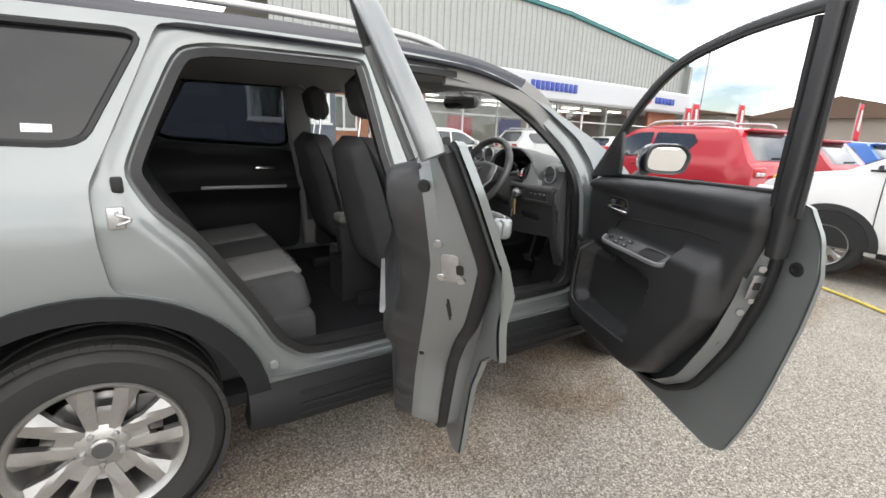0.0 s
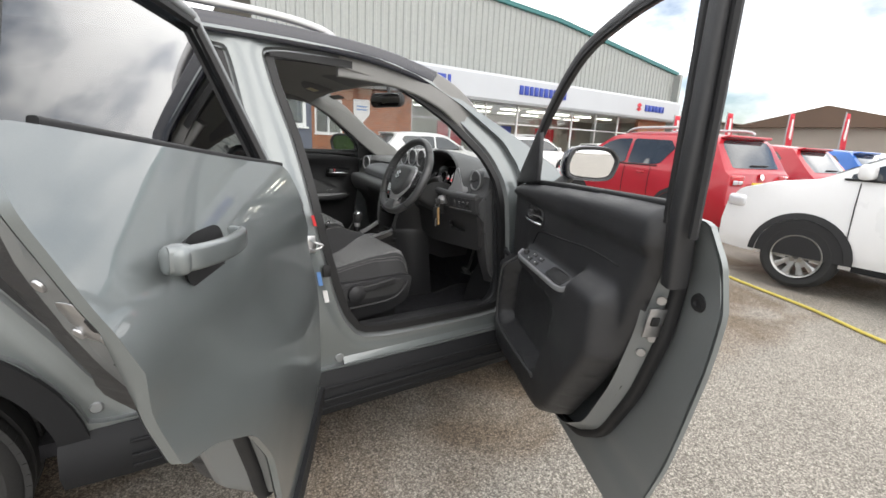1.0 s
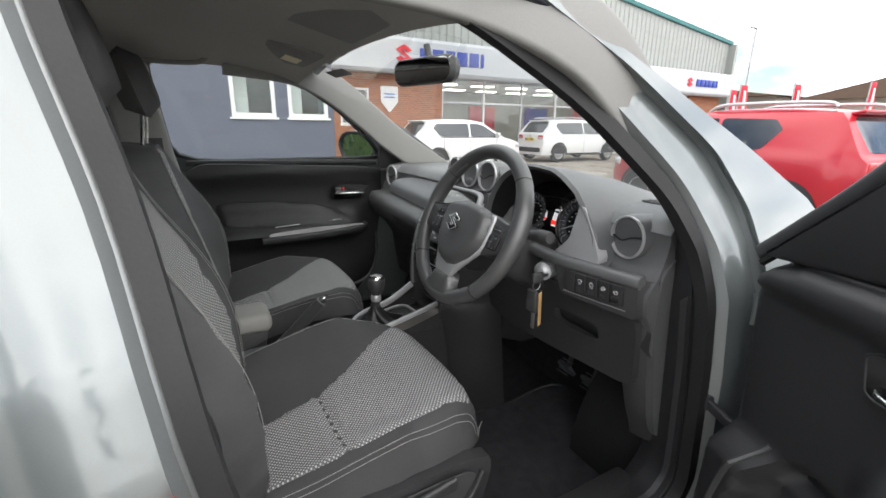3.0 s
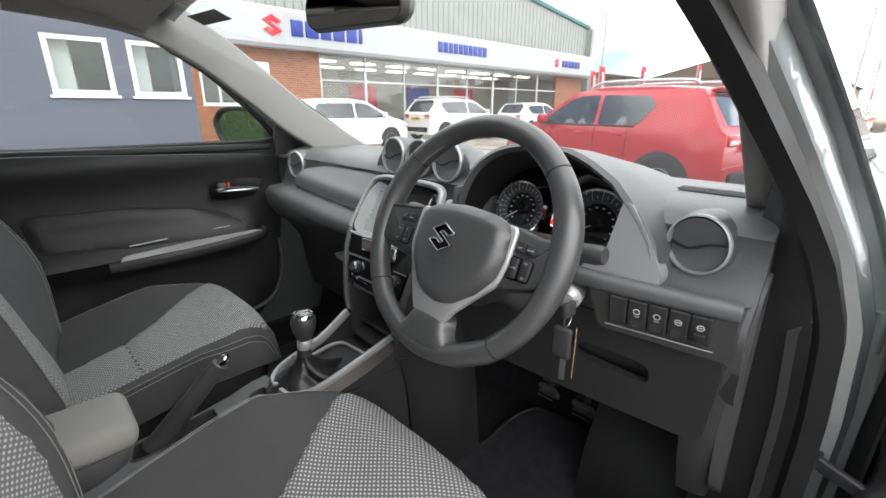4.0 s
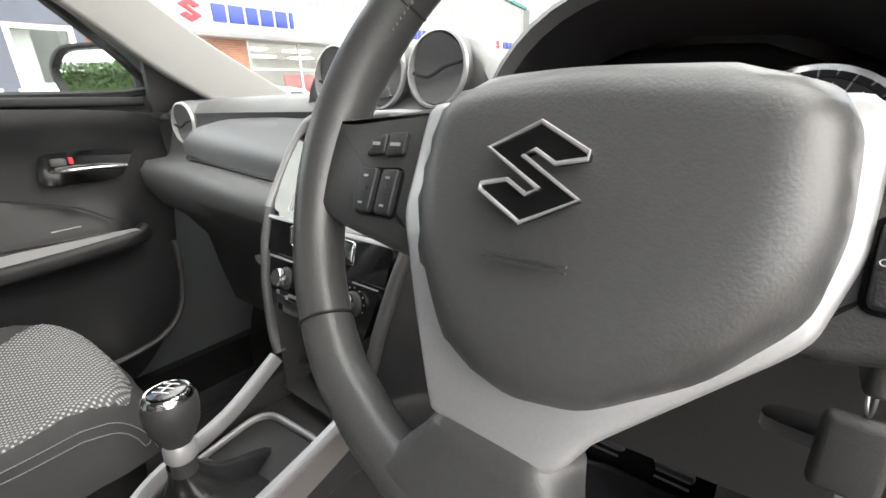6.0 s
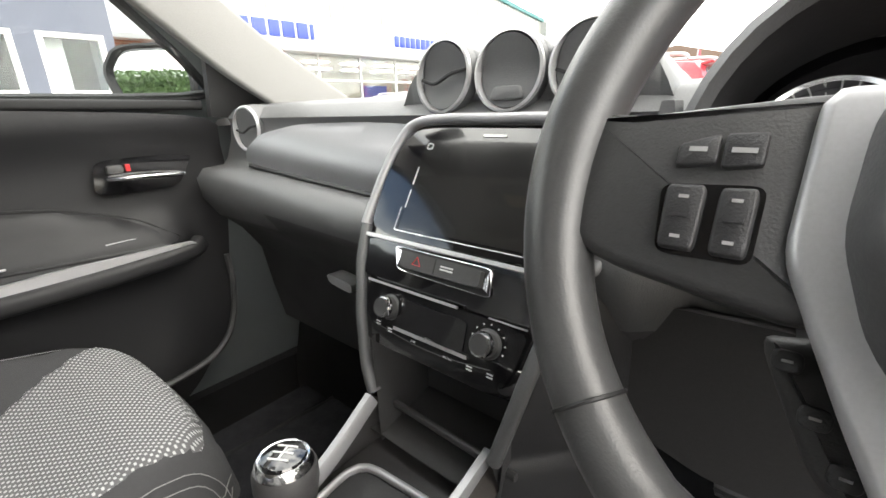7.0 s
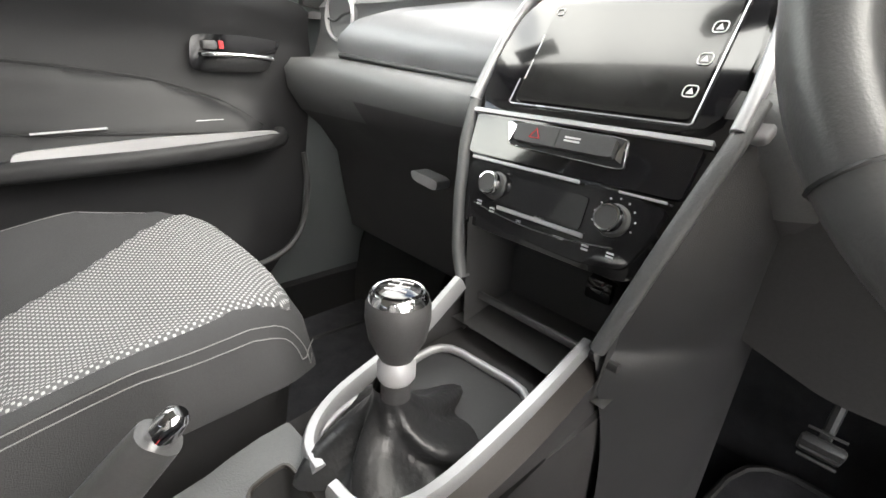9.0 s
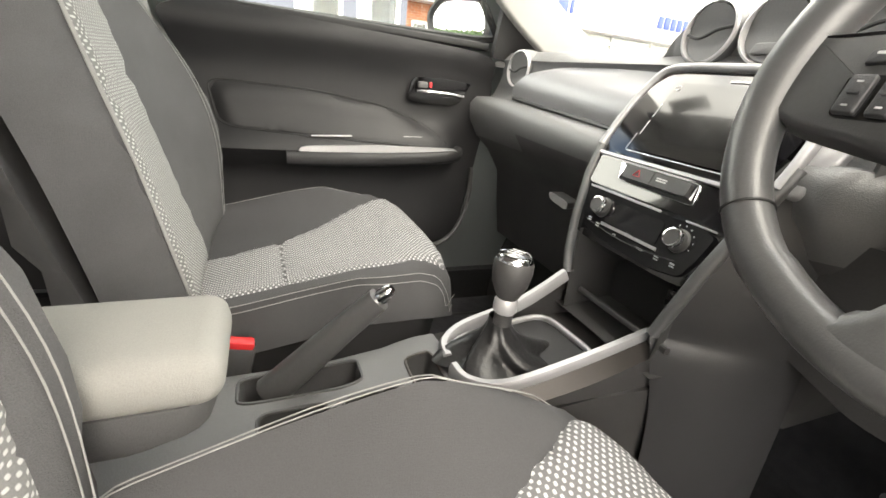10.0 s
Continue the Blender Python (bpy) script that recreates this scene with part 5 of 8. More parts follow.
part("button_split", sweep([stack(0.09 - 0.17 * k / 8, 0.8635 - 0.008 * math.sin(math.pi * k / 8), 0.0062) for k in range(9)], circle(0.0006, 4)), M["trim"], clim)
part("glovebox_latch", plate(rounded([(0.285, 0.832), (0.355, 0.838), (0.352, 0.820), (0.29, 0.812)], 3, 0.3), [], lambda y, z, w: (1.915 - 0.1 * (z - 0.82) + w, y, z), 0.03, 0.03), M["silver"], dash, "grey glovebox latch")
# open tray under the stack with a socket
part("tray", join(patch(lambda u, v: (1.80 + 0.12 * u, -0.10 + 0.22 * v, 0.70 + 0.0 * u), 4, 4), patch(lambda u, v: (1.92 - 0.07 * max(0, u - 0.75) * 4, -0.10 + 0.22 * v, 0.70 + 0.14 * u), 4, 3), strip([(1.80, -0.085, 0.69), (1.92, -0.10, 0.69)], [(1.81, -0.095, 0.84), (1.92, -0.10, 0.84)]), strip([(1.80, 0.098, 0.69), (1.92, 0.12, 0.69)], [(1.81, 0.112, 0.84), (1.92, 0.12, 0.84)])), M["hard"], dash, "open console tray")
part("tray_edge", sweep([(1.815, -0.10, 0.742), (1.835, 0.115, 0.728)], rrect(0.008, 0.010, 0.003, 2)), M["hard"], dash)
part("power_socket", join(box(1.91, -0.022, 0.766, 0.012, 0.035, 0.030, 0.004), box(1.902, -0.022, 0.766, 0.006, 0.014, 0.008, 0.001)), M["gloss"], dash)

# ---- instruments under their hood ----
HOOD_Y = -0.364
hood_arc = [(math.cos(math.pi * k / 24), math.sin(math.pi * k / 24)) for k in range(25)]


def hood_ring(x, w, z0, h):
    """One arch of the hood; its door side runs out wider, into the dash."""
    pts = []
    for c, s in hood_arc:
        f = max(s, 0) ** 0.72
        wide = interp(f, [(0, 1.40), (0.116, 1.38), (0.414, 1.265), (0.605, 1.08), (0.786, 0.87), (0.92, 0.58), (0.98, 0.36), (1, 0)])
        pts.append((x - 0.02 * abs(c) ** 2, HOOD_Y + (w * c * (abs(c) ** -0.18 if abs(c) > 0.05 else 1) if c > 0 else -w * wide), z0 + h * f))
    return pts


outer = [hood_ring(2.30, 0.15, 1.10, 0.03), hood_ring(2.15, 0.168, 1.09, 0.085), hood_ring(2.0, 0.178, 1.05, 0.155), hood_ring(1.925, 0.182, 1.0, 0.215)]
inner = [hood_ring(1.918, 0.175, 1.0, 0.209), hood_ring(1.93, 0.168, 1.0, 0.200), hood_ring(2.03, 0.163, 1.0, 0.165)]
hood = part("instrument_hood", loft(outer + inner[:2], False), M["soft"], dash, "dark instrument hood")
part("hood_lining", loft(inner[1:], False), M["rubber"], dash, "matt black hood lining")
cl = part("instrument_panel", join(patch(lambda u, v: (2.045 - 0.045 * (1 - u), HOOD_Y - 0.176 + 0.338 * v, 1.0 + 0.16 * u * interp(v, [(0, 0.50), (0.10, 0.72), (0.24, 0.86), (0.40, 1.0), (1, 1.0)])), 4, 8), strip([(1.92, HOOD_Y - 0.17, 1.012), (2.0, HOOD_Y - 0.165, 1.0)], [(1.92, HOOD_Y + 0.17, 1.012), (2.0, HOOD_Y + 0.165, 1.0)])), M["gloss"], dash, "dark instrument panel")
for y, z, r, start in ((-0.287, 1.070, 0.055, 215), (-0.456, 1.068, 0.062, 205)):
    m = facing((2.000, y, z), (-1, 0, 0.28))
    d = part("dial", lathe([(0, 0.0), (r, 0.0), (r, -0.03)], 40, m), M["screen"], cl)
    part("dial_ring", lathe([(r * 1.08, 0.002), (r * 1.06, 0.014), (r * 0.99, 0.013), (r * 0.95, 0.002)], 48, m), M["chrome"], d, "chrome dial ring")
    part("dial_band", lathe([(r * 0.95, 0.0006), (r * 0.72, 0.0010), (r * 0.70, 0.004), (r * 0.66, 0.004), (r * 0.64, 0.001)], 48, m), M["dial_grey"], d, "grey dial band")
    ticks = [moved(box(r * 0.84 * math.cos(radians(225 - 270 * k / 24)), r * 0.84 * math.sin(radians(225 - 270 * k / 24)), 0.0014, 0.012 if k % 2 == 0 else 0.006, 0.0012, 0.0008, turn=(0, 0, 225 - 270 * k / 24)), m) for k in range(25)]
    for tick in ticks:
        part("dial_mark", tick, M["white_mark"], d, smooth=False)
    for k in range(12):
        a = radians(225 - 270 * k / 11)
        part("dial_figure", moved(box(r * 0.52 * math.cos(a), r * 0.52 * math.sin(a), 0.0012, 0.0050, 0.0030, 0.0006), m), M["white_mark"], d)
    part("dial_needle", moved(box(0.36 * r * math.cos(radians(start)), 0.36 * r * math.sin(radians(start)), 0.006, 0.72 * r, 0.0022, 0.002, turn=(0, 0, start)), m), M["white_mark"], d)
    part("needle_hub", lathe([(0, 0.009), (0.008, 0.008), (0.010, 0.004), (0.010, 0)], 20, m), M["gloss"], d)
part("cluster_line", sweep(smooth_path([(1.995, -0.308, 1.100), (1.993, -0.320, 1.120), (1.99, -0.375, 1.128), (1.993, -0.424, 1.124), (1.996, -0.434, 1.110)], 6), circle(0.0012, 5)), M["chrome"], cl, "thin chrome arc")
part("fixing_dot", lathe([(0, 0.003), (0.003, 0.002), (0.004, 0)], 12, facing((1.985, -0.228, 1.080), (-1, 0, 0.3))), M["steel"], cl)
lamp = facing((2.003, -0.370, 1.066), (-1, 0, 0.28))
disp = part("warning_display", moved(plate(rounded([(-0.011, -0.004), (-0.009, 0.022), (-0.005, 0.027), (0.005, 0.027), (0.009, 0.022), (0.011, -0.004), (0.010, -0.020), (-0.010, -0.020)], 3, 0.25), [], lambda u, v, w: (u, v, 0.0015 + w), 0.0005, 0.02), lamp), glow("display_white", (0.75, 0.78, 0.80), 0.45), cl, "lit door-open warning")
part("warning_light", moved(join(box(0.0, -0.010, 0.0025, 0.020, 0.011, 0.001, 0), box(0.017, 0.005, 0.0025, 0.010, 0.018, 0.001, 0)), lamp), glow("display_red", (0.9, 0.03, 0.02), 0.7), disp)
part("warning_pane", moved(box(0.0, 0.020, 0.0025, 0.013, 0.006, 0.001, 0), lamp), M["gloss"], disp)
part("cluster_cheek", plate(rounded([(-0.540, 1.140), (-0.556, 1.135), (-0.590, 1.085), (-0.615, 1.036), (-0.612, 1.012), (-0.49, 1.006), (-0.485, 1.02), (-0.525, 1.06)], 3, 0.15), [], lambda y, z, w: (1.893 + 0.10 * (z - 1.0) + w, y, z), 0.03, 0.03), M["silver"], dash, "satin silver cluster cheek")
part("cluster_cheek", plate(rounded([(-0.172, 1.015), (-0.188, 1.015), (-0.186, 1.115), (-0.174, 1.115)], 3, 0.15), [], lambda y, z, w: (1.895 + 0.10 * (z - 1.0) + w, y, z), 0.03, 0.03), M["soft"], dash)

# driver's lower dash, switch row, ignition, column
part("knee_panel", plate(rounded([(-0.700, 0.755), (-0.715, 0.932), (-0.50, 0.94), (-0.16, 0.93), (-0.155, 0.76), (-0.25, 0.725), (-0.45, 0.735)], 3, 0.15), [rounded([(-0.612, 0.828), (-0.610, 0.872), (-0.47, 0.868), (-0.47, 0.830)], 3, 0.25)], lambda y, z, w: (1.905 + 0.20 * max(0, 0.97 - z) + 0.05 * max(0, 0.6 - z) + w, y, z), 0.02, 0.05), M["knee"], dash, "dark knee panel with coin slot")
part("coin_slot", patch(lambda u, v: (1.975, -0.64 + 0.20 * u, 0.80 + 0.10 * v), 2, 2), M["rubber"], dash)
row_x = lambda y: 1.864 + 0.16 * max(0, -0.55 - y)


def row_at(y, z, w):
    """On the switch panel's face; w out towards the driver."""
    return row_x(y) + 0.12 * (1.0 - z) - w, y, z


row = part("switch_panel", plate(rounded([(-0.722, 0.935), (-0.722, 1.010), (-0.52, 1.008), (-0.54, 0.940)], 3, 0.08), [], lambda y, z, w: row_at(y, z, -w), 0.06, 0.03), M["hard"], dash, "dark switch panel")
part("dash_rail", sweep([(row_x(y) + 0.010, y, 1.014 + 0.012 * max(0, (y + 0.5) / 0.2)) for y in (-0.722, -0.68, -0.62, -0.56, -0.50, -0.42, -0.34, -0.28)], rrect(0.030, 0.026, 0.010, 4)), M["soft"], dash, "grained lower dash rail")
end_x = lambda z: interp(z, [(0.60, 2.02), (0.68, 1.985), (0.79, 1.952), (0.90, 1.925), (1.012, 1.908)])


def end_panel(u, v):
    """The dash's outer end, rounding from the knee panel to the door side."""
    z, a = 1.014 - 0.424 * u, math.pi / 2 * min(1, v / 0.6)
    return end_x(z) + 0.045 * (1 - math.cos(a)) + 0.30 * max(0, v - 0.6), -0.664 - 0.068 * math.sin(a), z


part("dash_end", patch(end_panel, 16, 14), M["knee"], dash, "grained dash end panel")
for k in range(5):
    yc = -0.571 - 0.0278 * k
    b = part("dash_switch", pad(rounded([(yc - 0.0127, 0.957), (yc - 0.0127, 1.002), (yc + 0.0127, 1.002), (yc + 0.0127, 0.957)], 3, 0.07), lambda y, z, h: row_at(y, z, 0.001 + h), 0.0058, 0.0016), M["trim"], row, smooth=False)
    if k:
        for q in range(5):
            part("grip_line", box(*row_at(yc, 0.9600 + 0.0026 * q, 0.0072), 0.0010, 0.016, 0.0008, 0, 1, (0, -7, 17)), M["hard"], b)
        part("switch_icon", sweep([row_at(yc + 0.0045 * math.cos(a), 0.985 + 0.0042 * math.sin(a), 0.0076) for a in [radians(30 * j) for j in range(12)]], circle(0.0006, 4), True, (1, 0, 0)), M["white_mark"], b)
        if k < 3:
            part("switch_word", mapped(text("OFF", 0.0032), lambda x, y, z, yc=yc: row_at(yc - x, 0.9770 + y, 0.0076)), M["white_mark"], b)
        else:
            part("switch_icon", box(*row_at(yc, 0.985, 0.0076), 0.0008, 0.007, 0.0008, 0, 1, (0, -7, 17)), M["white_mark"], b)
        if k == 4:
            part("level_wheel", box(*row_at(yc, 0.970, 0.008), 0.006, 0.016, 0.012, 0.002, 2, (0, -7, 17)), M["rubber"], b)
part("switch_lip", sweep([row_at(y, 0.9490, 0.002) for y in (-0.552, -0.59, -0.64, -0.700)], circle(0.0012, 6)), M["satin"], row)
part("side_cheek", plate(rounded([(2.01, 0.60), (1.945, 0.90), (1.945, 1.03), (2.05, 1.10), (2.3, 1.08), (2.3, 0.6)], 4, 0.25), [], lambda x, z, w: (x, -0.735 + w, z), 0.02, 0.05), M["soft"], dash)
col = part("steering_column", loft([[(1.78 + 0.0, -0.366 + y, 1.02 + z) for y, z in rrect(0.10, 0.11, 0.03, 3)], [(1.84, -0.366 + y, 1.0 + z) for y, z in rrect(0.13, 0.15, 0.03, 3)], [(1.95, -0.366 + y, 0.96 + z) for y, z in rrect(0.15, 0.17, 0.03, 3)]]), M["hard"], dash)
part("ignition_barrel", lathe([(0, 0.012), (0.010, 0.012), (0.016, 0.006), (0.022, 0.004), (0.024, -0.03)], 24, facing((1.862, -0.488, 0.976), (-1, -0.35, -0.05))), M["silver"], col)
for s in (1, -1):
    part("stalk", sweep(smooth_path([(1.82, -0.366 + s * 0.06, 1.05), (1.80, -0.366 + s * 0.14, 1.075), (1.797, -0.366 + s * 0.205, 1.083)], 4), circle(0.013, 10), False, (0, 0, 1), [0.6, 0.65, 0.7, 0.75, 0.85, 1.0, 1.1, 1.1, 0.95]), M["hard"], col)

# ---- steering wheel ----
WC, WR = Vector((1.724, -0.364, 1.081)), 0.184
WM = facing(WC, (-0.906, 0.0, 0.423))          # z towards the driver
WM = WM @ pose(0, 0, 0, 0, 0, 0)


def on_wheel(x, y, z=0.0):
    """x to the car's right, y up the wheel, z towards the driver."""
    return WC + Vector((0, -1, 0)) * x + Vector((0.423, 0, 0.906)) * y + Vector((-0.906, 0, 0.423)) * z


pts, sc = [], []
for k in range(96):
    a = 2 * math.pi * k / 96
    flat = 0.985 if math.sin(a) < -0.8 else 1.0
    pts.append(on_wheel(WR * math.cos(a), WR * math.sin(a) * flat))
    grip = sum(math.exp(-((math.degrees(a) - g + 180) % 360 - 180) ** 2 / 260) for g in (24, 156, 2, 178))
    sc.append(1 + 0.11 * grip)
rimb = sweep(pts, circle(0.0175, 14, 0.0185), True, (-0.906, 0, 0.423), sc)
wheel = tagged(part("steering_wheel", rimb, M["leather"], angle=60), "black leather steering wheel with satin silver spokes", "steering wheel")
for a in (41, 141, 218, 313):
    c, s = math.cos(radians(a)), math.sin(radians(a))
    ringp = [on_wheel((WR + 0.0182 * q[0]) * c, (WR + 0.0172 * q[0]) * s, 0.0192 * q[1]) for q in circle(1, 16)]
    part("rim_seam", sweep(ringp, circle(0.0012, 5), True, (0, 1, 0)), M["rubber"], wheel)
# airbag boss over the silver frame
BOSS = rounded([(-0.070, -0.022), (-0.068, 0.024), (-0.054, 0.040), (-0.028, 0.046), (0.014, 0.050), (0.077, 0.044), (0.099, 0.036), (0.107, 0.020), (0.109, -0.014), (0.104, -0.044), (0.079, -0.074), (0.040, -0.101), (0.006, -0.107), (-0.026, -0.098), (-0.058, -0.058)], 3, 0.25)
boss = part("airbag_cover", cushion(BOSS, lambda x, y, h: on_wheel(x, y, 0.0162 + h), 0.020, 0.022, 0.008, 0.006), M["leather"], wheel, "padded airbag cover", angle=60)
part("boss_back", plate(offset(BOSS, 0.004), [], lambda x, y, w: on_wheel(x, y, 0.012 - w), 0.07, 0.04), M["hard"], wheel)
SILVER = rounded([(-0.078, 0.036), (-0.084, 0.028), (-0.085, -0.032), (-0.058, -0.088), (-0.041, -0.120), (-0.034, -0.131), (0.030, -0.134), (0.037, -0.127), (0.046, -0.112), (0.106, -0.052), (0.1145, -0.020), (0.1145, 0.028), (0.106, 0.036)], 3, 0.15)
part("spoke_trim", pad(SILVER, lambda x, y, h: on_wheel(x, y, 0.006 + h), 0.010, 0.004), M["silver"], wheel, "satin silver spoke trim")
# spokes with switches
for s, x0 in ((1, 0.112), (-1, 0.084)):
    SP = rounded([(s * (x0 - 0.02), 0.036), (s * x0, 0.036), (s * 0.150, 0.028), (s * 0.178, 0.030), (s * 0.178, -0.036), (s * 0.150, -0.046), (s * x0, -0.056), (s * (x0 - 0.02), -0.056)], 3, 0.15)
    spk = part("wheel_spoke", pad(SP, lambda x, y, h: on_wheel(x, y, -0.014 + h), 0.0245, 0.006), M["hard"], wheel, "dark spoke with switches")
    face = lambda x, y, h: on_wheel(x, y, 0.0105 + h)
    left = 0.094 if s < 0 else 0.114
    top_row = [(left + 0.003, left + 0.018), (left + 0.0195, left + 0.035)]
    for j, (a, b) in enumerate(top_row):
        c = [(a, 0.003), (a, 0.0175 - 0.001 * j), (b, 0.0165 - 0.005 * j), (b, 0.001)]
        bt = part("wheel_switch", pad([(s * p, q) for p, q in rounded(c, 3, 0.15)], face, 0.0035, 0.0012), M["trim"], spk)
        xm = s * (a + b) / 2
        if s > 0:
            part("switch_word", mapped(text(("LIMIT", "CRUISE")[j], 0.0026), lambda x, y, z: on_wheel(xm + x, 0.0075 + y, 0.0145)), M["white_mark"], bt)
        else:
            part("switch_mark", mapped(box(0, 0, 0, 0.007 if j else 0.009, 0.0022, 0.0004), lambda x, y, z: on_wheel(xm + x, 0.009 + y, 0.0144)), M["white_mark"], bt)
    part("switch_recess", plate([(s * p, q) for p, q in rounded([(left, -0.0375), (left, -0.0045), (left + 0.039, -0.0065), (left + 0.036, -0.0375)], 4, 0.16)], [], lambda x, y, w: on_wheel(x, y, 0.0116 - w), 0.004, 0.03), M["gloss"], spk)
    for j, (a, b) in enumerate(((left + 0.002, left + 0.0155), (left + 0.0205, left + 0.036))):
        c = [(a, -0.0355), (a, -0.0065), (b, -0.0072), (b - 0.001 * j, -0.0355)]
        bt = part("wheel_switch", pad([(s * p, q) for p, q in rounded(c, 3, 0.15)], face, 0.0050, 0.0014), M["trim"], spk)
        xm = s * (a + b) / 2
        if s > 0 and j == 0:
            part("switch_word", mapped(text("CANCEL", 0.0024), lambda x, y, z: on_wheel(xm + x, -0.021 + y, 0.0160)), M["white_mark"], bt)
        elif s > 0:
            for words, yy in (("RES", -0.0115), ("+", -0.0150), ("-", -0.0285), ("SET", -0.0320)):
                part("switch_word", mapped(text(words, 0.0026), lambda x, y, z: on_wheel(xm + x, yy + y, 0.0160)), M["white_mark"], bt)
            part("switch_bar", mapped(box(0, 0, 0, 0.007, 0.0022, 0.002), lambda x, y, z: on_wheel(xm + x, -0.0205 + y, 0.0156 + z)), M["trim"], bt)
        else:
            for yy, wd in ((-0.0125, 0.004), (-0.0300, 0.004)):
                part("switch_mark", mapped(box(0, 0, 0, wd, 0.0015, 0.0004), lambda x, y, z: on_wheel(xm + x, yy + y, 0.0158)), M["white_mark"], bt)
            part("switch_bar", mapped(box(0, 0, 0, 0.007, 0.0022, 0.002), lambda x, y, z: on_wheel(xm + x, -0.0205 + y, 0.0156 + z)), M["trim"], bt)
pod = part("phone_control", pad(rounded([(-0.088, -0.062), (-0.066, -0.058), (-0.040, -0.106), (-0.046, -0.122), (-0.062, -0.112)], 4, 0.25), lambda x, y, h: on_wheel(x, y, -0.035 + h), 0.022, 0.005), M["knee"], wheel, "black phone button pod")
for px, py in ((-0.076, -0.070), (-0.064, -0.089), (-0.052, -0.107)):
    part("phone_button", pad([(px + a, py + b) for a, b in rrect(0.011, 0.009, 0.003, 3)], lambda x, y, h: on_wheel(x, y, -0.0135 + h), 0.003, 0.001), M["trim"], pod)
    part("button_mark", mapped(box(0, 0, 0, 0.004, 0.0012, 0.0004), lambda x, y, z: on_wheel(px + x, py + y, -0.0102)), M["white_mark"], pod)
LOW = rounded([(-0.036, -0.118), (-0.046, -0.140), (-0.058, -0.158), (-0.092, -0.166), (-0.07, -0.192), (0.07, -0.192), (0.092, -0.166), (0.058, -0.162), (0.043, -0.148), (0.038, -0.118)], 4, 0.3)
part("lower_spoke", cushion(LOW, lambda x, y, h: on_wheel(x, y, -0.012 + h), 0.030, 0.016, 0.008), M["leather"], wheel, angle=60)
for a0, a1 in ((22, 57), (123, 158)):
    for k in range(26):
        a = radians(a0 + (a1 - a0) * k / 25)
        r = WR - 0.0165
        part("stitch", box(*on_wheel(r * math.cos(a), r * math.sin(a), 0.007), 0.0012, 0.0016, 0.0030, 0, 1, (0, 0, 0)), M["thread"], wheel)
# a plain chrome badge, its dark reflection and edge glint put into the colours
def badge(parent, f, k, mat):
    q = [(-0.95, 0.42), (0.0, 0.95), (0.95, 0.42), (0.95, 0.30), (0.42, 0.18), (0.0, 0.42), (-0.22, 0.30), (0.95, -0.42), (0.0, -0.95), (-0.95, -0.42), (-0.95, -0.30), (-0.42, -0.18), (0.0, -0.42), (0.22, -0.30), (-0.95, 0.42)][:-1]
    flat = [(x * k, y * k * 0.95) for x, y in q]
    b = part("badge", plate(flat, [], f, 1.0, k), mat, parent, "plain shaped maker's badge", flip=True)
    part("badge_edge", sweep([f(x, y, -0.2) for x, y in flat], circle(0.045 * k, 6), True, (-0.9, 0, 0.4)), M["bright"], b, "bright glint painted along the badge edge")
    return b


badge(boss, lambda x, y, w: on_wheel(x * 1.0 + 0.007, y - 0.009, 0.0445 - 0.004 * w), 0.0235, M["gloss"])
for dy in (-0.044, -0.0465):
    part("airbag_mark", mapped(box(0, 0, 0, 0.038, 0.0009, 0.0012), lambda x, y, z: on_wheel(0.010 + x, dy + y, 0.0409 + z - 0.5 * abs(x) ** 2)), M["hard"], boss)

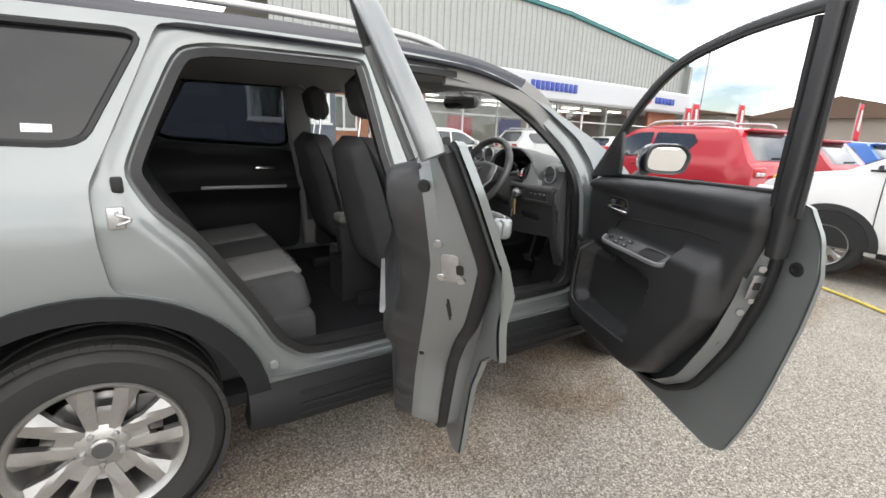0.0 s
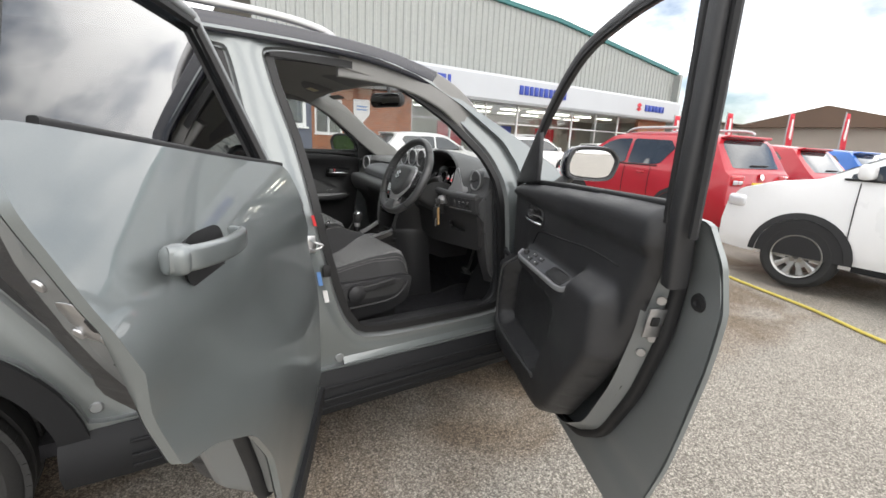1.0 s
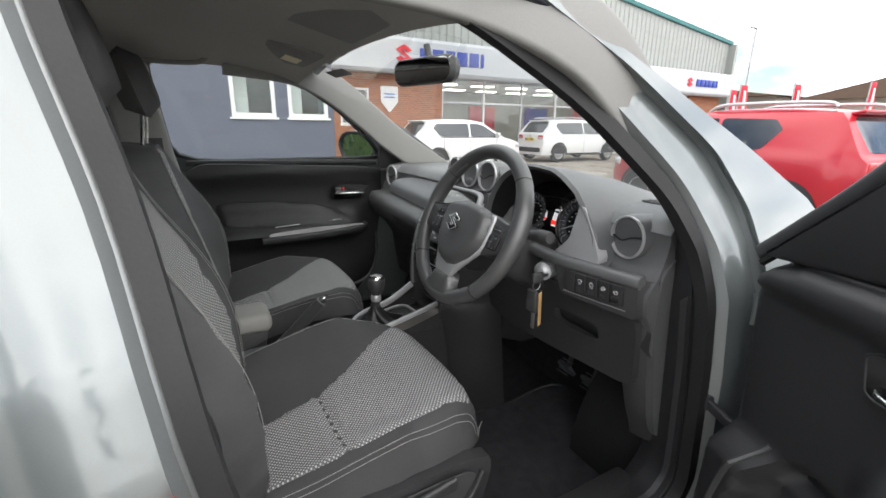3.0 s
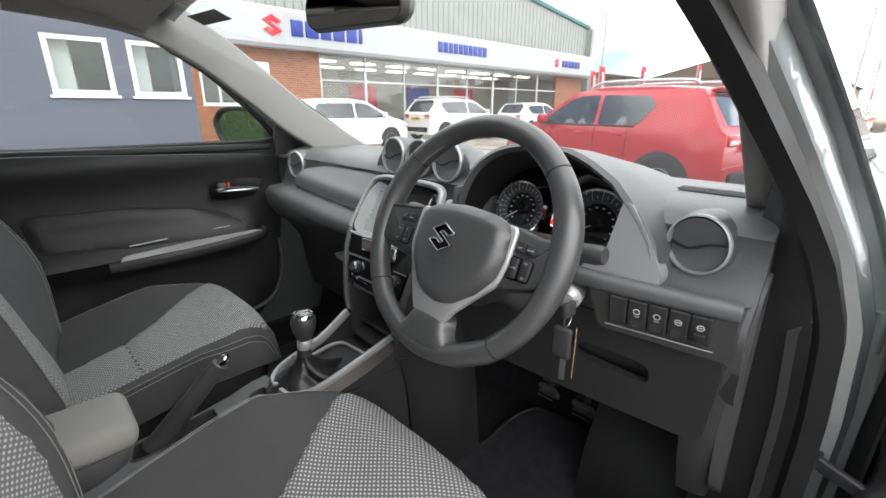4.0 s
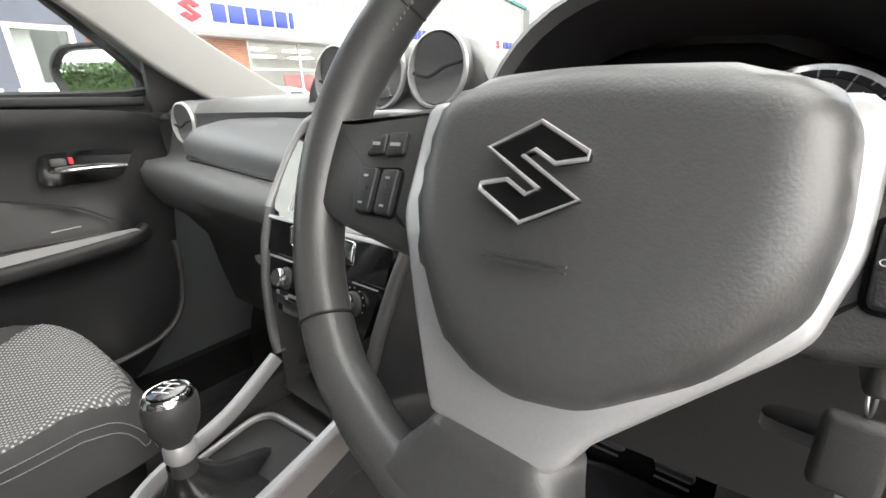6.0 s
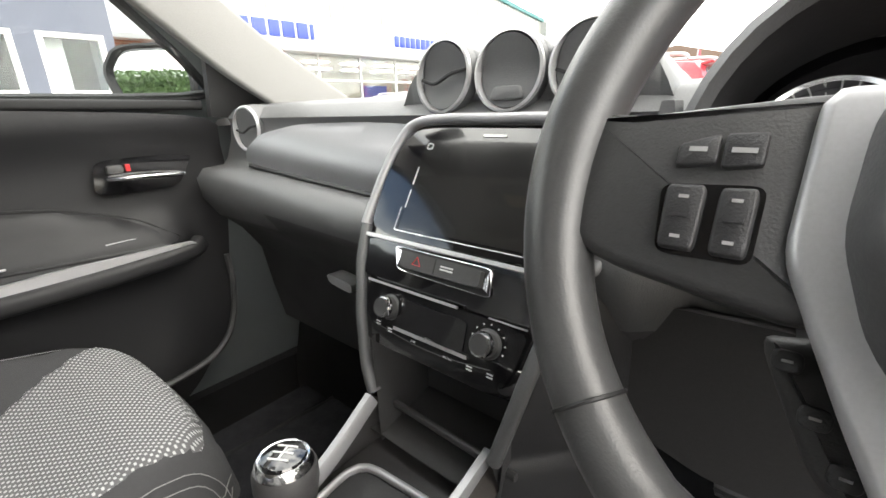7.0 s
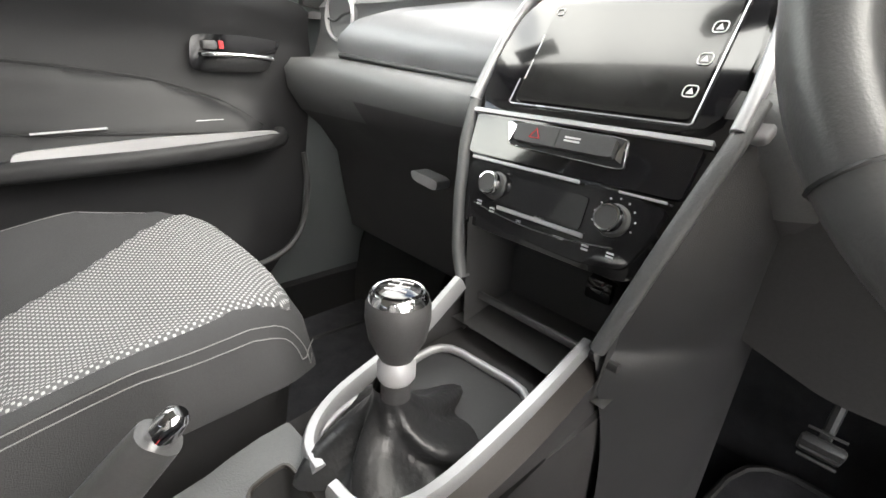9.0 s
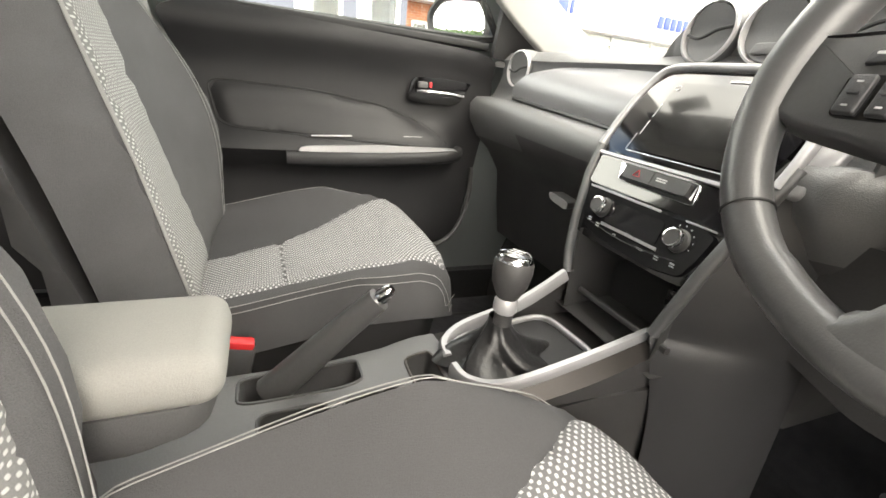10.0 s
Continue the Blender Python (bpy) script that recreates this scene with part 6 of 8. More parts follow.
# ---- seats ----
def front_seat(cy, label, bx):
    """x forward; the cushion's middle line at cy."""
    s = 1 if cy > 0 else -1
    OUT = rounded([(1.14, cy - 0.235), (1.40, cy - 0.25), (1.60, cy - 0.235), (1.675, cy - 0.16), (1.69, cy), (1.675, cy + 0.16), (1.60, cy + 0.235), (1.40, cy + 0.25), (1.14, cy + 0.235)], 4, 0.3)
    top = lambda x, y: 0.655 + 0.075 * max(0, min(1, (x - 1.15) / 0.42)) ** 1.2 - 0.05 * max(0, (x - 1.60) / 0.09) ** 2 + (0.012 if cy < 0 else 0.004) + ((0.090 if cy < 0 else 0.065) if y > cy else 0.034) * (abs(y - cy) / 0.22) ** 3 * max(0, min(1, (1.66 - x) / 0.2))
    seat = part("front_seat", cushion(OUT, lambda x, y, h: (x, y, top(x, y) - 0.10 + h), 0.10, 0.045, 0.025), M["cloth_dark"], angle=60)
    tagged(seat, label, "car seat", "front seats")
    crest = rise(OUT, 0.10, 0.045)
    surf = lambda x, y: top(x, y) - 0.10 + crest(x, y)
    MID = rounded([(1.16, cy - 0.190), (1.37, cy - 0.200), (1.50, cy - 0.198), (1.632, cy - 0.180), (1.658, cy - 0.10), (1.662, cy), (1.658, cy + 0.12), (1.642, cy + 0.205), (1.60, cy + 0.185), (1.52, cy + 0.145), (1.42, cy + 0.080), (1.34, cy + 0.045), (1.21, cy + 0.020), (1.16, cy + 0.015)], 3, 0.2)
    groove = lambda x, y: 0.008 * math.exp(-((x - 1.352 - 0.15 * (y - cy) ** 2) / 0.007) ** 2)
    part("seat_centre", cushion(MID, lambda x, y, h: (x, y, surf(x, y) - 0.003 + h), 0.009, 0.015, 0.014, 0.0, groove), M["weave"], seat, "grey dotted weave seat centre", angle=60)
    for sg in (1, -1):
        for d in (0.0, 0.007):
            e = [(x, cy + sg * (w + d), 0) for x, w in ((1.18, 0.212), (1.3, 0.222), (1.45, 0.224), (1.58, 0.214), (1.652, 0.185))]
            part("seam", sweep([(p[0], p[1], surf(p[0], p[1]) + 0.0008) for p in smooth_path(e, 10)], circle(0.0007, 5)), M["thread"], seat)
    part("seat_base", join(loft([[(x, y, 0.43) for x, y in offset(OUT, 0.06)], [(x, y, 0.60) for x, y in offset(OUT, 0.035)], [(x, y, 0.66) for x, y in offset(OUT, 0.012)]])), M["cloth_dark"], seat)
    # backrest: leans back
    ang = radians(14)
    def back(u, v, h):
        """u across, v up the back, h forwards."""
        b = Vector((bx, cy, 0.66))
        return b + Vector((-math.sin(ang), 0, math.cos(ang))) * v + Vector((0, 1, 0)) * u + Vector((math.cos(ang), 0, math.sin(ang))) * h
    BO = rounded([(-0.225, -0.04), (-0.245, 0.20), (-0.225, 0.42), (-0.16, 0.585), (-0.10, 0.61), (0.10, 0.61), (0.16, 0.585), (0.225, 0.42), (0.245, 0.20), (0.225, -0.04)], 4, 0.3)
    bulge = rise(BO, 0.095, 0.045)
    bolster = lambda u, v: (0.100 if cy < 0 else 0.115 if u > 0 else 0.025) * (abs(u) / 0.24) ** 2.6 * math.exp(-((v - 0.25) / 0.26) ** 2)
    bk = part("backrest", join(cushion(BO, lambda u, v, h: back(u, v, -0.03 + h + bolster(u, v)), 0.095, 0.045, 0.030), cushion(BO, lambda u, v, h: back(u, v, -0.03 - h), 0.06, 0.05, 0.05)), M["cloth"], seat, "dark cloth backrest", angle=60)
    part("backrest_centre", cushion(rounded([(-0.17, -0.01), (-0.185, 0.22), (-0.165, 0.42), (-0.08, 0.57), (0.0, 0.57), (0.0, 0.42), (0.012, 0.22), (0.04, -0.01)] if cy > 0 else [(-0.11, -0.01), (-0.105, 0.22), (-0.095, 0.42), (-0.06, 0.57), (0.08, 0.57), (0.165, 0.42), (0.185, 0.22), (0.17, -0.01)], 3, 0.2), lambda u, v, h: back(u, v, -0.033 + bulge(u, v) + bolster(u, v) + h), 0.010, 0.015, 0.018, 0.0, lambda u, v: 0.007 * math.exp(-((v - 0.33 + 0.5 * u * u) / 0.008) ** 2)), M["weave_up"], bk, "grey dotted weave backrest centre", angle=60)
    for sg in (1, -1):
        for d in (0.0, 0.007):
            part("seam", sweep([back(sg * (w + d), v, -0.0285 + bulge(w + d, v) + bolster(sg * (w + d), v)) for w, v in smooth_path([(0.182, 0.0), (0.195, 0.2), (0.178, 0.4), (0.11, 0.56)], 10)], circle(0.0016 if sg * cy < 0 and cy > 0 else 0.0007, 5)), M["thread"], bk)
    HO = rounded([(-0.115, 0.66), (-0.13, 0.75), (-0.11, 0.855), (0.11, 0.855), (0.13, 0.75), (0.115, 0.66)], 4, 0.35)
    part("headrest", join(cushion(HO, lambda u, v, h: back(u, v, 0.075 + h), 0.045, 0.05, 0.03), cushion(HO, lambda u, v, h: back(u, v, 0.075 - h), 0.05, 0.05, 0.03)), M["cloth"], seat, "dark cloth headrest", angle=60)
    for u in (-0.06, 0.06):
        part("headrest_post", tube([back(u, 0.56, 0.02), back(u, 0.70, 0.075)], 0.006, 8), M["chrome"], seat)
    # side shield with lever and dial on the door side, buckle on the other
    yo = cy + s * 0.248
    drop = 0.07 if cy > 0 else 0.045
    sh = part("side_shield", plate(rounded([(1.08, 0.49), (1.10, 0.645), (1.30, 0.66), (1.58, 0.665), (1.63, 0.655), (1.60, 0.54), (1.50, 0.50), (1.30, 0.485)], 4, 0.22), [], lambda x, z, w: (x, yo + s * (0.012 + 0.016 * math.exp(-((z - 0.60) / 0.05) ** 2) - w), z), 0.03, 0.035), M["trim"], seat, "black plastic seat shield")
    part("height_lever", sweep(smooth_path([(1.33, yo + s * 0.035, 0.625), (1.42, yo + s * 0.042, 0.637), (1.53, yo + s * 0.04, 0.652)], 5), rrect(0.012, 0.026, 0.005, 3)), M["trim"], sh)
    part("shield_fold", sweep(smooth_path([(1.20, yo + s * 0.026, 0.545), (1.36, yo + s * 0.028, 0.552), (1.50, yo + s * 0.029, 0.562), (1.565, yo + s * 0.030, 0.590), (1.60, yo + s * 0.026, 0.640)], 6), rrect(0.010, 0.014, 0.005, 3), False, (0, 1, 0)), M["trim"], sh)
    part("lever_recess", plate(rounded([(1.30, 0.585), (1.30, 0.648), (1.555, 0.655), (1.585, 0.640), (1.545, 0.585)], 4, 0.25), [], lambda x, z, w: (x, yo + s * (0.030 - w), z), 0.004, 0.04), M["hard"], sh)
    part("recline_dial", lathe([(0, 0.03), (0.020, 0.03), (0.026, 0.026), (0.038, 0.022), (0.040, 0.0)], 24, facing((1.355, yo + s * 0.022, 0.615), (0, s, 0))), M["trim"], sh)
    part("belt_buckle", join(box(1.275, cy - s * 0.262, 0.68 - drop, 0.045, 0.024, 0.10, 0.008, 2, (0, 12, 0)), ), M["hard"], seat)
    part("buckle_button", box(1.287, cy - s * 0.262, 0.730 - drop, 0.036, 0.020, 0.014, 0.004, 2, (0, 12, 0)), M["red"], seat, "red buckle button")
    for y in (cy - 0.19, cy + 0.19):
        part("seat_rail", span((1.05, y - 0.025, 0.345), (1.66, y + 0.025, 0.41), 0.008), M["trim"], seat)
    return seat


front_seat(-0.365, "driver's seat in dark cloth with dotted grey centre", 1.135)
front_seat(0.418, "passenger seat in dark cloth with dotted grey centre", 1.155)
# rear bench
RB = rounded([(0.20, -0.62), (0.55, -0.64), (0.70, -0.60), (0.74, -0.3), (0.73, 0), (0.74, 0.3), (0.70, 0.60), (0.55, 0.64), (0.20, 0.62)], 4, 0.25)
rb = part("rear_bench", cushion(RB, lambda x, y, h: (x, y, 0.52 + 0.10 * (x - 0.2) + h), 0.13, 0.06, 0.05), M["cloth"], angle=60)
tagged(rb, "dark cloth rear bench seat with headrests", "car seat")
for y0, y1 in ((-0.52, -0.14), (0.14, 0.52)):
    part("bench_centre", cushion(rounded([(0.24, y0), (0.69, y0), (0.69, y1), (0.24, y1)], 3, 0.12), lambda x, y, h: (x, y, 0.52 + 0.10 * (x - 0.2) + 0.118 + h), 0.022, 0.02, 0.03), M["weave"], rb)
part("bench_base", span((0.18, -0.66, 0.34), (0.70, 0.66, 0.56), 0.03), M["cloth"], rb)
part("bench_back", loft([[(0.25 - 0.30 * k + x * 0.06, y, 0.58 + 0.62 * k) for x, y in rrect(2.0, 1.28 - 0.1 * k, 0.2, 4)] for k in (0, 0.3, 0.6, 0.9, 1.0)]), M["cloth"], rb)
for y in (-0.40, 0.40):
    part("headrest", box(-0.09, y, 1.27, 0.10, 0.27, 0.17, 0.045, 4, (0, -14, 0)), M["cloth"], rb)
for y in (-0.25, 0.22):
    part("belt_buckle", box(0.33, y, 0.70, 0.07, 0.03, 0.03, 0.006), M["hard"], rb)

# ---- passenger door inside, rear left door inside ----
LD = rounded([(1.14, 0.45), (1.16, 1.03), (1.13, 1.12), (1.20, 1.15), (1.93, 1.115), (1.95, 1.0), (1.92, 0.80), (1.89, 0.60), (1.78, 0.50), (1.70, 0.45)], 3, 0.2)


def ld_face(x, z, w):
    y = 0.765 - 0.035 * math.exp(-((z - 1.11) / 0.05) ** 2)
    y -= 0.06 * math.exp(-((z - 0.845 - 0.02 * (x - 1.4)) / 0.045) ** 2) * min(1, max(0, (x - 1.16) / 0.05)) * min(1, max(0, (1.84 - x) / 0.06))
    y -= 0.03 * math.exp(-((z - 0.54) / 0.09) ** 2) * min(1, max(0, (1.85 - x) / 0.1))
    return x, y + (0.03 if w else 0), z


ld = part("car_door", plate(LD, [], ld_face, 1.0, 0.02), M["door_in"], car, "shut passenger door with black grained trim")
part("door_insert", cushion(rounded([(1.21, 0.990), (1.23, 0.885), (1.45, 0.872), (1.83, 0.858), (1.745, 0.918), (1.63, 0.958), (1.45, 0.982)], 4, 0.22), lambda x, z, h: (x, ld_face(x, z, 0)[1] + 0.004 - h, z), 0.016, 0.025, 0.02), M["door_in"], ld, angle=60)
INS = rounded([(1.21, 0.990), (1.23, 0.885), (1.45, 0.872), (1.83, 0.858), (1.745, 0.918), (1.63, 0.958), (1.45, 0.982)], 4, 0.22)
part("insert_groove", sweep([(x, ld_face(x, z, 0)[1], z) for x, z in refine(INS, 0.02)], circle(0.0022, 6), True, (0, 1, 0)), M["rubber"], ld)
part("armrest_strip", plate(rounded([(1.40, 0.822), (1.415, 0.852), (1.60, 0.862), (1.82, 0.862), (1.835, 0.852), (1.60, 0.838), (1.54, 0.822)], 3, 0.15), [], lambda x, z, w: (x, 0.694 + w, z), 0.01, 0.05), M["silver"], ld, "satin silver armrest strip")
part("armrest_tip", sweep(smooth_path([(1.38, 0.70, 0.822), (1.6, 0.694, 0.826), (1.80, 0.70, 0.838), (1.845, 0.72, 0.85)], 6), rrect(0.03, 0.035, 0.012, 4)), M["door_in"], ld)
part("grab_slot", sweep([(1.44, 0.715, 0.876), (1.54, 0.715, 0.880)], rrect(0.006, 0.003, 0.001, 2)), M["silver"], ld)
part("grab_slot", sweep([(1.68, 0.722, 0.884), (1.73, 0.722, 0.885)], rrect(0.006, 0.003, 0.001, 2)), M["silver"], ld)
part("handle_recess", plate(rounded([(1.690, 0.972), (1.700, 1.038), (1.80, 1.040), (1.872, 1.034), (1.862, 1.015), (1.835, 0.972)], 4, 0.25), [], lambda x, z, w: (x, 0.748 - 0.002 + w, z), 0.004, 0.05), M["gloss"], ld)
part("inner_handle", sweep(smooth_path([(1.72, 0.742, 1.003), (1.74, 0.725, 1.004), (1.79, 0.720, 1.003), (1.835, 0.728, 1.0), (1.845, 0.744, 0.998)], 5), rrect(0.02, 0.008, 0.003, 3)), M["chrome"], ld, "chrome inner handle")
part("lock_knob", box(1.73, 0.742, 1.02, 0.028, 0.014, 0.016, 0.005), M["hard"], ld)
part("lock_mark", box(1.752, 0.743, 1.021, 0.008, 0.006, 0.014, 0.001), M["red"], ld)
part("pocket_edge", sweep(smooth_path([(1.905, 0.745, 0.80), (1.90, 0.735, 0.70), (1.86, 0.728, 0.60), (1.76, 0.725, 0.555), (1.5, 0.725, 0.54), (1.2, 0.73, 0.53)], 6), circle(0.007, 6)), M["hard"], ld)
part("belt_seal", sweep([(1.14, 0.795, 1.15), (1.93, 0.80, 1.135)], rrect(0.03, 0.02, 0.006, 3)), M["rubber"], ld)
part("mirror_sail", plate([(1.938, 1.11), (2.12, 1.09), (2.05, 1.17), (1.935, 1.285), (1.918, 1.285)], [], lambda x, z, w: (x, half(x, z) - 0.055 - w, z), 0.02, 0.06), M["hard"], car)
lr = part("car_door", plate(rounded([(0.45, 0.50), (0.16, 1.02), (0.20, 1.17), (0.98, 1.13), (1.03, 0.9), (1.0, 0.46)], 3, 0.15), [], lambda x, z, w: (x, 0.765 - 0.05 * math.exp(-((z - 0.88) / 0.05) ** 2) - 0.03 * math.exp(-((z - 1.12) / 0.05) ** 2) + (0.03 if w else 0), z), 1.0, 0.04), M["door_in"], car, "shut rear passenger door with black trim")
part("armrest_strip", span((0.42, 0.706, 0.885), (0.92, 0.716, 0.905), 0.004), M["silver"], lr)
part("inner_handle", span((0.74, 0.742, 1.0), (0.86, 0.752, 1.02), 0.006), M["chrome"], lr)
wing_mirror(car, (1.893, 0.935, 1.198), -61, -1, 1, 1.16)
for x0, x1, z0, z1 in ((1.0, 1.08, 0.4, 1.2),):
    part("seat_belt", sweep(smooth_path([(1.055, 0.69, 1.25), (1.06, 0.70, 0.9), (1.08, 0.71, 0.5)], 5), rrect(0.046, 0.003, 0.001, 2), False, (0, 1, 0)), M["trim"], car)

# ---- centre console ----
def console_w(x):
    return interp(x, [(1.0, 0.105), (1.35, 0.105), (1.48, 0.095), (1.75, 0.105), (1.85, 0.115)])


CON = ((1.0, 0.105, 0.655), (1.2, 0.105, 0.655), (1.40, 0.10, 0.66), (1.48, 0.10, 0.672), (1.52, 0.102, 0.685), (1.72, 0.105, 0.700), (1.82, 0.11, 0.700), (1.95, 0.115, 0.700))
con_z = lambda x: interp(x, [(q[0], q[2]) for q in CON])
con = part("centre_console", loft([[(x, -w, 0.36), (x, -w, zt - 0.006), (x, -w + 0.012, zt - (0.055 if x < 1.53 else 0.004)), (x, w - 0.012, zt - (0.055 if x < 1.53 else 0.004)), (x, w, zt - 0.006), (x, w, 0.36)] for x, w, zt in CON]), M["knee"])
tagged(con, "dark centre console with gear lever and handbrake", "car console")
wells = [rounded([(x0, y0), (x1, y0), (x1, y1), (x0, y1)], 4, 0.20) for x0, x1, y0, y1 in ((1.300, 1.385, -0.072, 0.008), (1.402, 1.478, -0.065, 0.006), (1.276, 1.436, 0.030, 0.084), (1.498, 1.538, -0.035, 0.050))]
TOP = rounded([(1.0, -0.104), (1.50, -0.101), (1.56, -0.10), (1.56, 0.10), (1.50, 0.101), (1.0, 0.104)], 3, 0.04)
part("console_top", plate(TOP, wells, lambda x, y, w: (x, y, con_z(x) + 0.004 - 0.006 * (abs(y) / 0.1) ** 6 - w), 0.004, 0.025), M["soft"], con, "grained grey console top")
for lp in wells:
    a = refine(lp, 0.01)
    well = part("console_well", loft([[(x, y, con_z(x) + 0.003) for x, y in a], [(x, y, con_z(x) - 0.030) for x, y in offset(a, 0.003)], [(x, y, con_z(x) - 0.046) for x, y in offset(a, 0.010)], [(x, y, con_z(x) - 0.048) for x, y in offset(a, 0.022)]], True, False), M["hard"], con, "deep dark console well")
    part("well_floor", plate(offset(lp, 0.008), [], lambda x, y, w: (x, y, con_z(x) - 0.047 - w), 0.003, 0.03), M["rubber"], well)
    part("well_rim", sweep([(x, y, con_z(x) + 0.004) for x, y in a], circle(0.0024, 6), True), M["bronze"] if lp[0][0] > 1.48 else M["hard"], well)
hb = part("handbrake", sweep(smooth_path([(1.315, 0.060, 0.650), (1.36, 0.055, 0.695), (1.41, 0.042, 0.752), (1.450, 0.026, 0.800)], 6), rrect(0.034, 0.040, 0.014, 4), False, (0, 0, 1), [1.12 - 0.019 * k for k in range(19)]), M["leather"], con, "black handbrake lever")
part("brake_button", lathe([(0, 0.014), (0.005, 0.0135), (0.0085, 0.010), (0.0098, 0.003), (0.0104, -0.004), (0.0104, -0.016)], 20, facing((1.456, 0.024, 0.807), (0.62, -0.25, 0.76))), M["chrome"], hb, "chrome release button")
# gear gaiter, surround, rails
GX, GY = 1.615, 0.0
SUR = rounded([(1.560, -0.048), (1.560, 0.048), (1.60, 0.066), (1.75, 0.076), (1.76, -0.066), (1.60, -0.066)], 4, 0.25)
part("gaiter_surround", sweep([(x, y, 0.700 + 0.10 * (x - 1.6)) for x, y in refine(SUR, 0.02)], rrect(0.008, 0.010, 0.003, 3), True), M["satin"], con, "satin silver gaiter surround")
part("gaiter_base", plate(SUR, [], lambda x, y, w: (x, y, 0.696 + 0.10 * (x - 1.6) - w), 0.01, 0.04), M["rubber"], con)
rng = []
for k in range(15):
    t = k / 14
    row_pts = []
    for a in range(56):
        th = 2 * math.pi * a / 56
        fold = 1 + 0.34 * math.sin(5 * th + 2.2 * t * 3) * (1 - t) * math.sin(math.pi * min(1, t * 1.3 + 0.12)) + 0.15 * math.sin(9 * th + 7 * t) * (1 - t) * (0.3 + t)
        rx, ry = (0.074 * (1 - t) ** 1.9 + 0.0145) * fold, (0.052 * (1 - t) ** 1.7 + 0.0145) * fold
        row_pts.append((GX + 0.0 + rx * math.cos(th) + 0.012 * (1 - t), GY + ry * math.sin(th), 0.700 + 0.072 * t))
    rng.append(row_pts)
part("gaiter", loft(rng, True, False), M["gaiter"], con, "creased black leather gaiter", angle=70)
gm = facing((GX, GY - 0.01, 0.776), (0.05, 0.03, 1))
gk = part("gear_knob", lathe([(0.013, -0.01), (0.013, 0.028), (0.0165, 0.034), (0.024, 0.050), (0.027, 0.068), (0.0265, 0.080), (0.0235, 0.086)], 32, gm), M["knee"], con, "black gear knob")
part("knob_collar", lathe([(0.014, 0.008), (0.0165, 0.012), (0.0165, 0.024), (0.0145, 0.030)], 28, gm), M["silver"], gk, "satin silver collar")
part("knob_cap_ring", lathe([(0.0245, 0.084), (0.0235, 0.0885), (0.021, 0.0915), (0.0195, 0.091)], 32, gm), M["chrome"], gk)
part("knob_cap", lathe([(0.0205, 0.089), (0.018, 0.0925), (0.010, 0.0945), (0, 0.095)], 28, gm), M["gloss"], gk)
for mark in [box(x, 0, 0.0955, 0.0015, 0.018, 0.001) for x in (-0.008, 0, 0.008)] + [box(0, 0, 0.0955, 0.017, 0.0015, 0.001)]:
    part("gate_mark", moved(mark, gm @ pose(0, 0, -0.0008, 0, 0, -90)), M["white_mark"], gk)
for s, tip in ((-1, (1.815, -0.078, 0.768)), (1, (1.785, 0.086, 0.785))):
    pts = smooth_path([(1.550, s * 0.010, 0.705), (1.558, s * 0.045, 0.706), (1.60, s * 0.072, 0.714), (1.70, s * 0.080, 0.740), tip], 6)
    part("console_rail", sweep(pts, [(-0.007, -0.012), (0.007, -0.012), (0.007, 0.002), (0.004, 0.007), (-0.004, 0.007), (-0.007, 0.002)]), M["satin"], con, "satin silver console rail")
    low = smooth_path([(1.552, s * 0.012, 0.685), (1.555, s * 0.058, 0.690), (1.60, s * 0.090, 0.692), (1.70, s * 0.102, 0.715), (1.83, s * 0.102, 0.752)], 6)
    part("rail_side", strip([Vector(p) + Vector((0, s * 0.006, -0.004)) for p in pts], low), M["bronze"], con)
    part("rail_skirt", strip(low, [Vector((p[0], p[1] * 1.06, 0.40)) for p in low]), M["knee"], con)
arm = part("armrest", box(1.132, -0.092, 0.838, 0.31, 0.120, 0.048, 0.020, 4), M["padded"], con, "grey cloth padded centre armrest")
part("armrest_shell", loft([[(1.122 + x, -0.092 + y, 0.770) for x, y in rrect(0.24, 0.085, 0.03, 4)], [(1.130 + x, -0.092 + y, 0.788) for x, y in rrect(0.285, 0.106, 0.03, 4)], [(1.132 + x, -0.092 + y, 0.820) for x, y in rrect(0.302, 0.114, 0.03, 4)]]), M["cloth"], con, "dark underside of the armrest")
part("armrest_bracket", loft([[(1.05 + x, -0.07 + y, 0.65) for x, y in rrect(0.10, 0.10, 0.02, 3)], [(1.03 + x, -0.09 + y, 0.79) for x, y in rrect(0.10, 0.09, 0.02, 3)]]), M["hard"], arm)

con.matrix_basis = pose(0.008, 0.018, -0.022)

# ---- footwell, pedals, mat ----
for x, y, w, z, t in ((2.199, -0.388, 0.062, 0.507, 0.060), (2.205, -0.275, 0.055, 0.505, 0.055), (2.205, -0.511, 0.046, 0.468, 0.085)):
    pd = part("pedal", join(box(x, y, z, 0.016, w, t, 0.006, 2, (0, -38, 0)), tube([(x + 0.01, y, z + 0.01), (x + 0.07, y, z + 0.20)], 0.008, 8)), M["soft"], car, "ribbed rubber pedal")
    for k in range(5):
        part("pedal_rib", box(x - 0.008 + 0.010 * (k - 2) * 0.6, y, z + 0.008 + (k - 2) * t * 0.17, 0.004, w * 0.86, 0.003, 0, 1, (0, -38, 0)), M["soft"], pd)
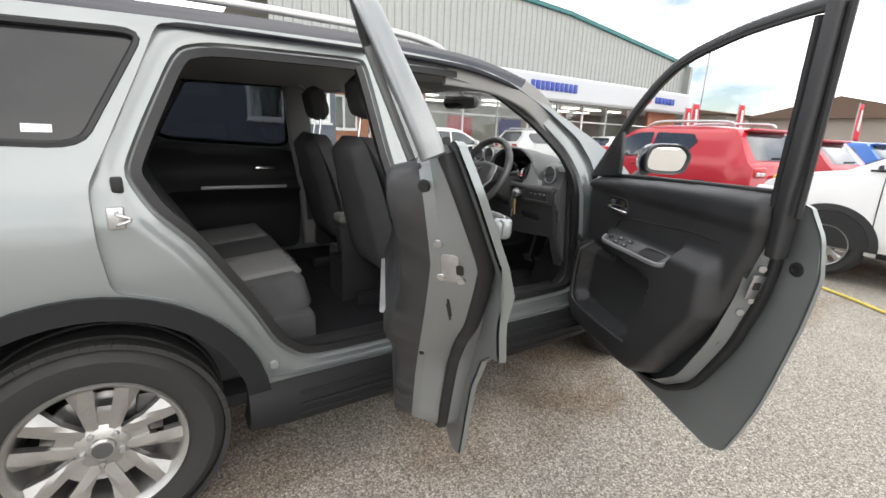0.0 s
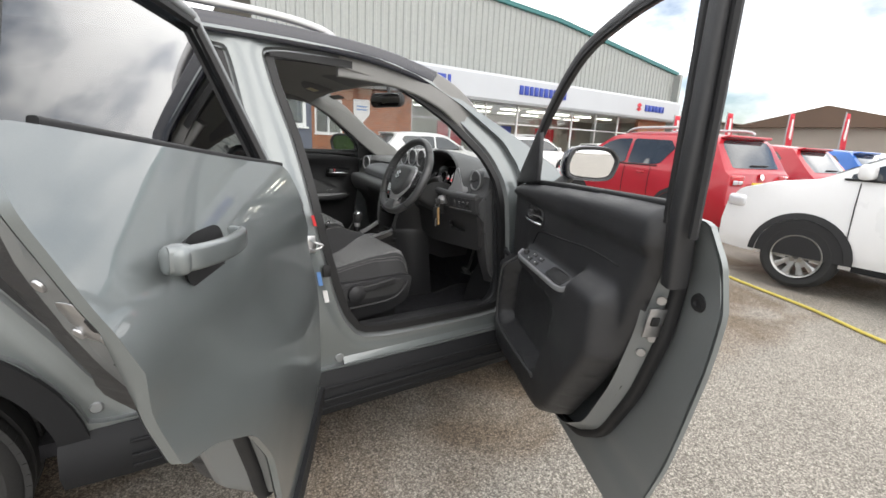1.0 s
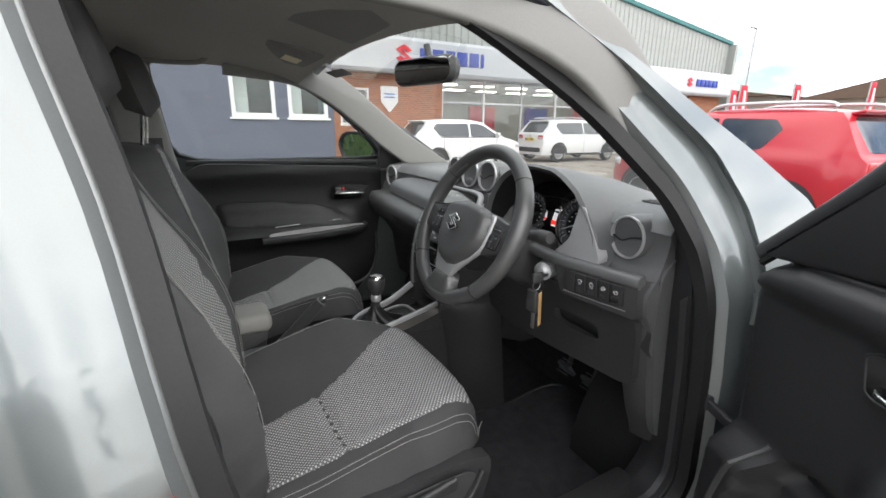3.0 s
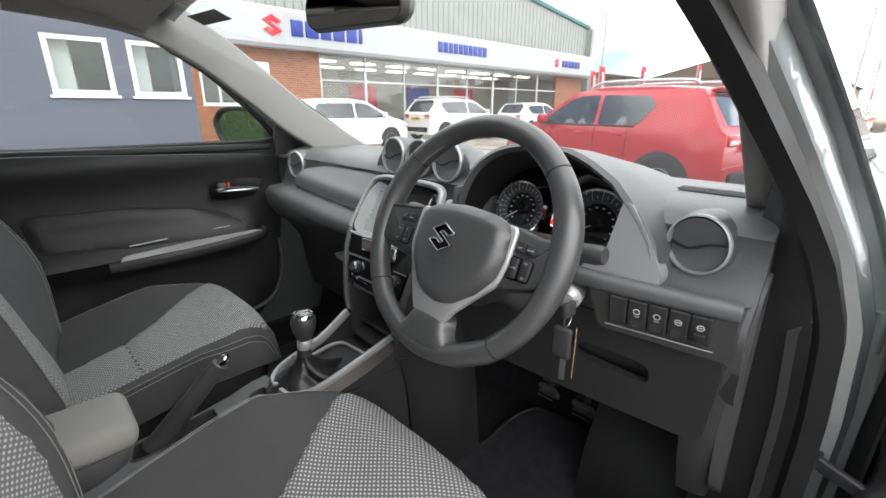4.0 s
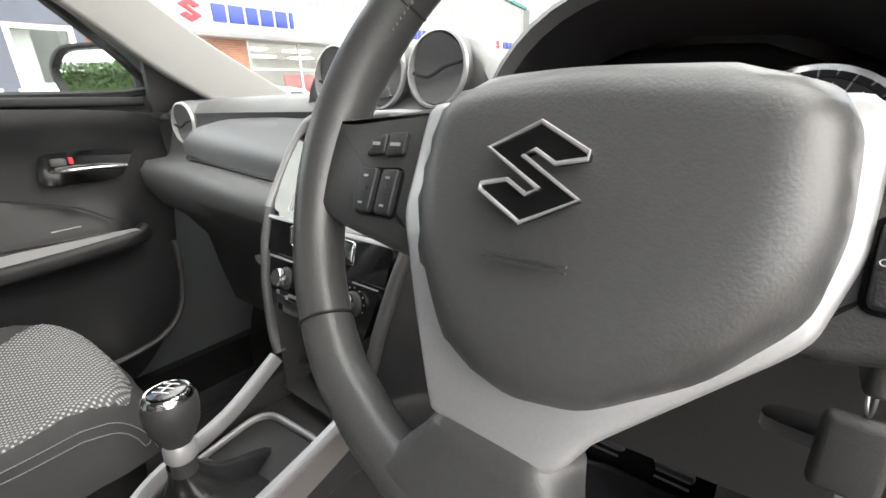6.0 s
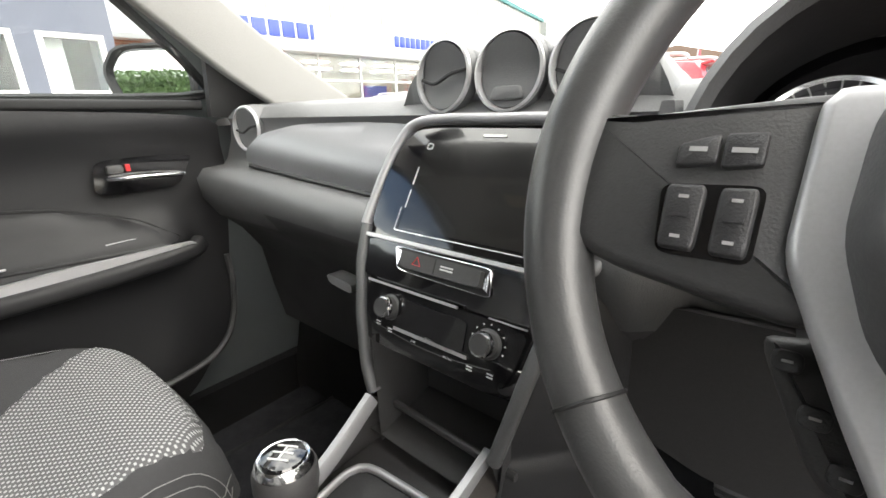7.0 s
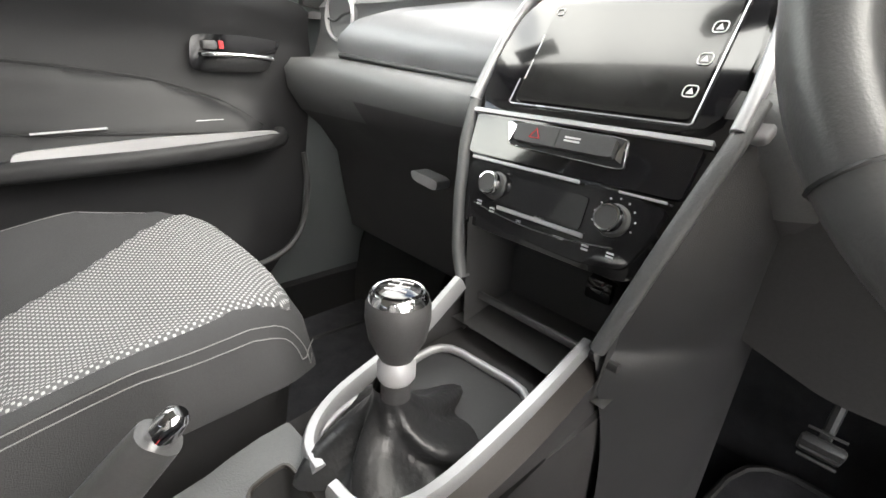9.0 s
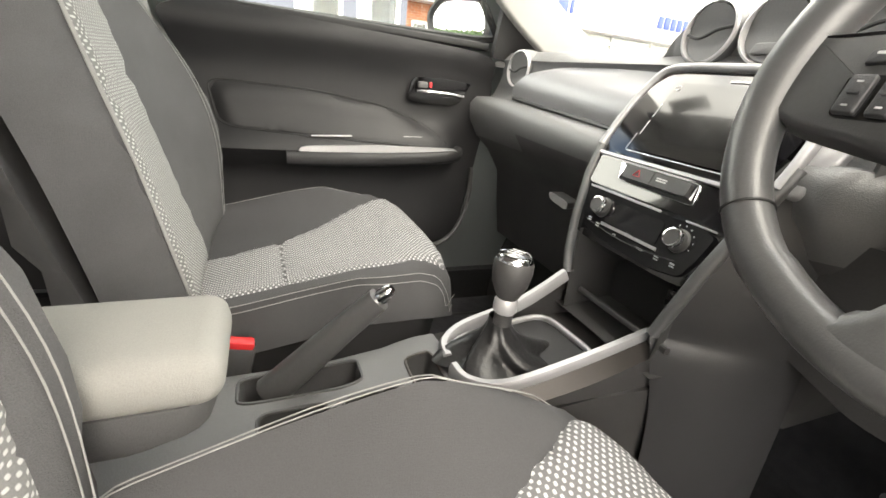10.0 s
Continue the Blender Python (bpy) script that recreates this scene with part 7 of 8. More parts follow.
for y0, y1, nm in ((-0.66, -0.14, "floor_mat"), (0.16, 0.66, "floor_mat")):
    mat_ob = part(nm, plate(rounded([(1.64, y0), (2.1, y0 + 0.01), (2.24, y0 + 0.10), (2.24, y1 - 0.05), (1.64, y1)], 4, 0.2), [], lambda x, y, w: (x, y, 0.358 + 0.25 * max(0, x - 2.05) - w), 0.010, 0.06), M["carpet"])
    tagged(mat_ob, "dark carpet floor mat with a bound edge", "floor mat")
    part("mat_binding", sweep([(x, y, 0.358 + 0.25 * max(0, x - 2.05)) for x, y in refine(rounded([(1.64, y0), (2.1, y0 + 0.01), (2.24, y0 + 0.10), (2.24, y1 - 0.05), (1.64, y1)], 4, 0.2), 0.04)], circle(0.006, 6), True), M["rubber"], mat_ob)

part("screen_sticker", patch(lambda u, v: Vector(screen_at(0.865 + 0.045 * u, 0.81 + 0.09 * v)) + Vector((-0.004, 0, -0.006)), 4, 4), M["trim"], car, "dark sensor patch on the glass")
part("visor_label", box(1.475, 0.30, 1.5005, 0.05, 0.09, 0.002, 0, 1, (0, 14, 0)), M["plate_front"], car, "pale warning label")

# ---- interior mirror, visors ----
rvm = part("interior_mirror", loft([[(1.775 + d - 0.46 * y * 0.55, 0.0 - 0.035 + y, 1.455 + z) for y, z in rrect(w, h, 0.028, 4)] for d, w, h in ((-0.012, 0.235, 0.068), (0.0, 0.245, 0.076), (0.02, 0.23, 0.066), (0.035, 0.12, 0.03))]), M["hard"])
tagged(rvm, "black interior mirror hanging from the windscreen", "mirror")
part("mirror_glass", moved(plate(rrect(0.228, 0.062, 0.024, 4), [], lambda y, z, w: (1.763 - 0.46 * y * 0.55 - 0.001 + w, -0.035 + y, 1.455 + z), 0.002, 0.05), pose(0, 0, 0)), M["mirror"], rvm)
part("mirror_stem", tube([(1.80, -0.03, 1.46), (1.80, 0.0, 1.53)], 0.010, 8), M["hard"], rvm)
for y in (-0.33, 0.33):
    tagged(part("sun_visor", box(1.46, y, 1.515, 0.16, 0.40, 0.018, 0.008, 3, (0, 14, 0)), M["pillar"]), "pale grey sun visor folded up under the headliner", "sun visor", "sun visors")
part("grab_handle", sweep(smooth_path([(1.25, 0.56, 1.525), (1.22, 0.55, 1.50), (1.12, 0.55, 1.495), (1.02, 0.55, 1.50), (0.99, 0.56, 1.53)], 5), rrect(0.02, 0.014, 0.005, 3)), M["pillar"], car)
part("map_light", join(box(1.52, 0.0, 1.525, 0.12, 0.15, 0.02, 0.008, 3)), M["pillar"], car)

# ---- key in the ignition ----
key = thing("car_key", "black car key with buff paper tag in the ignition", "key", (1.843, -0.508, 0.972))
part("key_blade", box(0.006, 0.004, 0.0, 0.03, 0.004, 0.009, 0.001), M["steel"], key)
part("key_head", box(-0.018, -0.003, 0.0, 0.03, 0.012, 0.026, 0.005, 3), M["hard"], key)
part("key_ring", tube([(-0.02 + 0.011 * math.cos(a), -0.004, -0.018 + 0.011 * math.sin(a)) for a in [2 * math.pi * k / 20 for k in range(20)]], 0.001, 5, True, (0, 1, 0)), M["steel"], key)
part("key_fob", box(-0.028, -0.002, -0.055, 0.012, 0.034, 0.055, 0.010, 3), M["hard"], key, "black remote fob")
part("fob_blade", box(-0.026, -0.006, -0.10, 0.004, 0.010, 0.045, 0.001), M["steel"], key)
part("paper_tag", box(-0.022, -0.022, -0.070, 0.0012, 0.018, 0.085, 0.0, 1, (6, 0, -62)), M["tag"], key, "buff paper key tag")

# ---- yard ----
def ground_material():
    m = material("worn_tarmac", (0.195, 0.18, 0.158), 0.9, vary=0.22, scale=1.3, fine=60, bump=0.9, bump_scale=90, spec=0.3)
    n, l = m.node_tree.nodes, m.node_tree.links
    b = n["Principled BSDF"]
    tc = n.new("ShaderNodeTexCoord")
    # chippings of two sizes in a dark binder
    tone = b.inputs["Base Color"].links[0].from_socket
    heights = []
    for scale, low, high in ((230, 0.72, 1.28), (125, 0.70, 1.36)):
        vor = n.new("ShaderNodeTexVoronoi")
        vor.inputs["Scale"].default_value = scale
        l.new(tc.outputs["Object"], vor.inputs["Vector"])
        sep = n.new("ShaderNodeSeparateColor")
        l.new(vor.outputs["Color"], sep.inputs[0])
        mr = n.new("ShaderNodeMapRange")
        mr.inputs["To Min"].default_value, mr.inputs["To Max"].default_value = low, high
        l.new(sep.outputs[0], mr.inputs["Value"])
        gap = n.new("ShaderNodeMapRange")
        gap.inputs["From Min"].default_value, gap.inputs["From Max"].default_value = 0.35, 0.75
        gap.inputs["To Min"].default_value, gap.inputs["To Max"].default_value = 1.0, 0.55
        l.new(vor.outputs["Distance"], gap.inputs["Value"])
        both = n.new("ShaderNodeMath")
        both.operation = "MULTIPLY"
        l.new(mr.outputs[0], both.inputs[0]), l.new(gap.outputs[0], both.inputs[1])
        sc = n.new("ShaderNodeVectorMath")
        sc.operation = "SCALE"
        l.new(tone, sc.inputs[0]), l.new(both.outputs[0], sc.inputs["Scale"])
        tone = sc.outputs[0]
        heights.append(gap)
    bp = n.new("ShaderNodeBump")
    bp.inputs["Strength"].default_value, bp.inputs["Distance"].default_value = 0.8, 0.006
    l.new(heights[1].outputs[0], bp.inputs["Height"])
    l.new(b.inputs["Normal"].links[0].from_socket, bp.inputs["Normal"])
    l.new(bp.outputs["Normal"], b.inputs["Normal"])
    # darker, damp tarmac under and beside the car, paler concrete beyond an uneven edge
    pos = n.new("ShaderNodeSeparateXYZ")
    l.new(tc.outputs["Object"], pos.inputs[0])
    wob = n.new("ShaderNodeTexNoise")
    wob.inputs["Scale"].default_value, wob.inputs["Detail"].default_value = 1.8, 6
    l.new(tc.outputs["Object"], wob.inputs["Vector"])
    a = n.new("ShaderNodeMath")
    a.operation = "MULTIPLY_ADD"
    a.inputs[1].default_value = 0.35
    l.new(wob.outputs["Fac"], a.inputs[0]), l.new(pos.outputs["Y"], a.inputs[2])
    e = n.new("ShaderNodeMapRange")
    e.inputs["From Min"].default_value, e.inputs["From Max"].default_value = -1.12, -0.98
    l.new(a.outputs[0], e.inputs["Value"])
    mix = n.new("ShaderNodeMix")
    mix.data_type = "RGBA"
    mix.inputs["A"].default_value = (2.36, 2.36, 2.36, 1)
    mix.inputs["B"].default_value = (2.36, 2.30, 2.26, 1)
    l.new(e.outputs[0], mix.inputs["Factor"])
    mm = n.new("ShaderNodeVectorMath")
    mm.operation = "MULTIPLY"
    l.new(sc.outputs[0], mm.inputs[0]), l.new(mix.outputs["Result"], mm.inputs[1])
    # brown damp stains with an uneven outline
    st = n.new("ShaderNodeTexNoise")
    st.inputs["Scale"].default_value, st.inputs["Detail"].default_value, st.inputs["Distortion"].default_value = 1.3, 9, 0.5
    l.new(tc.outputs["Object"], st.inputs["Vector"])
    sr = n.new("ShaderNodeMapRange")
    sr.inputs["From Min"].default_value, sr.inputs["From Max"].default_value = 0.46, 0.62
    l.new(st.outputs["Fac"], sr.inputs["Value"])
    both = n.new("ShaderNodeMath")
    both.operation = "MULTIPLY"
    l.new(sr.outputs[0], both.inputs[0]), l.new(e.outputs[0], both.inputs[1])
    soil = n.new("ShaderNodeMix")
    soil.data_type = "RGBA"
    soil.inputs["A"].default_value, soil.inputs["B"].default_value = (1, 1, 1, 1), (0.60, 0.53, 0.46, 1)
    l.new(both.outputs[0], soil.inputs["Factor"])
    fin = n.new("ShaderNodeVectorMath")
    fin.operation = "MULTIPLY"
    l.new(mm.outputs[0], fin.inputs[0]), l.new(soil.outputs["Result"], fin.inputs[1])
    l.new(fin.outputs[0], b.inputs["Base Color"])
    return m


yard = part("ground", patch(lambda u, v: (-250 + 600 * u, -300 + 600 * v, 0), 8, 8), ground_material(), None, smooth=False)
tagged(yard, "worn gravelly tarmac and concrete car yard", "ground", kind="structure")
M["hose"] = material("yellow_hose", (0.62, 0.50, 0.10), 0.5)
hose = part("garden_hose", tube(smooth_path([(6.6, 1.4, 0.015), (5.9, 0.1, 0.015), (5.62, -0.32, 0.015), (5.28, -1.08, 0.015), (4.95, -1.62, 0.015), (4.6, -2.4, 0.015), (4.5, -3.6, 0.015)], 10), 0.013, 8), M["hose"])
tagged(hose, "yellow garden hose lying on the tarmac", "hose")

# ---- buildings ----
M["annex"] = material("grey_blue_render", (0.125, 0.135, 0.175), 0.75, vary=0.10, scale=2, fine=80, bump=0.3)
M["upvc"] = material("white_window_frame", (0.78, 0.78, 0.78), 0.4, vary=0.03)
M["room"] = material("pale_room_wall", (0.30, 0.28, 0.25), 0.9, vary=0.3, scale=1.5)
M["fascia"] = material("white_fascia", (0.47, 0.49, 0.515), 0.4, vary=0.03, scale=1)
M["blue_letter"] = material("blue_sign_letters", (0.02, 0.05, 0.32), 0.4)
M["red_sign"] = material("red_sign", (0.60, 0.02, 0.04), 0.4)
M["clad_wall"] = material("grey_green_steel_cladding", (0.33, 0.345, 0.33), 0.5, 0.2, 0.08, 0.6, 8)
M["green_trim"] = material("green_steel_trim", (0.03, 0.15, 0.15), 0.5)
M["interior_floor"] = material("showroom_floor", (0.45, 0.44, 0.42), 0.35, vary=0.1)


def brick_material():
    m = material("orange_red_brick", (0.36, 0.14, 0.075), 0.9, vary=0.2, scale=3, fine=40, bump=0.4, spec=0.2)
    n, l = m.node_tree.nodes, m.node_tree.links
    b = n["Principled BSDF"]
    tc = n.new("ShaderNodeTexCoord")
    mp = n.new("ShaderNodeMapping")
    mp.inputs["Rotation"].default_value = (radians(90), 0, 0)
    br = n.new("ShaderNodeTexBrick")
    br.inputs["Scale"].default_value = 1.0
    br.inputs["Brick Width"].default_value, br.inputs["Row Height"].default_value, br.inputs["Mortar Size"].default_value = 0.225, 0.075, 0.008
    br.inputs["Color1"].default_value, br.inputs["Color2"].default_value, br.inputs["Mortar"].default_value = (0.42, 0.15, 0.07, 1), (0.30, 0.105, 0.055, 1), (0.34, 0.29, 0.24, 1)
    l.new(tc.outputs["Object"], mp.inputs["Vector"]), l.new(mp.outputs[0], br.inputs["Vector"])
    l.new(br.outputs["Color"], b.inputs["Base Color"])
    return m


M["brick"] = brick_material()


def building_window(parent, x0, x1, z0, z1, y, mullions=(), frame_w=0.07):
    """A white framed window in a wall that faces -y."""
    w = part("window", join(span((x0, y - 0.04, z0), (x1, y + 0.06, z0 + frame_w)), span((x0, y - 0.04, z1 - frame_w), (x1, y + 0.06, z1)), *[span((x - frame_w / 2, y - 0.038, z0 + frame_w), (x + frame_w / 2, y + 0.058, z1 - frame_w)) for x in (x0 + frame_w / 2, x1 - frame_w / 2, *mullions)]), M["upvc"], parent, "white framed window", smooth=False)
    part("pane", span((x0 + frame_w, y + 0.0, z0 + frame_w), (x1 - frame_w, y + 0.012, z1 - frame_w)), M["glass"], w, smooth=False).visible_shadow = False
    part("window_sill", span((x0 - 0.04, y - 0.09, z0 - 0.045), (x1 + 0.04, y - 0.002, z0 - 0.004), 0.006), M["upvc"], w, smooth=False)
    return w


annex = thing("annex_building", "grey-blue painted office annex with white windows", "building")
AX0, AX1, AY = -12.0, 3.78, 8.0
wins = [(1.88, 2.66), (2.895, 3.66), (-0.9, 0.0), (-3.4, -2.3), (-6.2, -5.1)]
def wall_xz(x0, x1, z0, z1, holes, y, mat, parent, name="wall", thick=0.25):
    return part(name, plate([(x0, z0), (x1, z0), (x1, z1), (x0, z1)], [[(a, c), (b, c), (b, d), (a, d)] for a, b, c, d in holes], lambda x, z, w: (x, y + w, z), thick, 0.6), mat, parent, smooth=False)


wall_xz(AX0, AX1, 0, 3.05, [(a, b, 1.42, 2.25) for a, b in wins], AY, M["annex"], annex)
part("wall", span((AX1 - 0.25, AY + 0.25, 0), (AX1, 15.0, 3.05)), M["annex"], annex, smooth=False)
part("wall", span((AX0, AY + 0.25, 0), (AX0 + 0.25, 15.0, 3.05)), M["annex"], annex, smooth=False)
part("roof", span((AX0 - 0.1, AY - 0.12, 3.05), (AX1 + 0.12, 15.0, 3.22)), M["annex"], annex, smooth=False)
part("inner_wall", span((AX0 + 0.3, AY + 2.5, 0), (AX1 - 0.3, AY + 2.6, 3.0)), M["room"], annex, smooth=False)
part("inner_floor", span((AX0 + 0.3, AY + 0.3, 0.01), (AX1 - 0.3, AY + 2.5, 0.1)), M["room"], annex, smooth=False)
for a, b in wins:
    building_window(annex, a, b, 1.42, 2.25, AY + 0.05)
    part("blind", span((a + 0.08, AY + 0.3, 1.5), (a + 0.42 * (b - a), AY + 0.33, 2.2)), M["upvc"], annex, smooth=False)

shop = thing("showroom_building", "brick and steel-clad car showroom with white fascia", "building")
BY = 15.0
bw = [(6.0, 7.1, 1.3, 2.6)]
GX0, GX1 = 10.2, 26.5
wall_xz(2.5, GX0, 0, 3.2, bw, BY, M["brick"], shop)
wall_xz(GX1, 29.5, 0, 3.2, [], BY, M["brick"], shop)
building_window(shop, 6.0, 7.1, 1.3, 2.6, BY + 0.05, (6.55,))
part("room_wall", span((2.5, BY + 6, 0), (29.5, BY + 6.2, 5)), M["room"], shop, smooth=False)
part("room_floor", span((2.5, BY + 0.1, 0.01), (29.5, BY + 6, 0.06)), M["interior_floor"], shop, smooth=False)
part("room_ceiling", span((2.5, BY + 0.1, 3.1), (29.5, BY + 6, 3.2)), M["upvc"], shop, smooth=False)
M["shop_lamp"] = glow("showroom_ceiling_lamp", (1.0, 0.95, 0.85), 6.0)
for k in range(8):
    for dy in (1.6, 4.2):
        part("ceiling_lamp", span((10.9 + 2.0 * k, BY + dy, 3.06), (11.9 + 2.0 * k, BY + dy + 0.5, 3.095)), M["shop_lamp"], shop, smooth=False)
for k in range(4):
    part("room_board", span((11.2 + 4.1 * k, BY + 5.92, 1.0), (13.0 + 4.1 * k, BY + 5.99, 2.4)), M["red_sign"] if k % 2 else M["blue_letter"], shop, smooth=False)
n_panes = 8
for k in range(n_panes):
    a, b = GX0 + (GX1 - GX0) * k / n_panes, GX0 + (GX1 - GX0) * (k + 1) / n_panes
    w = part("shop_window", join(span((a, BY + 0.02, 0.1), (a + 0.07, BY + 0.12, 3.2)), span((a, BY + 0.03, 0.02), (b, BY + 0.11, 0.14)), span((a, BY + 0.03, 2.2), (b, BY + 0.11, 2.26))), M["upvc"] if k % 2 else M["silver"], shop, "tall showroom window", smooth=False)
    part("pane", span((a + 0.07, BY + 0.06, 0.14), (b, BY + 0.075, 3.2)), M["glass"], w, smooth=False).visible_shadow = False
fas = part("fascia", sweep([(4.3, BY - 0.25, 3.75), (29.8, BY - 0.25, 3.75)], [(-0.3, -0.62), (0.28, -0.62), (0.36, -0.50), (0.36, 0.50), (0.28, 0.62), (-0.3, 0.62)]), M["fascia"], shop, "white metal fascia band", smooth=False)
FY = BY - 0.63
def letters(x0, n, w, gap, z, h, rnd):
    """A name on the fascia, as a row of plain blue bars."""
    x = x0
    for k in range(n):
        wide = w * (0.34 if k == n - 1 and n == 6 else (1.0, 1.12, 0.92, 1.08)[k % 4])
        part("sign_bar", span((x, FY - 0.03, z - h / 2), (x + wide, FY + 0.02, z + h / 2), 0.01), M["blue_letter"], fas)
        x += wide + gap


letters(8.9, 6, 0.42, 0.11, 3.78, 0.50, 0)
letters(15.75, 10, 0.24, 0.085, 3.80, 0.42, 0)
letters(26.0, 6, 0.30, 0.07, 3.76, 0.36, 0)
def fascia_badge(x, z, k):
    q = [(-0.95, 0.42), (0.0, 0.95), (0.95, 0.42), (0.42, 0.18), (0.0, 0.42), (-0.22, 0.30), (0.95, -0.42), (0.0, -0.95), (-0.95, -0.42), (-0.42, -0.18), (0.0, -0.42), (0.22, -0.30)]
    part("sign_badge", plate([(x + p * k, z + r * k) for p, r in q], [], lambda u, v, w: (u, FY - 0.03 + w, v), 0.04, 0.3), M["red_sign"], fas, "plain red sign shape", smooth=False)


fascia_badge(8.25, 3.78, 0.34)
fascia_badge(25.4, 3.76, 0.25)
# corrugated cladding above, with a low gable
def clad_top(x):
    return interp(x, [(4.0, 7.3), (11.0, 7.9), (19.0, 7.55), (30.5, 6.25)])


rows_b, rows_t, x, k = [], [], 4.0, 0
while x < 30.4:
    for dx, d in ((0.0, 0.0), (0.14, 0.0), (0.18, 0.05), (0.28, 0.05), (0.32, 0.0)):
        rows_b.append((x + dx, BY + 0.45 - d, 3.9)), rows_t.append((x + dx, BY + 0.45 - d, clad_top(x + dx)))
    x += 0.34
part("cladding", strip(rows_b, rows_t), M["clad_wall"], shop, "ribbed grey-green steel cladding", smooth=False)
part("eaves_trim", sweep([(x, BY + 0.38, clad_top(x) + 0.05) for x in (4.0, 11.0, 19.0, 30.6)], rrect(0.16, 0.22, 0.02, 2)), M["green_trim"], shop, smooth=False)
part("corner_trim", span((30.4, BY + 0.3, 3.9), (30.6, BY + 0.6, 6.2)), M["green_trim"], shop, smooth=False)
part("roof", strip([(x, BY + 0.45, clad_top(x)) for x in (4.0, 11.0, 19.0, 30.6)], [(x, BY + 30, clad_top(x)) for x in (4.0, 11.0, 19.0, 30.6)]), M["clad_wall"], shop, smooth=False)
part("side_wall", span((30.35, BY, 0), (30.6, BY + 30, 6.2)), M["clad_wall"], shop, smooth=False)
# shield-shaped board on the brick
sb = part("wall_sign", plate(rounded([(-0.35, 0.45), (0.35, 0.45), (0.35, -0.1), (0.0, -0.5), (-0.35, -0.1)], 2, 0.08), [], lambda u, v, w: (7.9 + u, BY - 0.05 + w, 2.25 + v), 0.04, 0.3), M["white"], None, smooth=False)
tagged(sb, "white shield-shaped notice on the brick wall", "sign")
for z in (2.4, 2.28):
    part("notice_bar", span((7.68, BY - 0.062, z), (8.12, BY - 0.052, z + 0.05)), M["label_blue"], sb, smooth=False)

# ---- parked cars ----
def paint(name, c, metal=0.0):
    return material(name, c, 0.34, metal, 0.04, 2, 300, coat=0.55, coat_rough=0.08)


PAINT = dict(red=paint("red_car_paint", (0.40, 0.006, 0.018), 0.15), white=paint("white_car_paint", (0.78, 0.78, 0.78)), blue=paint("blue_car_paint", (0.02, 0.12, 0.42), 0.3), silver=paint("silver_car_paint", (0.45, 0.46, 0.47), 0.6), black=paint("black_car_paint", (0.02, 0.02, 0.022)))
M["tail"] = material("red_lamp", (0.45, 0.01, 0.015), 0.15, coat=1.0)
M["lamp"] = material("clear_lamp", (0.7, 0.7, 0.72), 0.12, 0.3, coat=1.0)
M["plate"] = material("yellow_number_plate", (0.75, 0.55, 0.03), 0.5)
CAR_GLASS = material("dark_car_windows", (0.03, 0.035, 0.04), 0.06, 0.0, 0.1, coat=1.0)


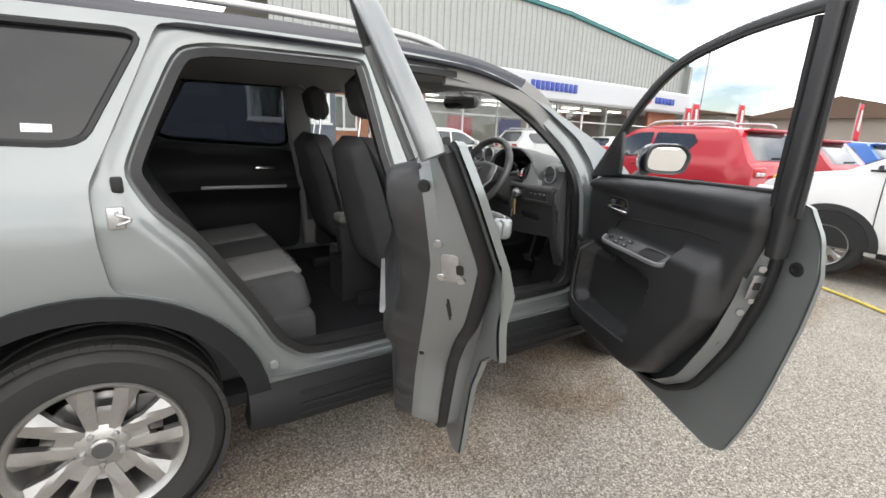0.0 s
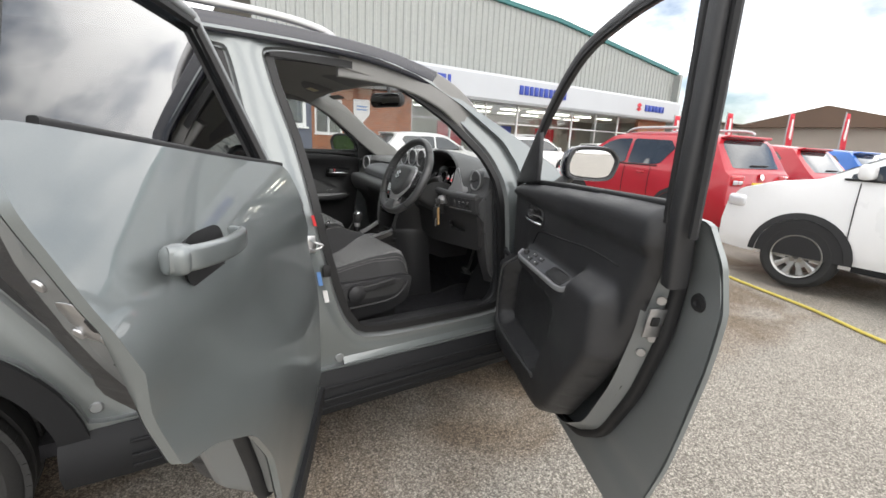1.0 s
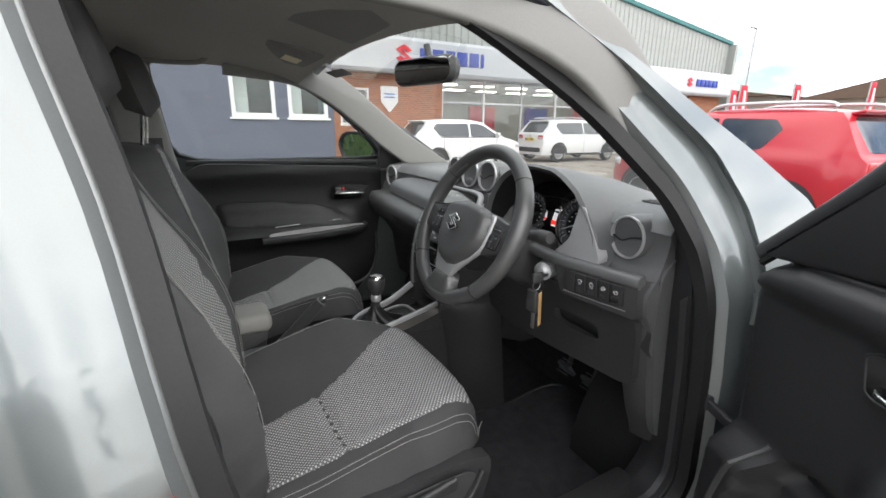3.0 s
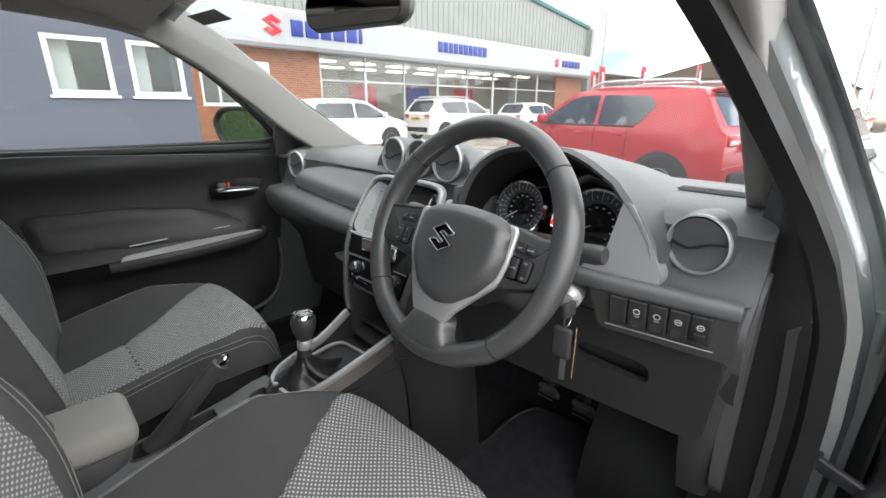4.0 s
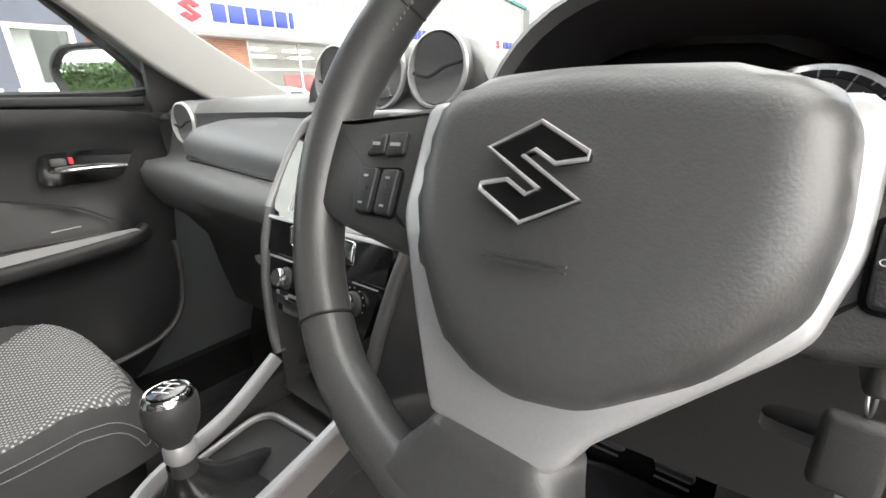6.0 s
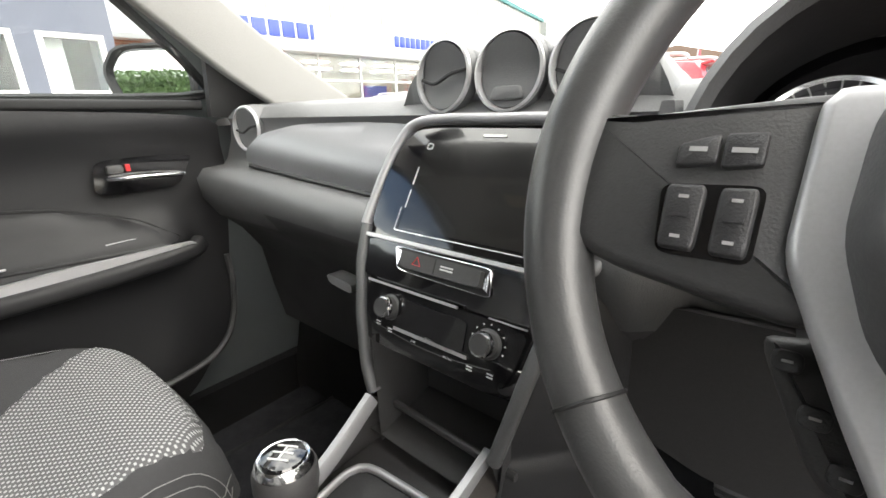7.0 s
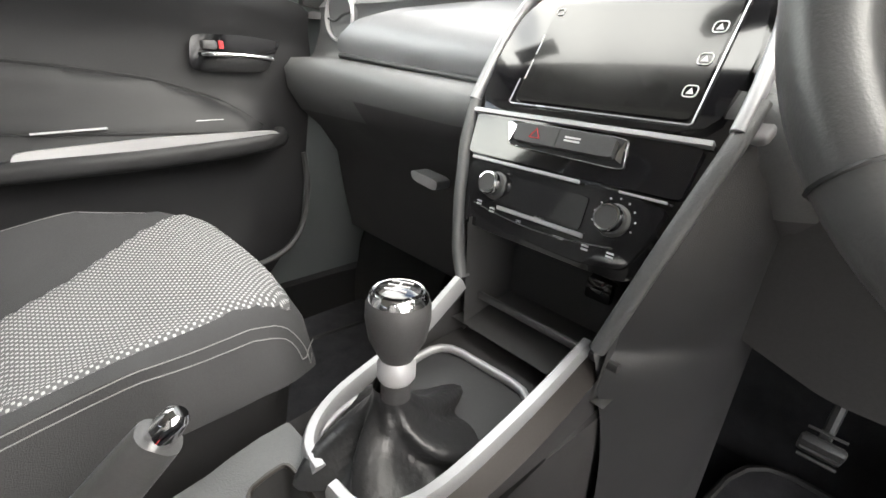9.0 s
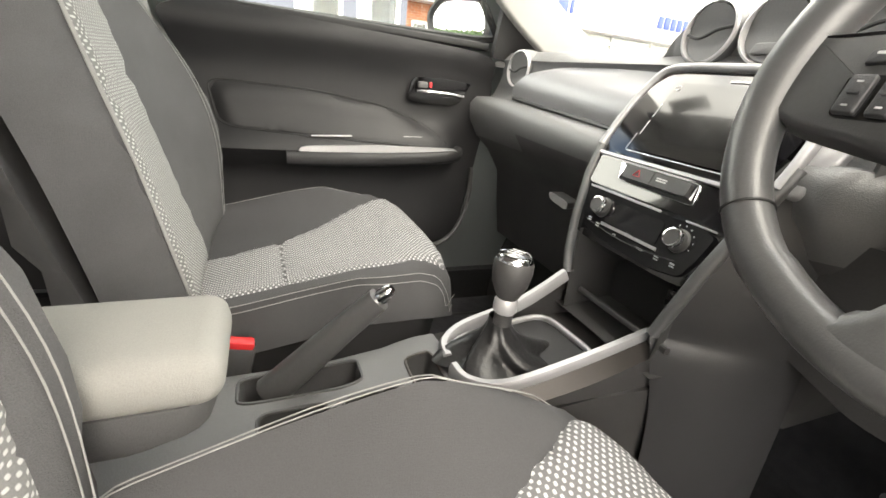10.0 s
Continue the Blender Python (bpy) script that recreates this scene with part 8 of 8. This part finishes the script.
def parked_car(label, mat, at, turn, L=3.9, W=1.7, H=1.5, hood=0.95, belt=0.98, rails=False, suv=0.0, group="", tall_back=0.0):
    """A hatchback or SUV along +x, its middle at the origin."""
    c = thing("parked_car", label, "car", at, turn, group)
    h = L / 2
    belt = belt + suv
    zb = 0.22 + suv
    back = 0.34 - 0.10 * tall_back                       # how far the tail glass leans
    tail = [(-h + 0.02, 0.60), (-h, 0.80), (-h + 0.04, belt - 0.04), (-h + 0.10, belt + 0.02), (-h + 0.10 + back, H - 0.13), (-h + 0.18 + back, H - 0.055)]
    PROF = tail + [(-h + 0.75 + back, H - 0.012), (-0.1, H), (0.10 * h, H - 0.02), (0.22 * h, H - 0.07), (0.60 * h, hood + 0.05), (0.64 * h, hood + 0.02), (h - 0.45, hood - 0.02), (h - 0.16, hood - 0.11), (h - 0.04, hood - 0.26), (h, 0.58)]
    ztop = lambda x: interp(x, [p for p in PROF if p[0] >= -h + 0.001])

    def hw(x, z):
        """Half the width at a place along and a height."""
        k = W / 2 * (1 - 0.16 * max(0, (-h + 0.45 - x) / 0.45) ** 2.2 - 0.22 * max(0, (x - h + 0.75) / 0.75) ** 2.4)
        z1 = [(zb, 0.93), (zb + 0.12, 0.985), (0.62, 1.0), (belt - 0.16, 0.985), (belt, 0.945), (H - 0.09, 0.735), (H, 0.55)]
        return k * interp(z, z1)

    xs = sorted({round(p, 4) for p in [x for x, z in PROF] + [-h + 0.06 * k for k in range(14)] + [h - 0.06 * k for k in range(14)] + [-h + L * k / 30 for k in range(31)]})
    rings = []
    for x in xs:
        zt = max(ztop(x), 0.60)
        zs = [min(z, zt - 0.03) for z in (zb, zb + 0.10, 0.45, 0.62, 0.80, belt - 0.10, belt - 0.02, belt + 0.10, 0.5 * (belt + H), H - 0.14)] + [zt - 0.025, zt - 0.008]
        half_ring = [(x, hw(x, z), z) for z in zs[:-1]] + [(x, hw(x, zt) * 0.9, zs[-1]), (x, hw(x, zt) * 0.45, zt)]
        rings.append([(a, -b, z) for a, b, z in half_ring] + [(x, 0, zt + 0.004)] + half_ring[::-1])
    part("body", loft(rings, True, True), mat, c, angle=42)
    # windows: front and rear side glass, tail glass, windscreen
    y_in = 0.16 * h
    for s in (1, -1):
        at_side = lambda x, z, w, s=s: (x, s * (hw(x, z) + 0.005 - w), z)
        end = -h + 0.62 + 0.32 * tall_back
        for poly in ([(-0.06, belt + 0.01), (-0.03, H - 0.13), (0.14 * h, H - 0.14), (0.24 * h, H - 0.19), (0.50 * h, belt + 0.04), (0.50 * h, belt + 0.005)],
                     [(-0.12, belt + 0.01), (-0.09, H - 0.13), (end + 0.12, H - 0.15), (end, H - 0.27), (end + 0.16, belt + 0.04), (end + 0.26, belt + 0.015)]):
            part("side_window", plate(rounded(poly, 3, 0.10), [], at_side, 0.008, 0.10), CAR_GLASS, c, "dark side window")
        part("window_trim", sweep([at_side(x, belt - 0.004, -0.003) for x in (end + 0.2, -0.5, 0.0, 0.25 * h, 0.52 * h)], rrect(0.012, 0.02, 0.004, 2)), M["rubber"], c)
        part("door_mirror", box(0.44 * h, s * (W / 2 + 0.07), belt + 0.07, 0.10, 0.18, 0.13, 0.035, 3), mat, c)
        for x in (-0.09, 0.46 * h, end + 0.30):
            part("door_line", sweep([at_side(x + 0.03 * (z - 0.8), z, 0.001) for z in (0.40, 0.55, 0.70, 0.85, belt - 0.03)], rrect(0.008, 0.008, 0.002, 2), False, (0, 1, 0)), M["rubber"], c)
        for x in (-0.45, 0.16):
            part("door_handle", box(x, s * (hw(x, belt - 0.12) + 0.012), belt - 0.12, 0.17, 0.03, 0.03, 0.01), mat, c)
        part("side_sill", sweep([(x, s * (hw(x, 0.3) + 0.004), zb + 0.06) for x in (-h + 1.1, 0, h - 1.2)], rrect(0.03, 0.14, 0.01, 2)), M["clad"] if suv else mat, c)
        for x in (-h + 0.72, h - 0.80):
            w = part("wheel", lathe([(0, 0.05), (0.1, 0.05), (0.1, -0.08), (0, -0.08)], 16, pose(0, 0, 0, 90, 0, 0)), M["alloy_dark"], c)
            w.matrix_basis = pose(x, s * (W / 2 - 0.098), 0.32 + 0.3 * suv, 0, 0, 0 if s < 0 else 180)
            for ob in CAR_WHEEL:
                copy_thing(ob, Matrix()).parent = w
            # arch flare, with a black half-disc standing in for the shaded wheel well
            part("wheel_arch", join(strip([(x + q, s * (W / 2 + 0.012), z) for q, z in arc(0, 0.32 + 0.3 * suv, 0.355, 0, 180, 20)], [(x + q, s * (W / 2 + 0.012 - 0.01), z) for q, z in arc(0, 0.32 + 0.3 * suv, 0.355 + (0.06 if suv else 0.025), 0, 180, 20)]), plate(arc(x, 0.32 + 0.3 * suv, 0.352, 0, 180, 20), [], lambda q, z, ww: (q, s * (W / 2 + 0.004 - ww), z), 0.004, 0.2)), M["rubber"], c)
        yl = s * W / 2 * 0.66
        tl = part("tail_lamp", box(-h + 0.05, yl, belt - 0.13, 0.10, 0.24, 0.15, 0.025, 3, (0, -4, -s * 12)), M["tail"], c, "red tail lamp")
        for dy in (-0.055, 0.06):
            part("clear_lens", box(-h - 0.003, yl + s * dy * 0.9 - s * 0.0, belt - 0.155, 0.02, 0.075, 0.06, 0.012, 3, (0, -4, -s * 12)), M["lamp"], tl)
        part("head_lamp", box(h - 0.20, s * (W / 2 * 0.74), 0.72 + suv, 0.22, 0.30, 0.13, 0.04, 3, (0, 0, -s * 22)), M["lamp"], c)
        if rails:
            yr = s * (W / 2 * 0.60)
            part("roof_rail", tube(smooth_path([(-h + 0.30 + back, yr, H - 0.04), (-h + 0.42 + back, yr, H + 0.035), (-0.2, yr, H + 0.05), (0.06 * h, yr, H + 0.025), (0.13 * h, yr, H - 0.045)], 5), 0.022, 8), M["silver"], c, "silver roof rail")
    def tail_x(z):
        return interp(z, [(q, p) for p, q in tail])

    tg = rounded([(-0.60 * W / 2, belt + 0.035), (0.60 * W / 2, belt + 0.035), (0.76 * W / 2, belt + 0.07), (0.61 * W / 2, H - 0.12), (-0.61 * W / 2, H - 0.12), (-0.76 * W / 2, belt + 0.07)], 3, 0.15)
    part("tail_window", plate(tg, [], lambda y, z, w: (tail_x(z) + 0.30 * (abs(y) / (W / 2)) ** 4 * 0.25 - 0.010 + w, y, z), 0.012, 0.12), CAR_GLASS, c, "dark tail window")
    part("spoiler", box(-h + 0.10 + back, 0, H - 0.085, 0.16, W * 0.60, 0.035, 0.014, 3, (0, 12, 0)), mat, c)
    wx = lambda z: interp(z, [(hood + 0.05, 0.60 * h), (H - 0.07, 0.22 * h)])
    part("windscreen", plate(rounded([(-0.80 * W / 2, hood + 0.075), (0.80 * W / 2, hood + 0.075), (0.62 * W / 2, H - 0.10), (-0.62 * W / 2, H - 0.10)], 3, 0.1), [], lambda y, z, w: (wx(z) + 0.014 - w, y, z), 0.012, 0.12), CAR_GLASS, c, "dark windscreen")
    part("bumper", box(-h + 0.02, 0, 0.40 + suv, 0.12, W * 0.70, 0.17, 0.04, 3), M["clad"], c)
    part("bumper", box(h - 0.05, 0, 0.36 + suv, 0.16, W * 0.66, 0.16, 0.05, 3), M["clad"], c)
    pl = part("number_plate", box(-h - 0.014, 0, belt - 0.21, 0.02, 0.50, 0.11, 0.004), M["plate"], c, "yellow number plate")
    part("plate_bars", join(*[box(-h - 0.026, -0.19 + 0.062 * k + (0.03 if k > 3 else 0), belt - 0.21, 0.003, 0.036, 0.065) for k in range(7)]), M["rubber"], pl)
    part("tailgate_badge", lathe([(0, 0.006), (0.04, 0.005), (0.045, 0)], 16, facing((-h + 0.012, 0, belt - 0.08), (-1, 0, 0.2))), M["chrome"], c)
    part("rear_wiper", box(tail_x(belt + 0.07) - 0.02, -0.06, belt + 0.075, 0.02, 0.40, 0.02, 0.005), M["rubber"], c)
    return c


tmp = new("wheel_pattern")
wheel_parts(tmp, 0.315, 0.195, 0.208, False)
CAR_WHEEL = [o for o in tmp.children if not o.name.startswith("brake")]
parked_car("red small SUV with silver roof rails parked nose to the showroom", PAINT["red"], (8.19, 2.31, 0), 82, 3.7, 1.68, 1.58, 1.0, 1.0, True, 0.04, tall_back=1.0)
parked_car("white compact SUV with black wheel arches", PAINT["white"], (6.63, -2.05, 0), 90, 4.17, 1.77, 1.6, 1.05, 1.02, True, 0.08)
parked_car("red hatchback in the parked row", PAINT["red"], (11.2, 2.4, 0), 84, 3.84, 1.7, 1.5, group="parked row")
parked_car("blue hatchback in the parked row", PAINT["blue"], (13.8, 2.3, 0), 85, 3.84, 1.7, 1.5, group="parked row")
for k, nm in enumerate(("white", "silver", "white", "black", "white", "white")):
    parked_car(nm + " hatchback in the parked row", PAINT[nm], (16.2 + 2.6 * k, 2.2, 0), 90, 3.84, 1.7, 1.5, group="parked row")
for k, nm in enumerate(("white", "white", "silver", "white", "white", "blue")):
    parked_car(nm + " car in the far row", PAINT[nm], (9.4 + 2.6 * k, -3.2, 0), 90, 4.0, 1.74, 1.55, group="far row")
parked_car("white hatchback parked before the brick wall", PAINT["white"], (8.6, 11.0, 0), 0, 3.84, 1.73, 1.5, group="showroom row")
parked_car("white small SUV parked before the showroom windows", PAINT["white"], (14.6, 12.2, 0), 0, 4.17, 1.77, 1.6, 1.0, 1.0, True, 0.06, group="showroom row")
parked_car("white hatchback by the showroom", PAINT["white"], (20.6, 12.6, 0), 0, 3.84, 1.73, 1.5, group="showroom row")

# ---- flags, sheds, lamp posts, hedge ----
M["pole"] = material("galvanised_pole", (0.4, 0.4, 0.41), 0.5, 0.5)
M["flag"] = material("red_flag_cloth", (0.55, 0.03, 0.05), 0.8)
M["shed"] = material("brown_shed_roof", (0.14, 0.095, 0.07), 0.9, vary=0.25, scale=0.5)
M["shed_wall"] = material("pale_shed_wall", (0.36, 0.32, 0.28), 0.9, vary=0.15, scale=0.4)


def flag(x, y, z=3.4):
    f = thing("banner_flag", "red and white vertical banner on a pole", "flag", (x, y, 0), 0, "banner flags")
    part("pole", tube([(0, 0, 0), (0, 0, z)], 0.03, 8), M["pole"], f)
    part("banner", patch(lambda u, v: (0.05 + 0.62 * u + 0.25 * (1 - v), 0.04 * math.sin(5 * u + 2 * v), z - 1.75 + 1.7 * v), 6, 8), M["flag"], f, "red banner cloth").modifiers.new("thick", "SOLIDIFY").thickness = 0.006
    part("banner_stripe", patch(lambda u, v: (0.28 + 0.16 * u + 0.25 * (1 - v), 0.04 * math.sin(5 * (0.37 + 0.26 * u) + 2 * v) - 0.012, z - 1.5 + 1.2 * v), 4, 8), M["white"], f)
    return f


for x, y in ((24.5, 11.2), (26.0, 9.6), (27.0, 7.2), (27.5, 5.2), (28.5, 3.2), (29.0, 0.6), (29.0, -2.6), (27, 13.0)):
    flag(x, y)
for x0, x1, y0, y1, h in ((33, 60, 3, 12, 4.2), (36, 70, -14, 0, 3.6), (34, 55, 14, 30, 4.6)):
    s = thing("shed", "low brown-roofed industrial shed", "building", group="sheds")
    part("wall", span((x0, y0, 0), (x1, y1, h - 1.2)), M["shed_wall"], s, smooth=False)
    part("roof", loft([[(x0 - 0.4, y0 - 0.4, h - 1.2), (x0 - 0.4, (y0 + y1) / 2, h), (x0 - 0.4, y1 + 0.4, h - 1.2)], [(x1, y0 - 0.4, h - 1.2), (x1, (y0 + y1) / 2, h), (x1, y1 + 0.4, h - 1.2)]]), M["shed"], s, smooth=False)
for x, y, z in ((36, 17, 8), (33, 1.5, 8.5), (30, -6, 8)):
    p = thing("street_lamp", "thin grey street lamp post", "lamp post", (x, y, 0), 0, "lamp posts")
    part("post", tube([(0, 0, 0), (0, 0, z)], 0.06, 8), M["pole"], p)
    part("lantern", box(-0.4, 0, z, 0.8, 0.16, 0.1, 0.03), M["pole"], p)
M["leaf"] = material("hedge_leaves", (0.055, 0.105, 0.03), 0.6, vary=0.5, scale=8)
hedge_bm = bmesh.new()
rnd = random.Random(4)
for k in range(9000):
    x, yy, z = 0, 0, 0
    f = rnd.random()
    x, y = -9.0 - (rnd.uniform(-0.25, 0.9) if f < 0.5 else rnd.uniform(-0.25, 0.05)), rnd.uniform(-3, 7.6)
    z = rnd.uniform(0.03, 1.75) if f >= 0.5 else rnd.uniform(1.55, 1.85)
    c, r = Vector((x, y, z)), rnd.uniform(0.03, 0.075)
    d = Vector((rnd.gauss(0, 1), rnd.gauss(0, 1), rnd.gauss(0, 1))).normalized()
    e = d.orthogonal().normalized()
    g = d.cross(e)
    hedge_bm.faces.new([hedge_bm.verts.new(c + p) for p in (e * r, g * r * 0.6, -e * r, -g * r * 0.6)])
hedge = part("hedge", hedge_bm, M["leaf"], None, smooth=False, flip=False)
tagged(hedge, "clipped green hedge along the yard", "hedge", kind="stuff")
part("hedge_core", span((-9.8, -3, 0), (-9.1, 7.6, 1.65)), M["leaf"], hedge, smooth=False)
for o in [*tmp.children_recursive, tmp]:
    bpy.data.objects.remove(o)
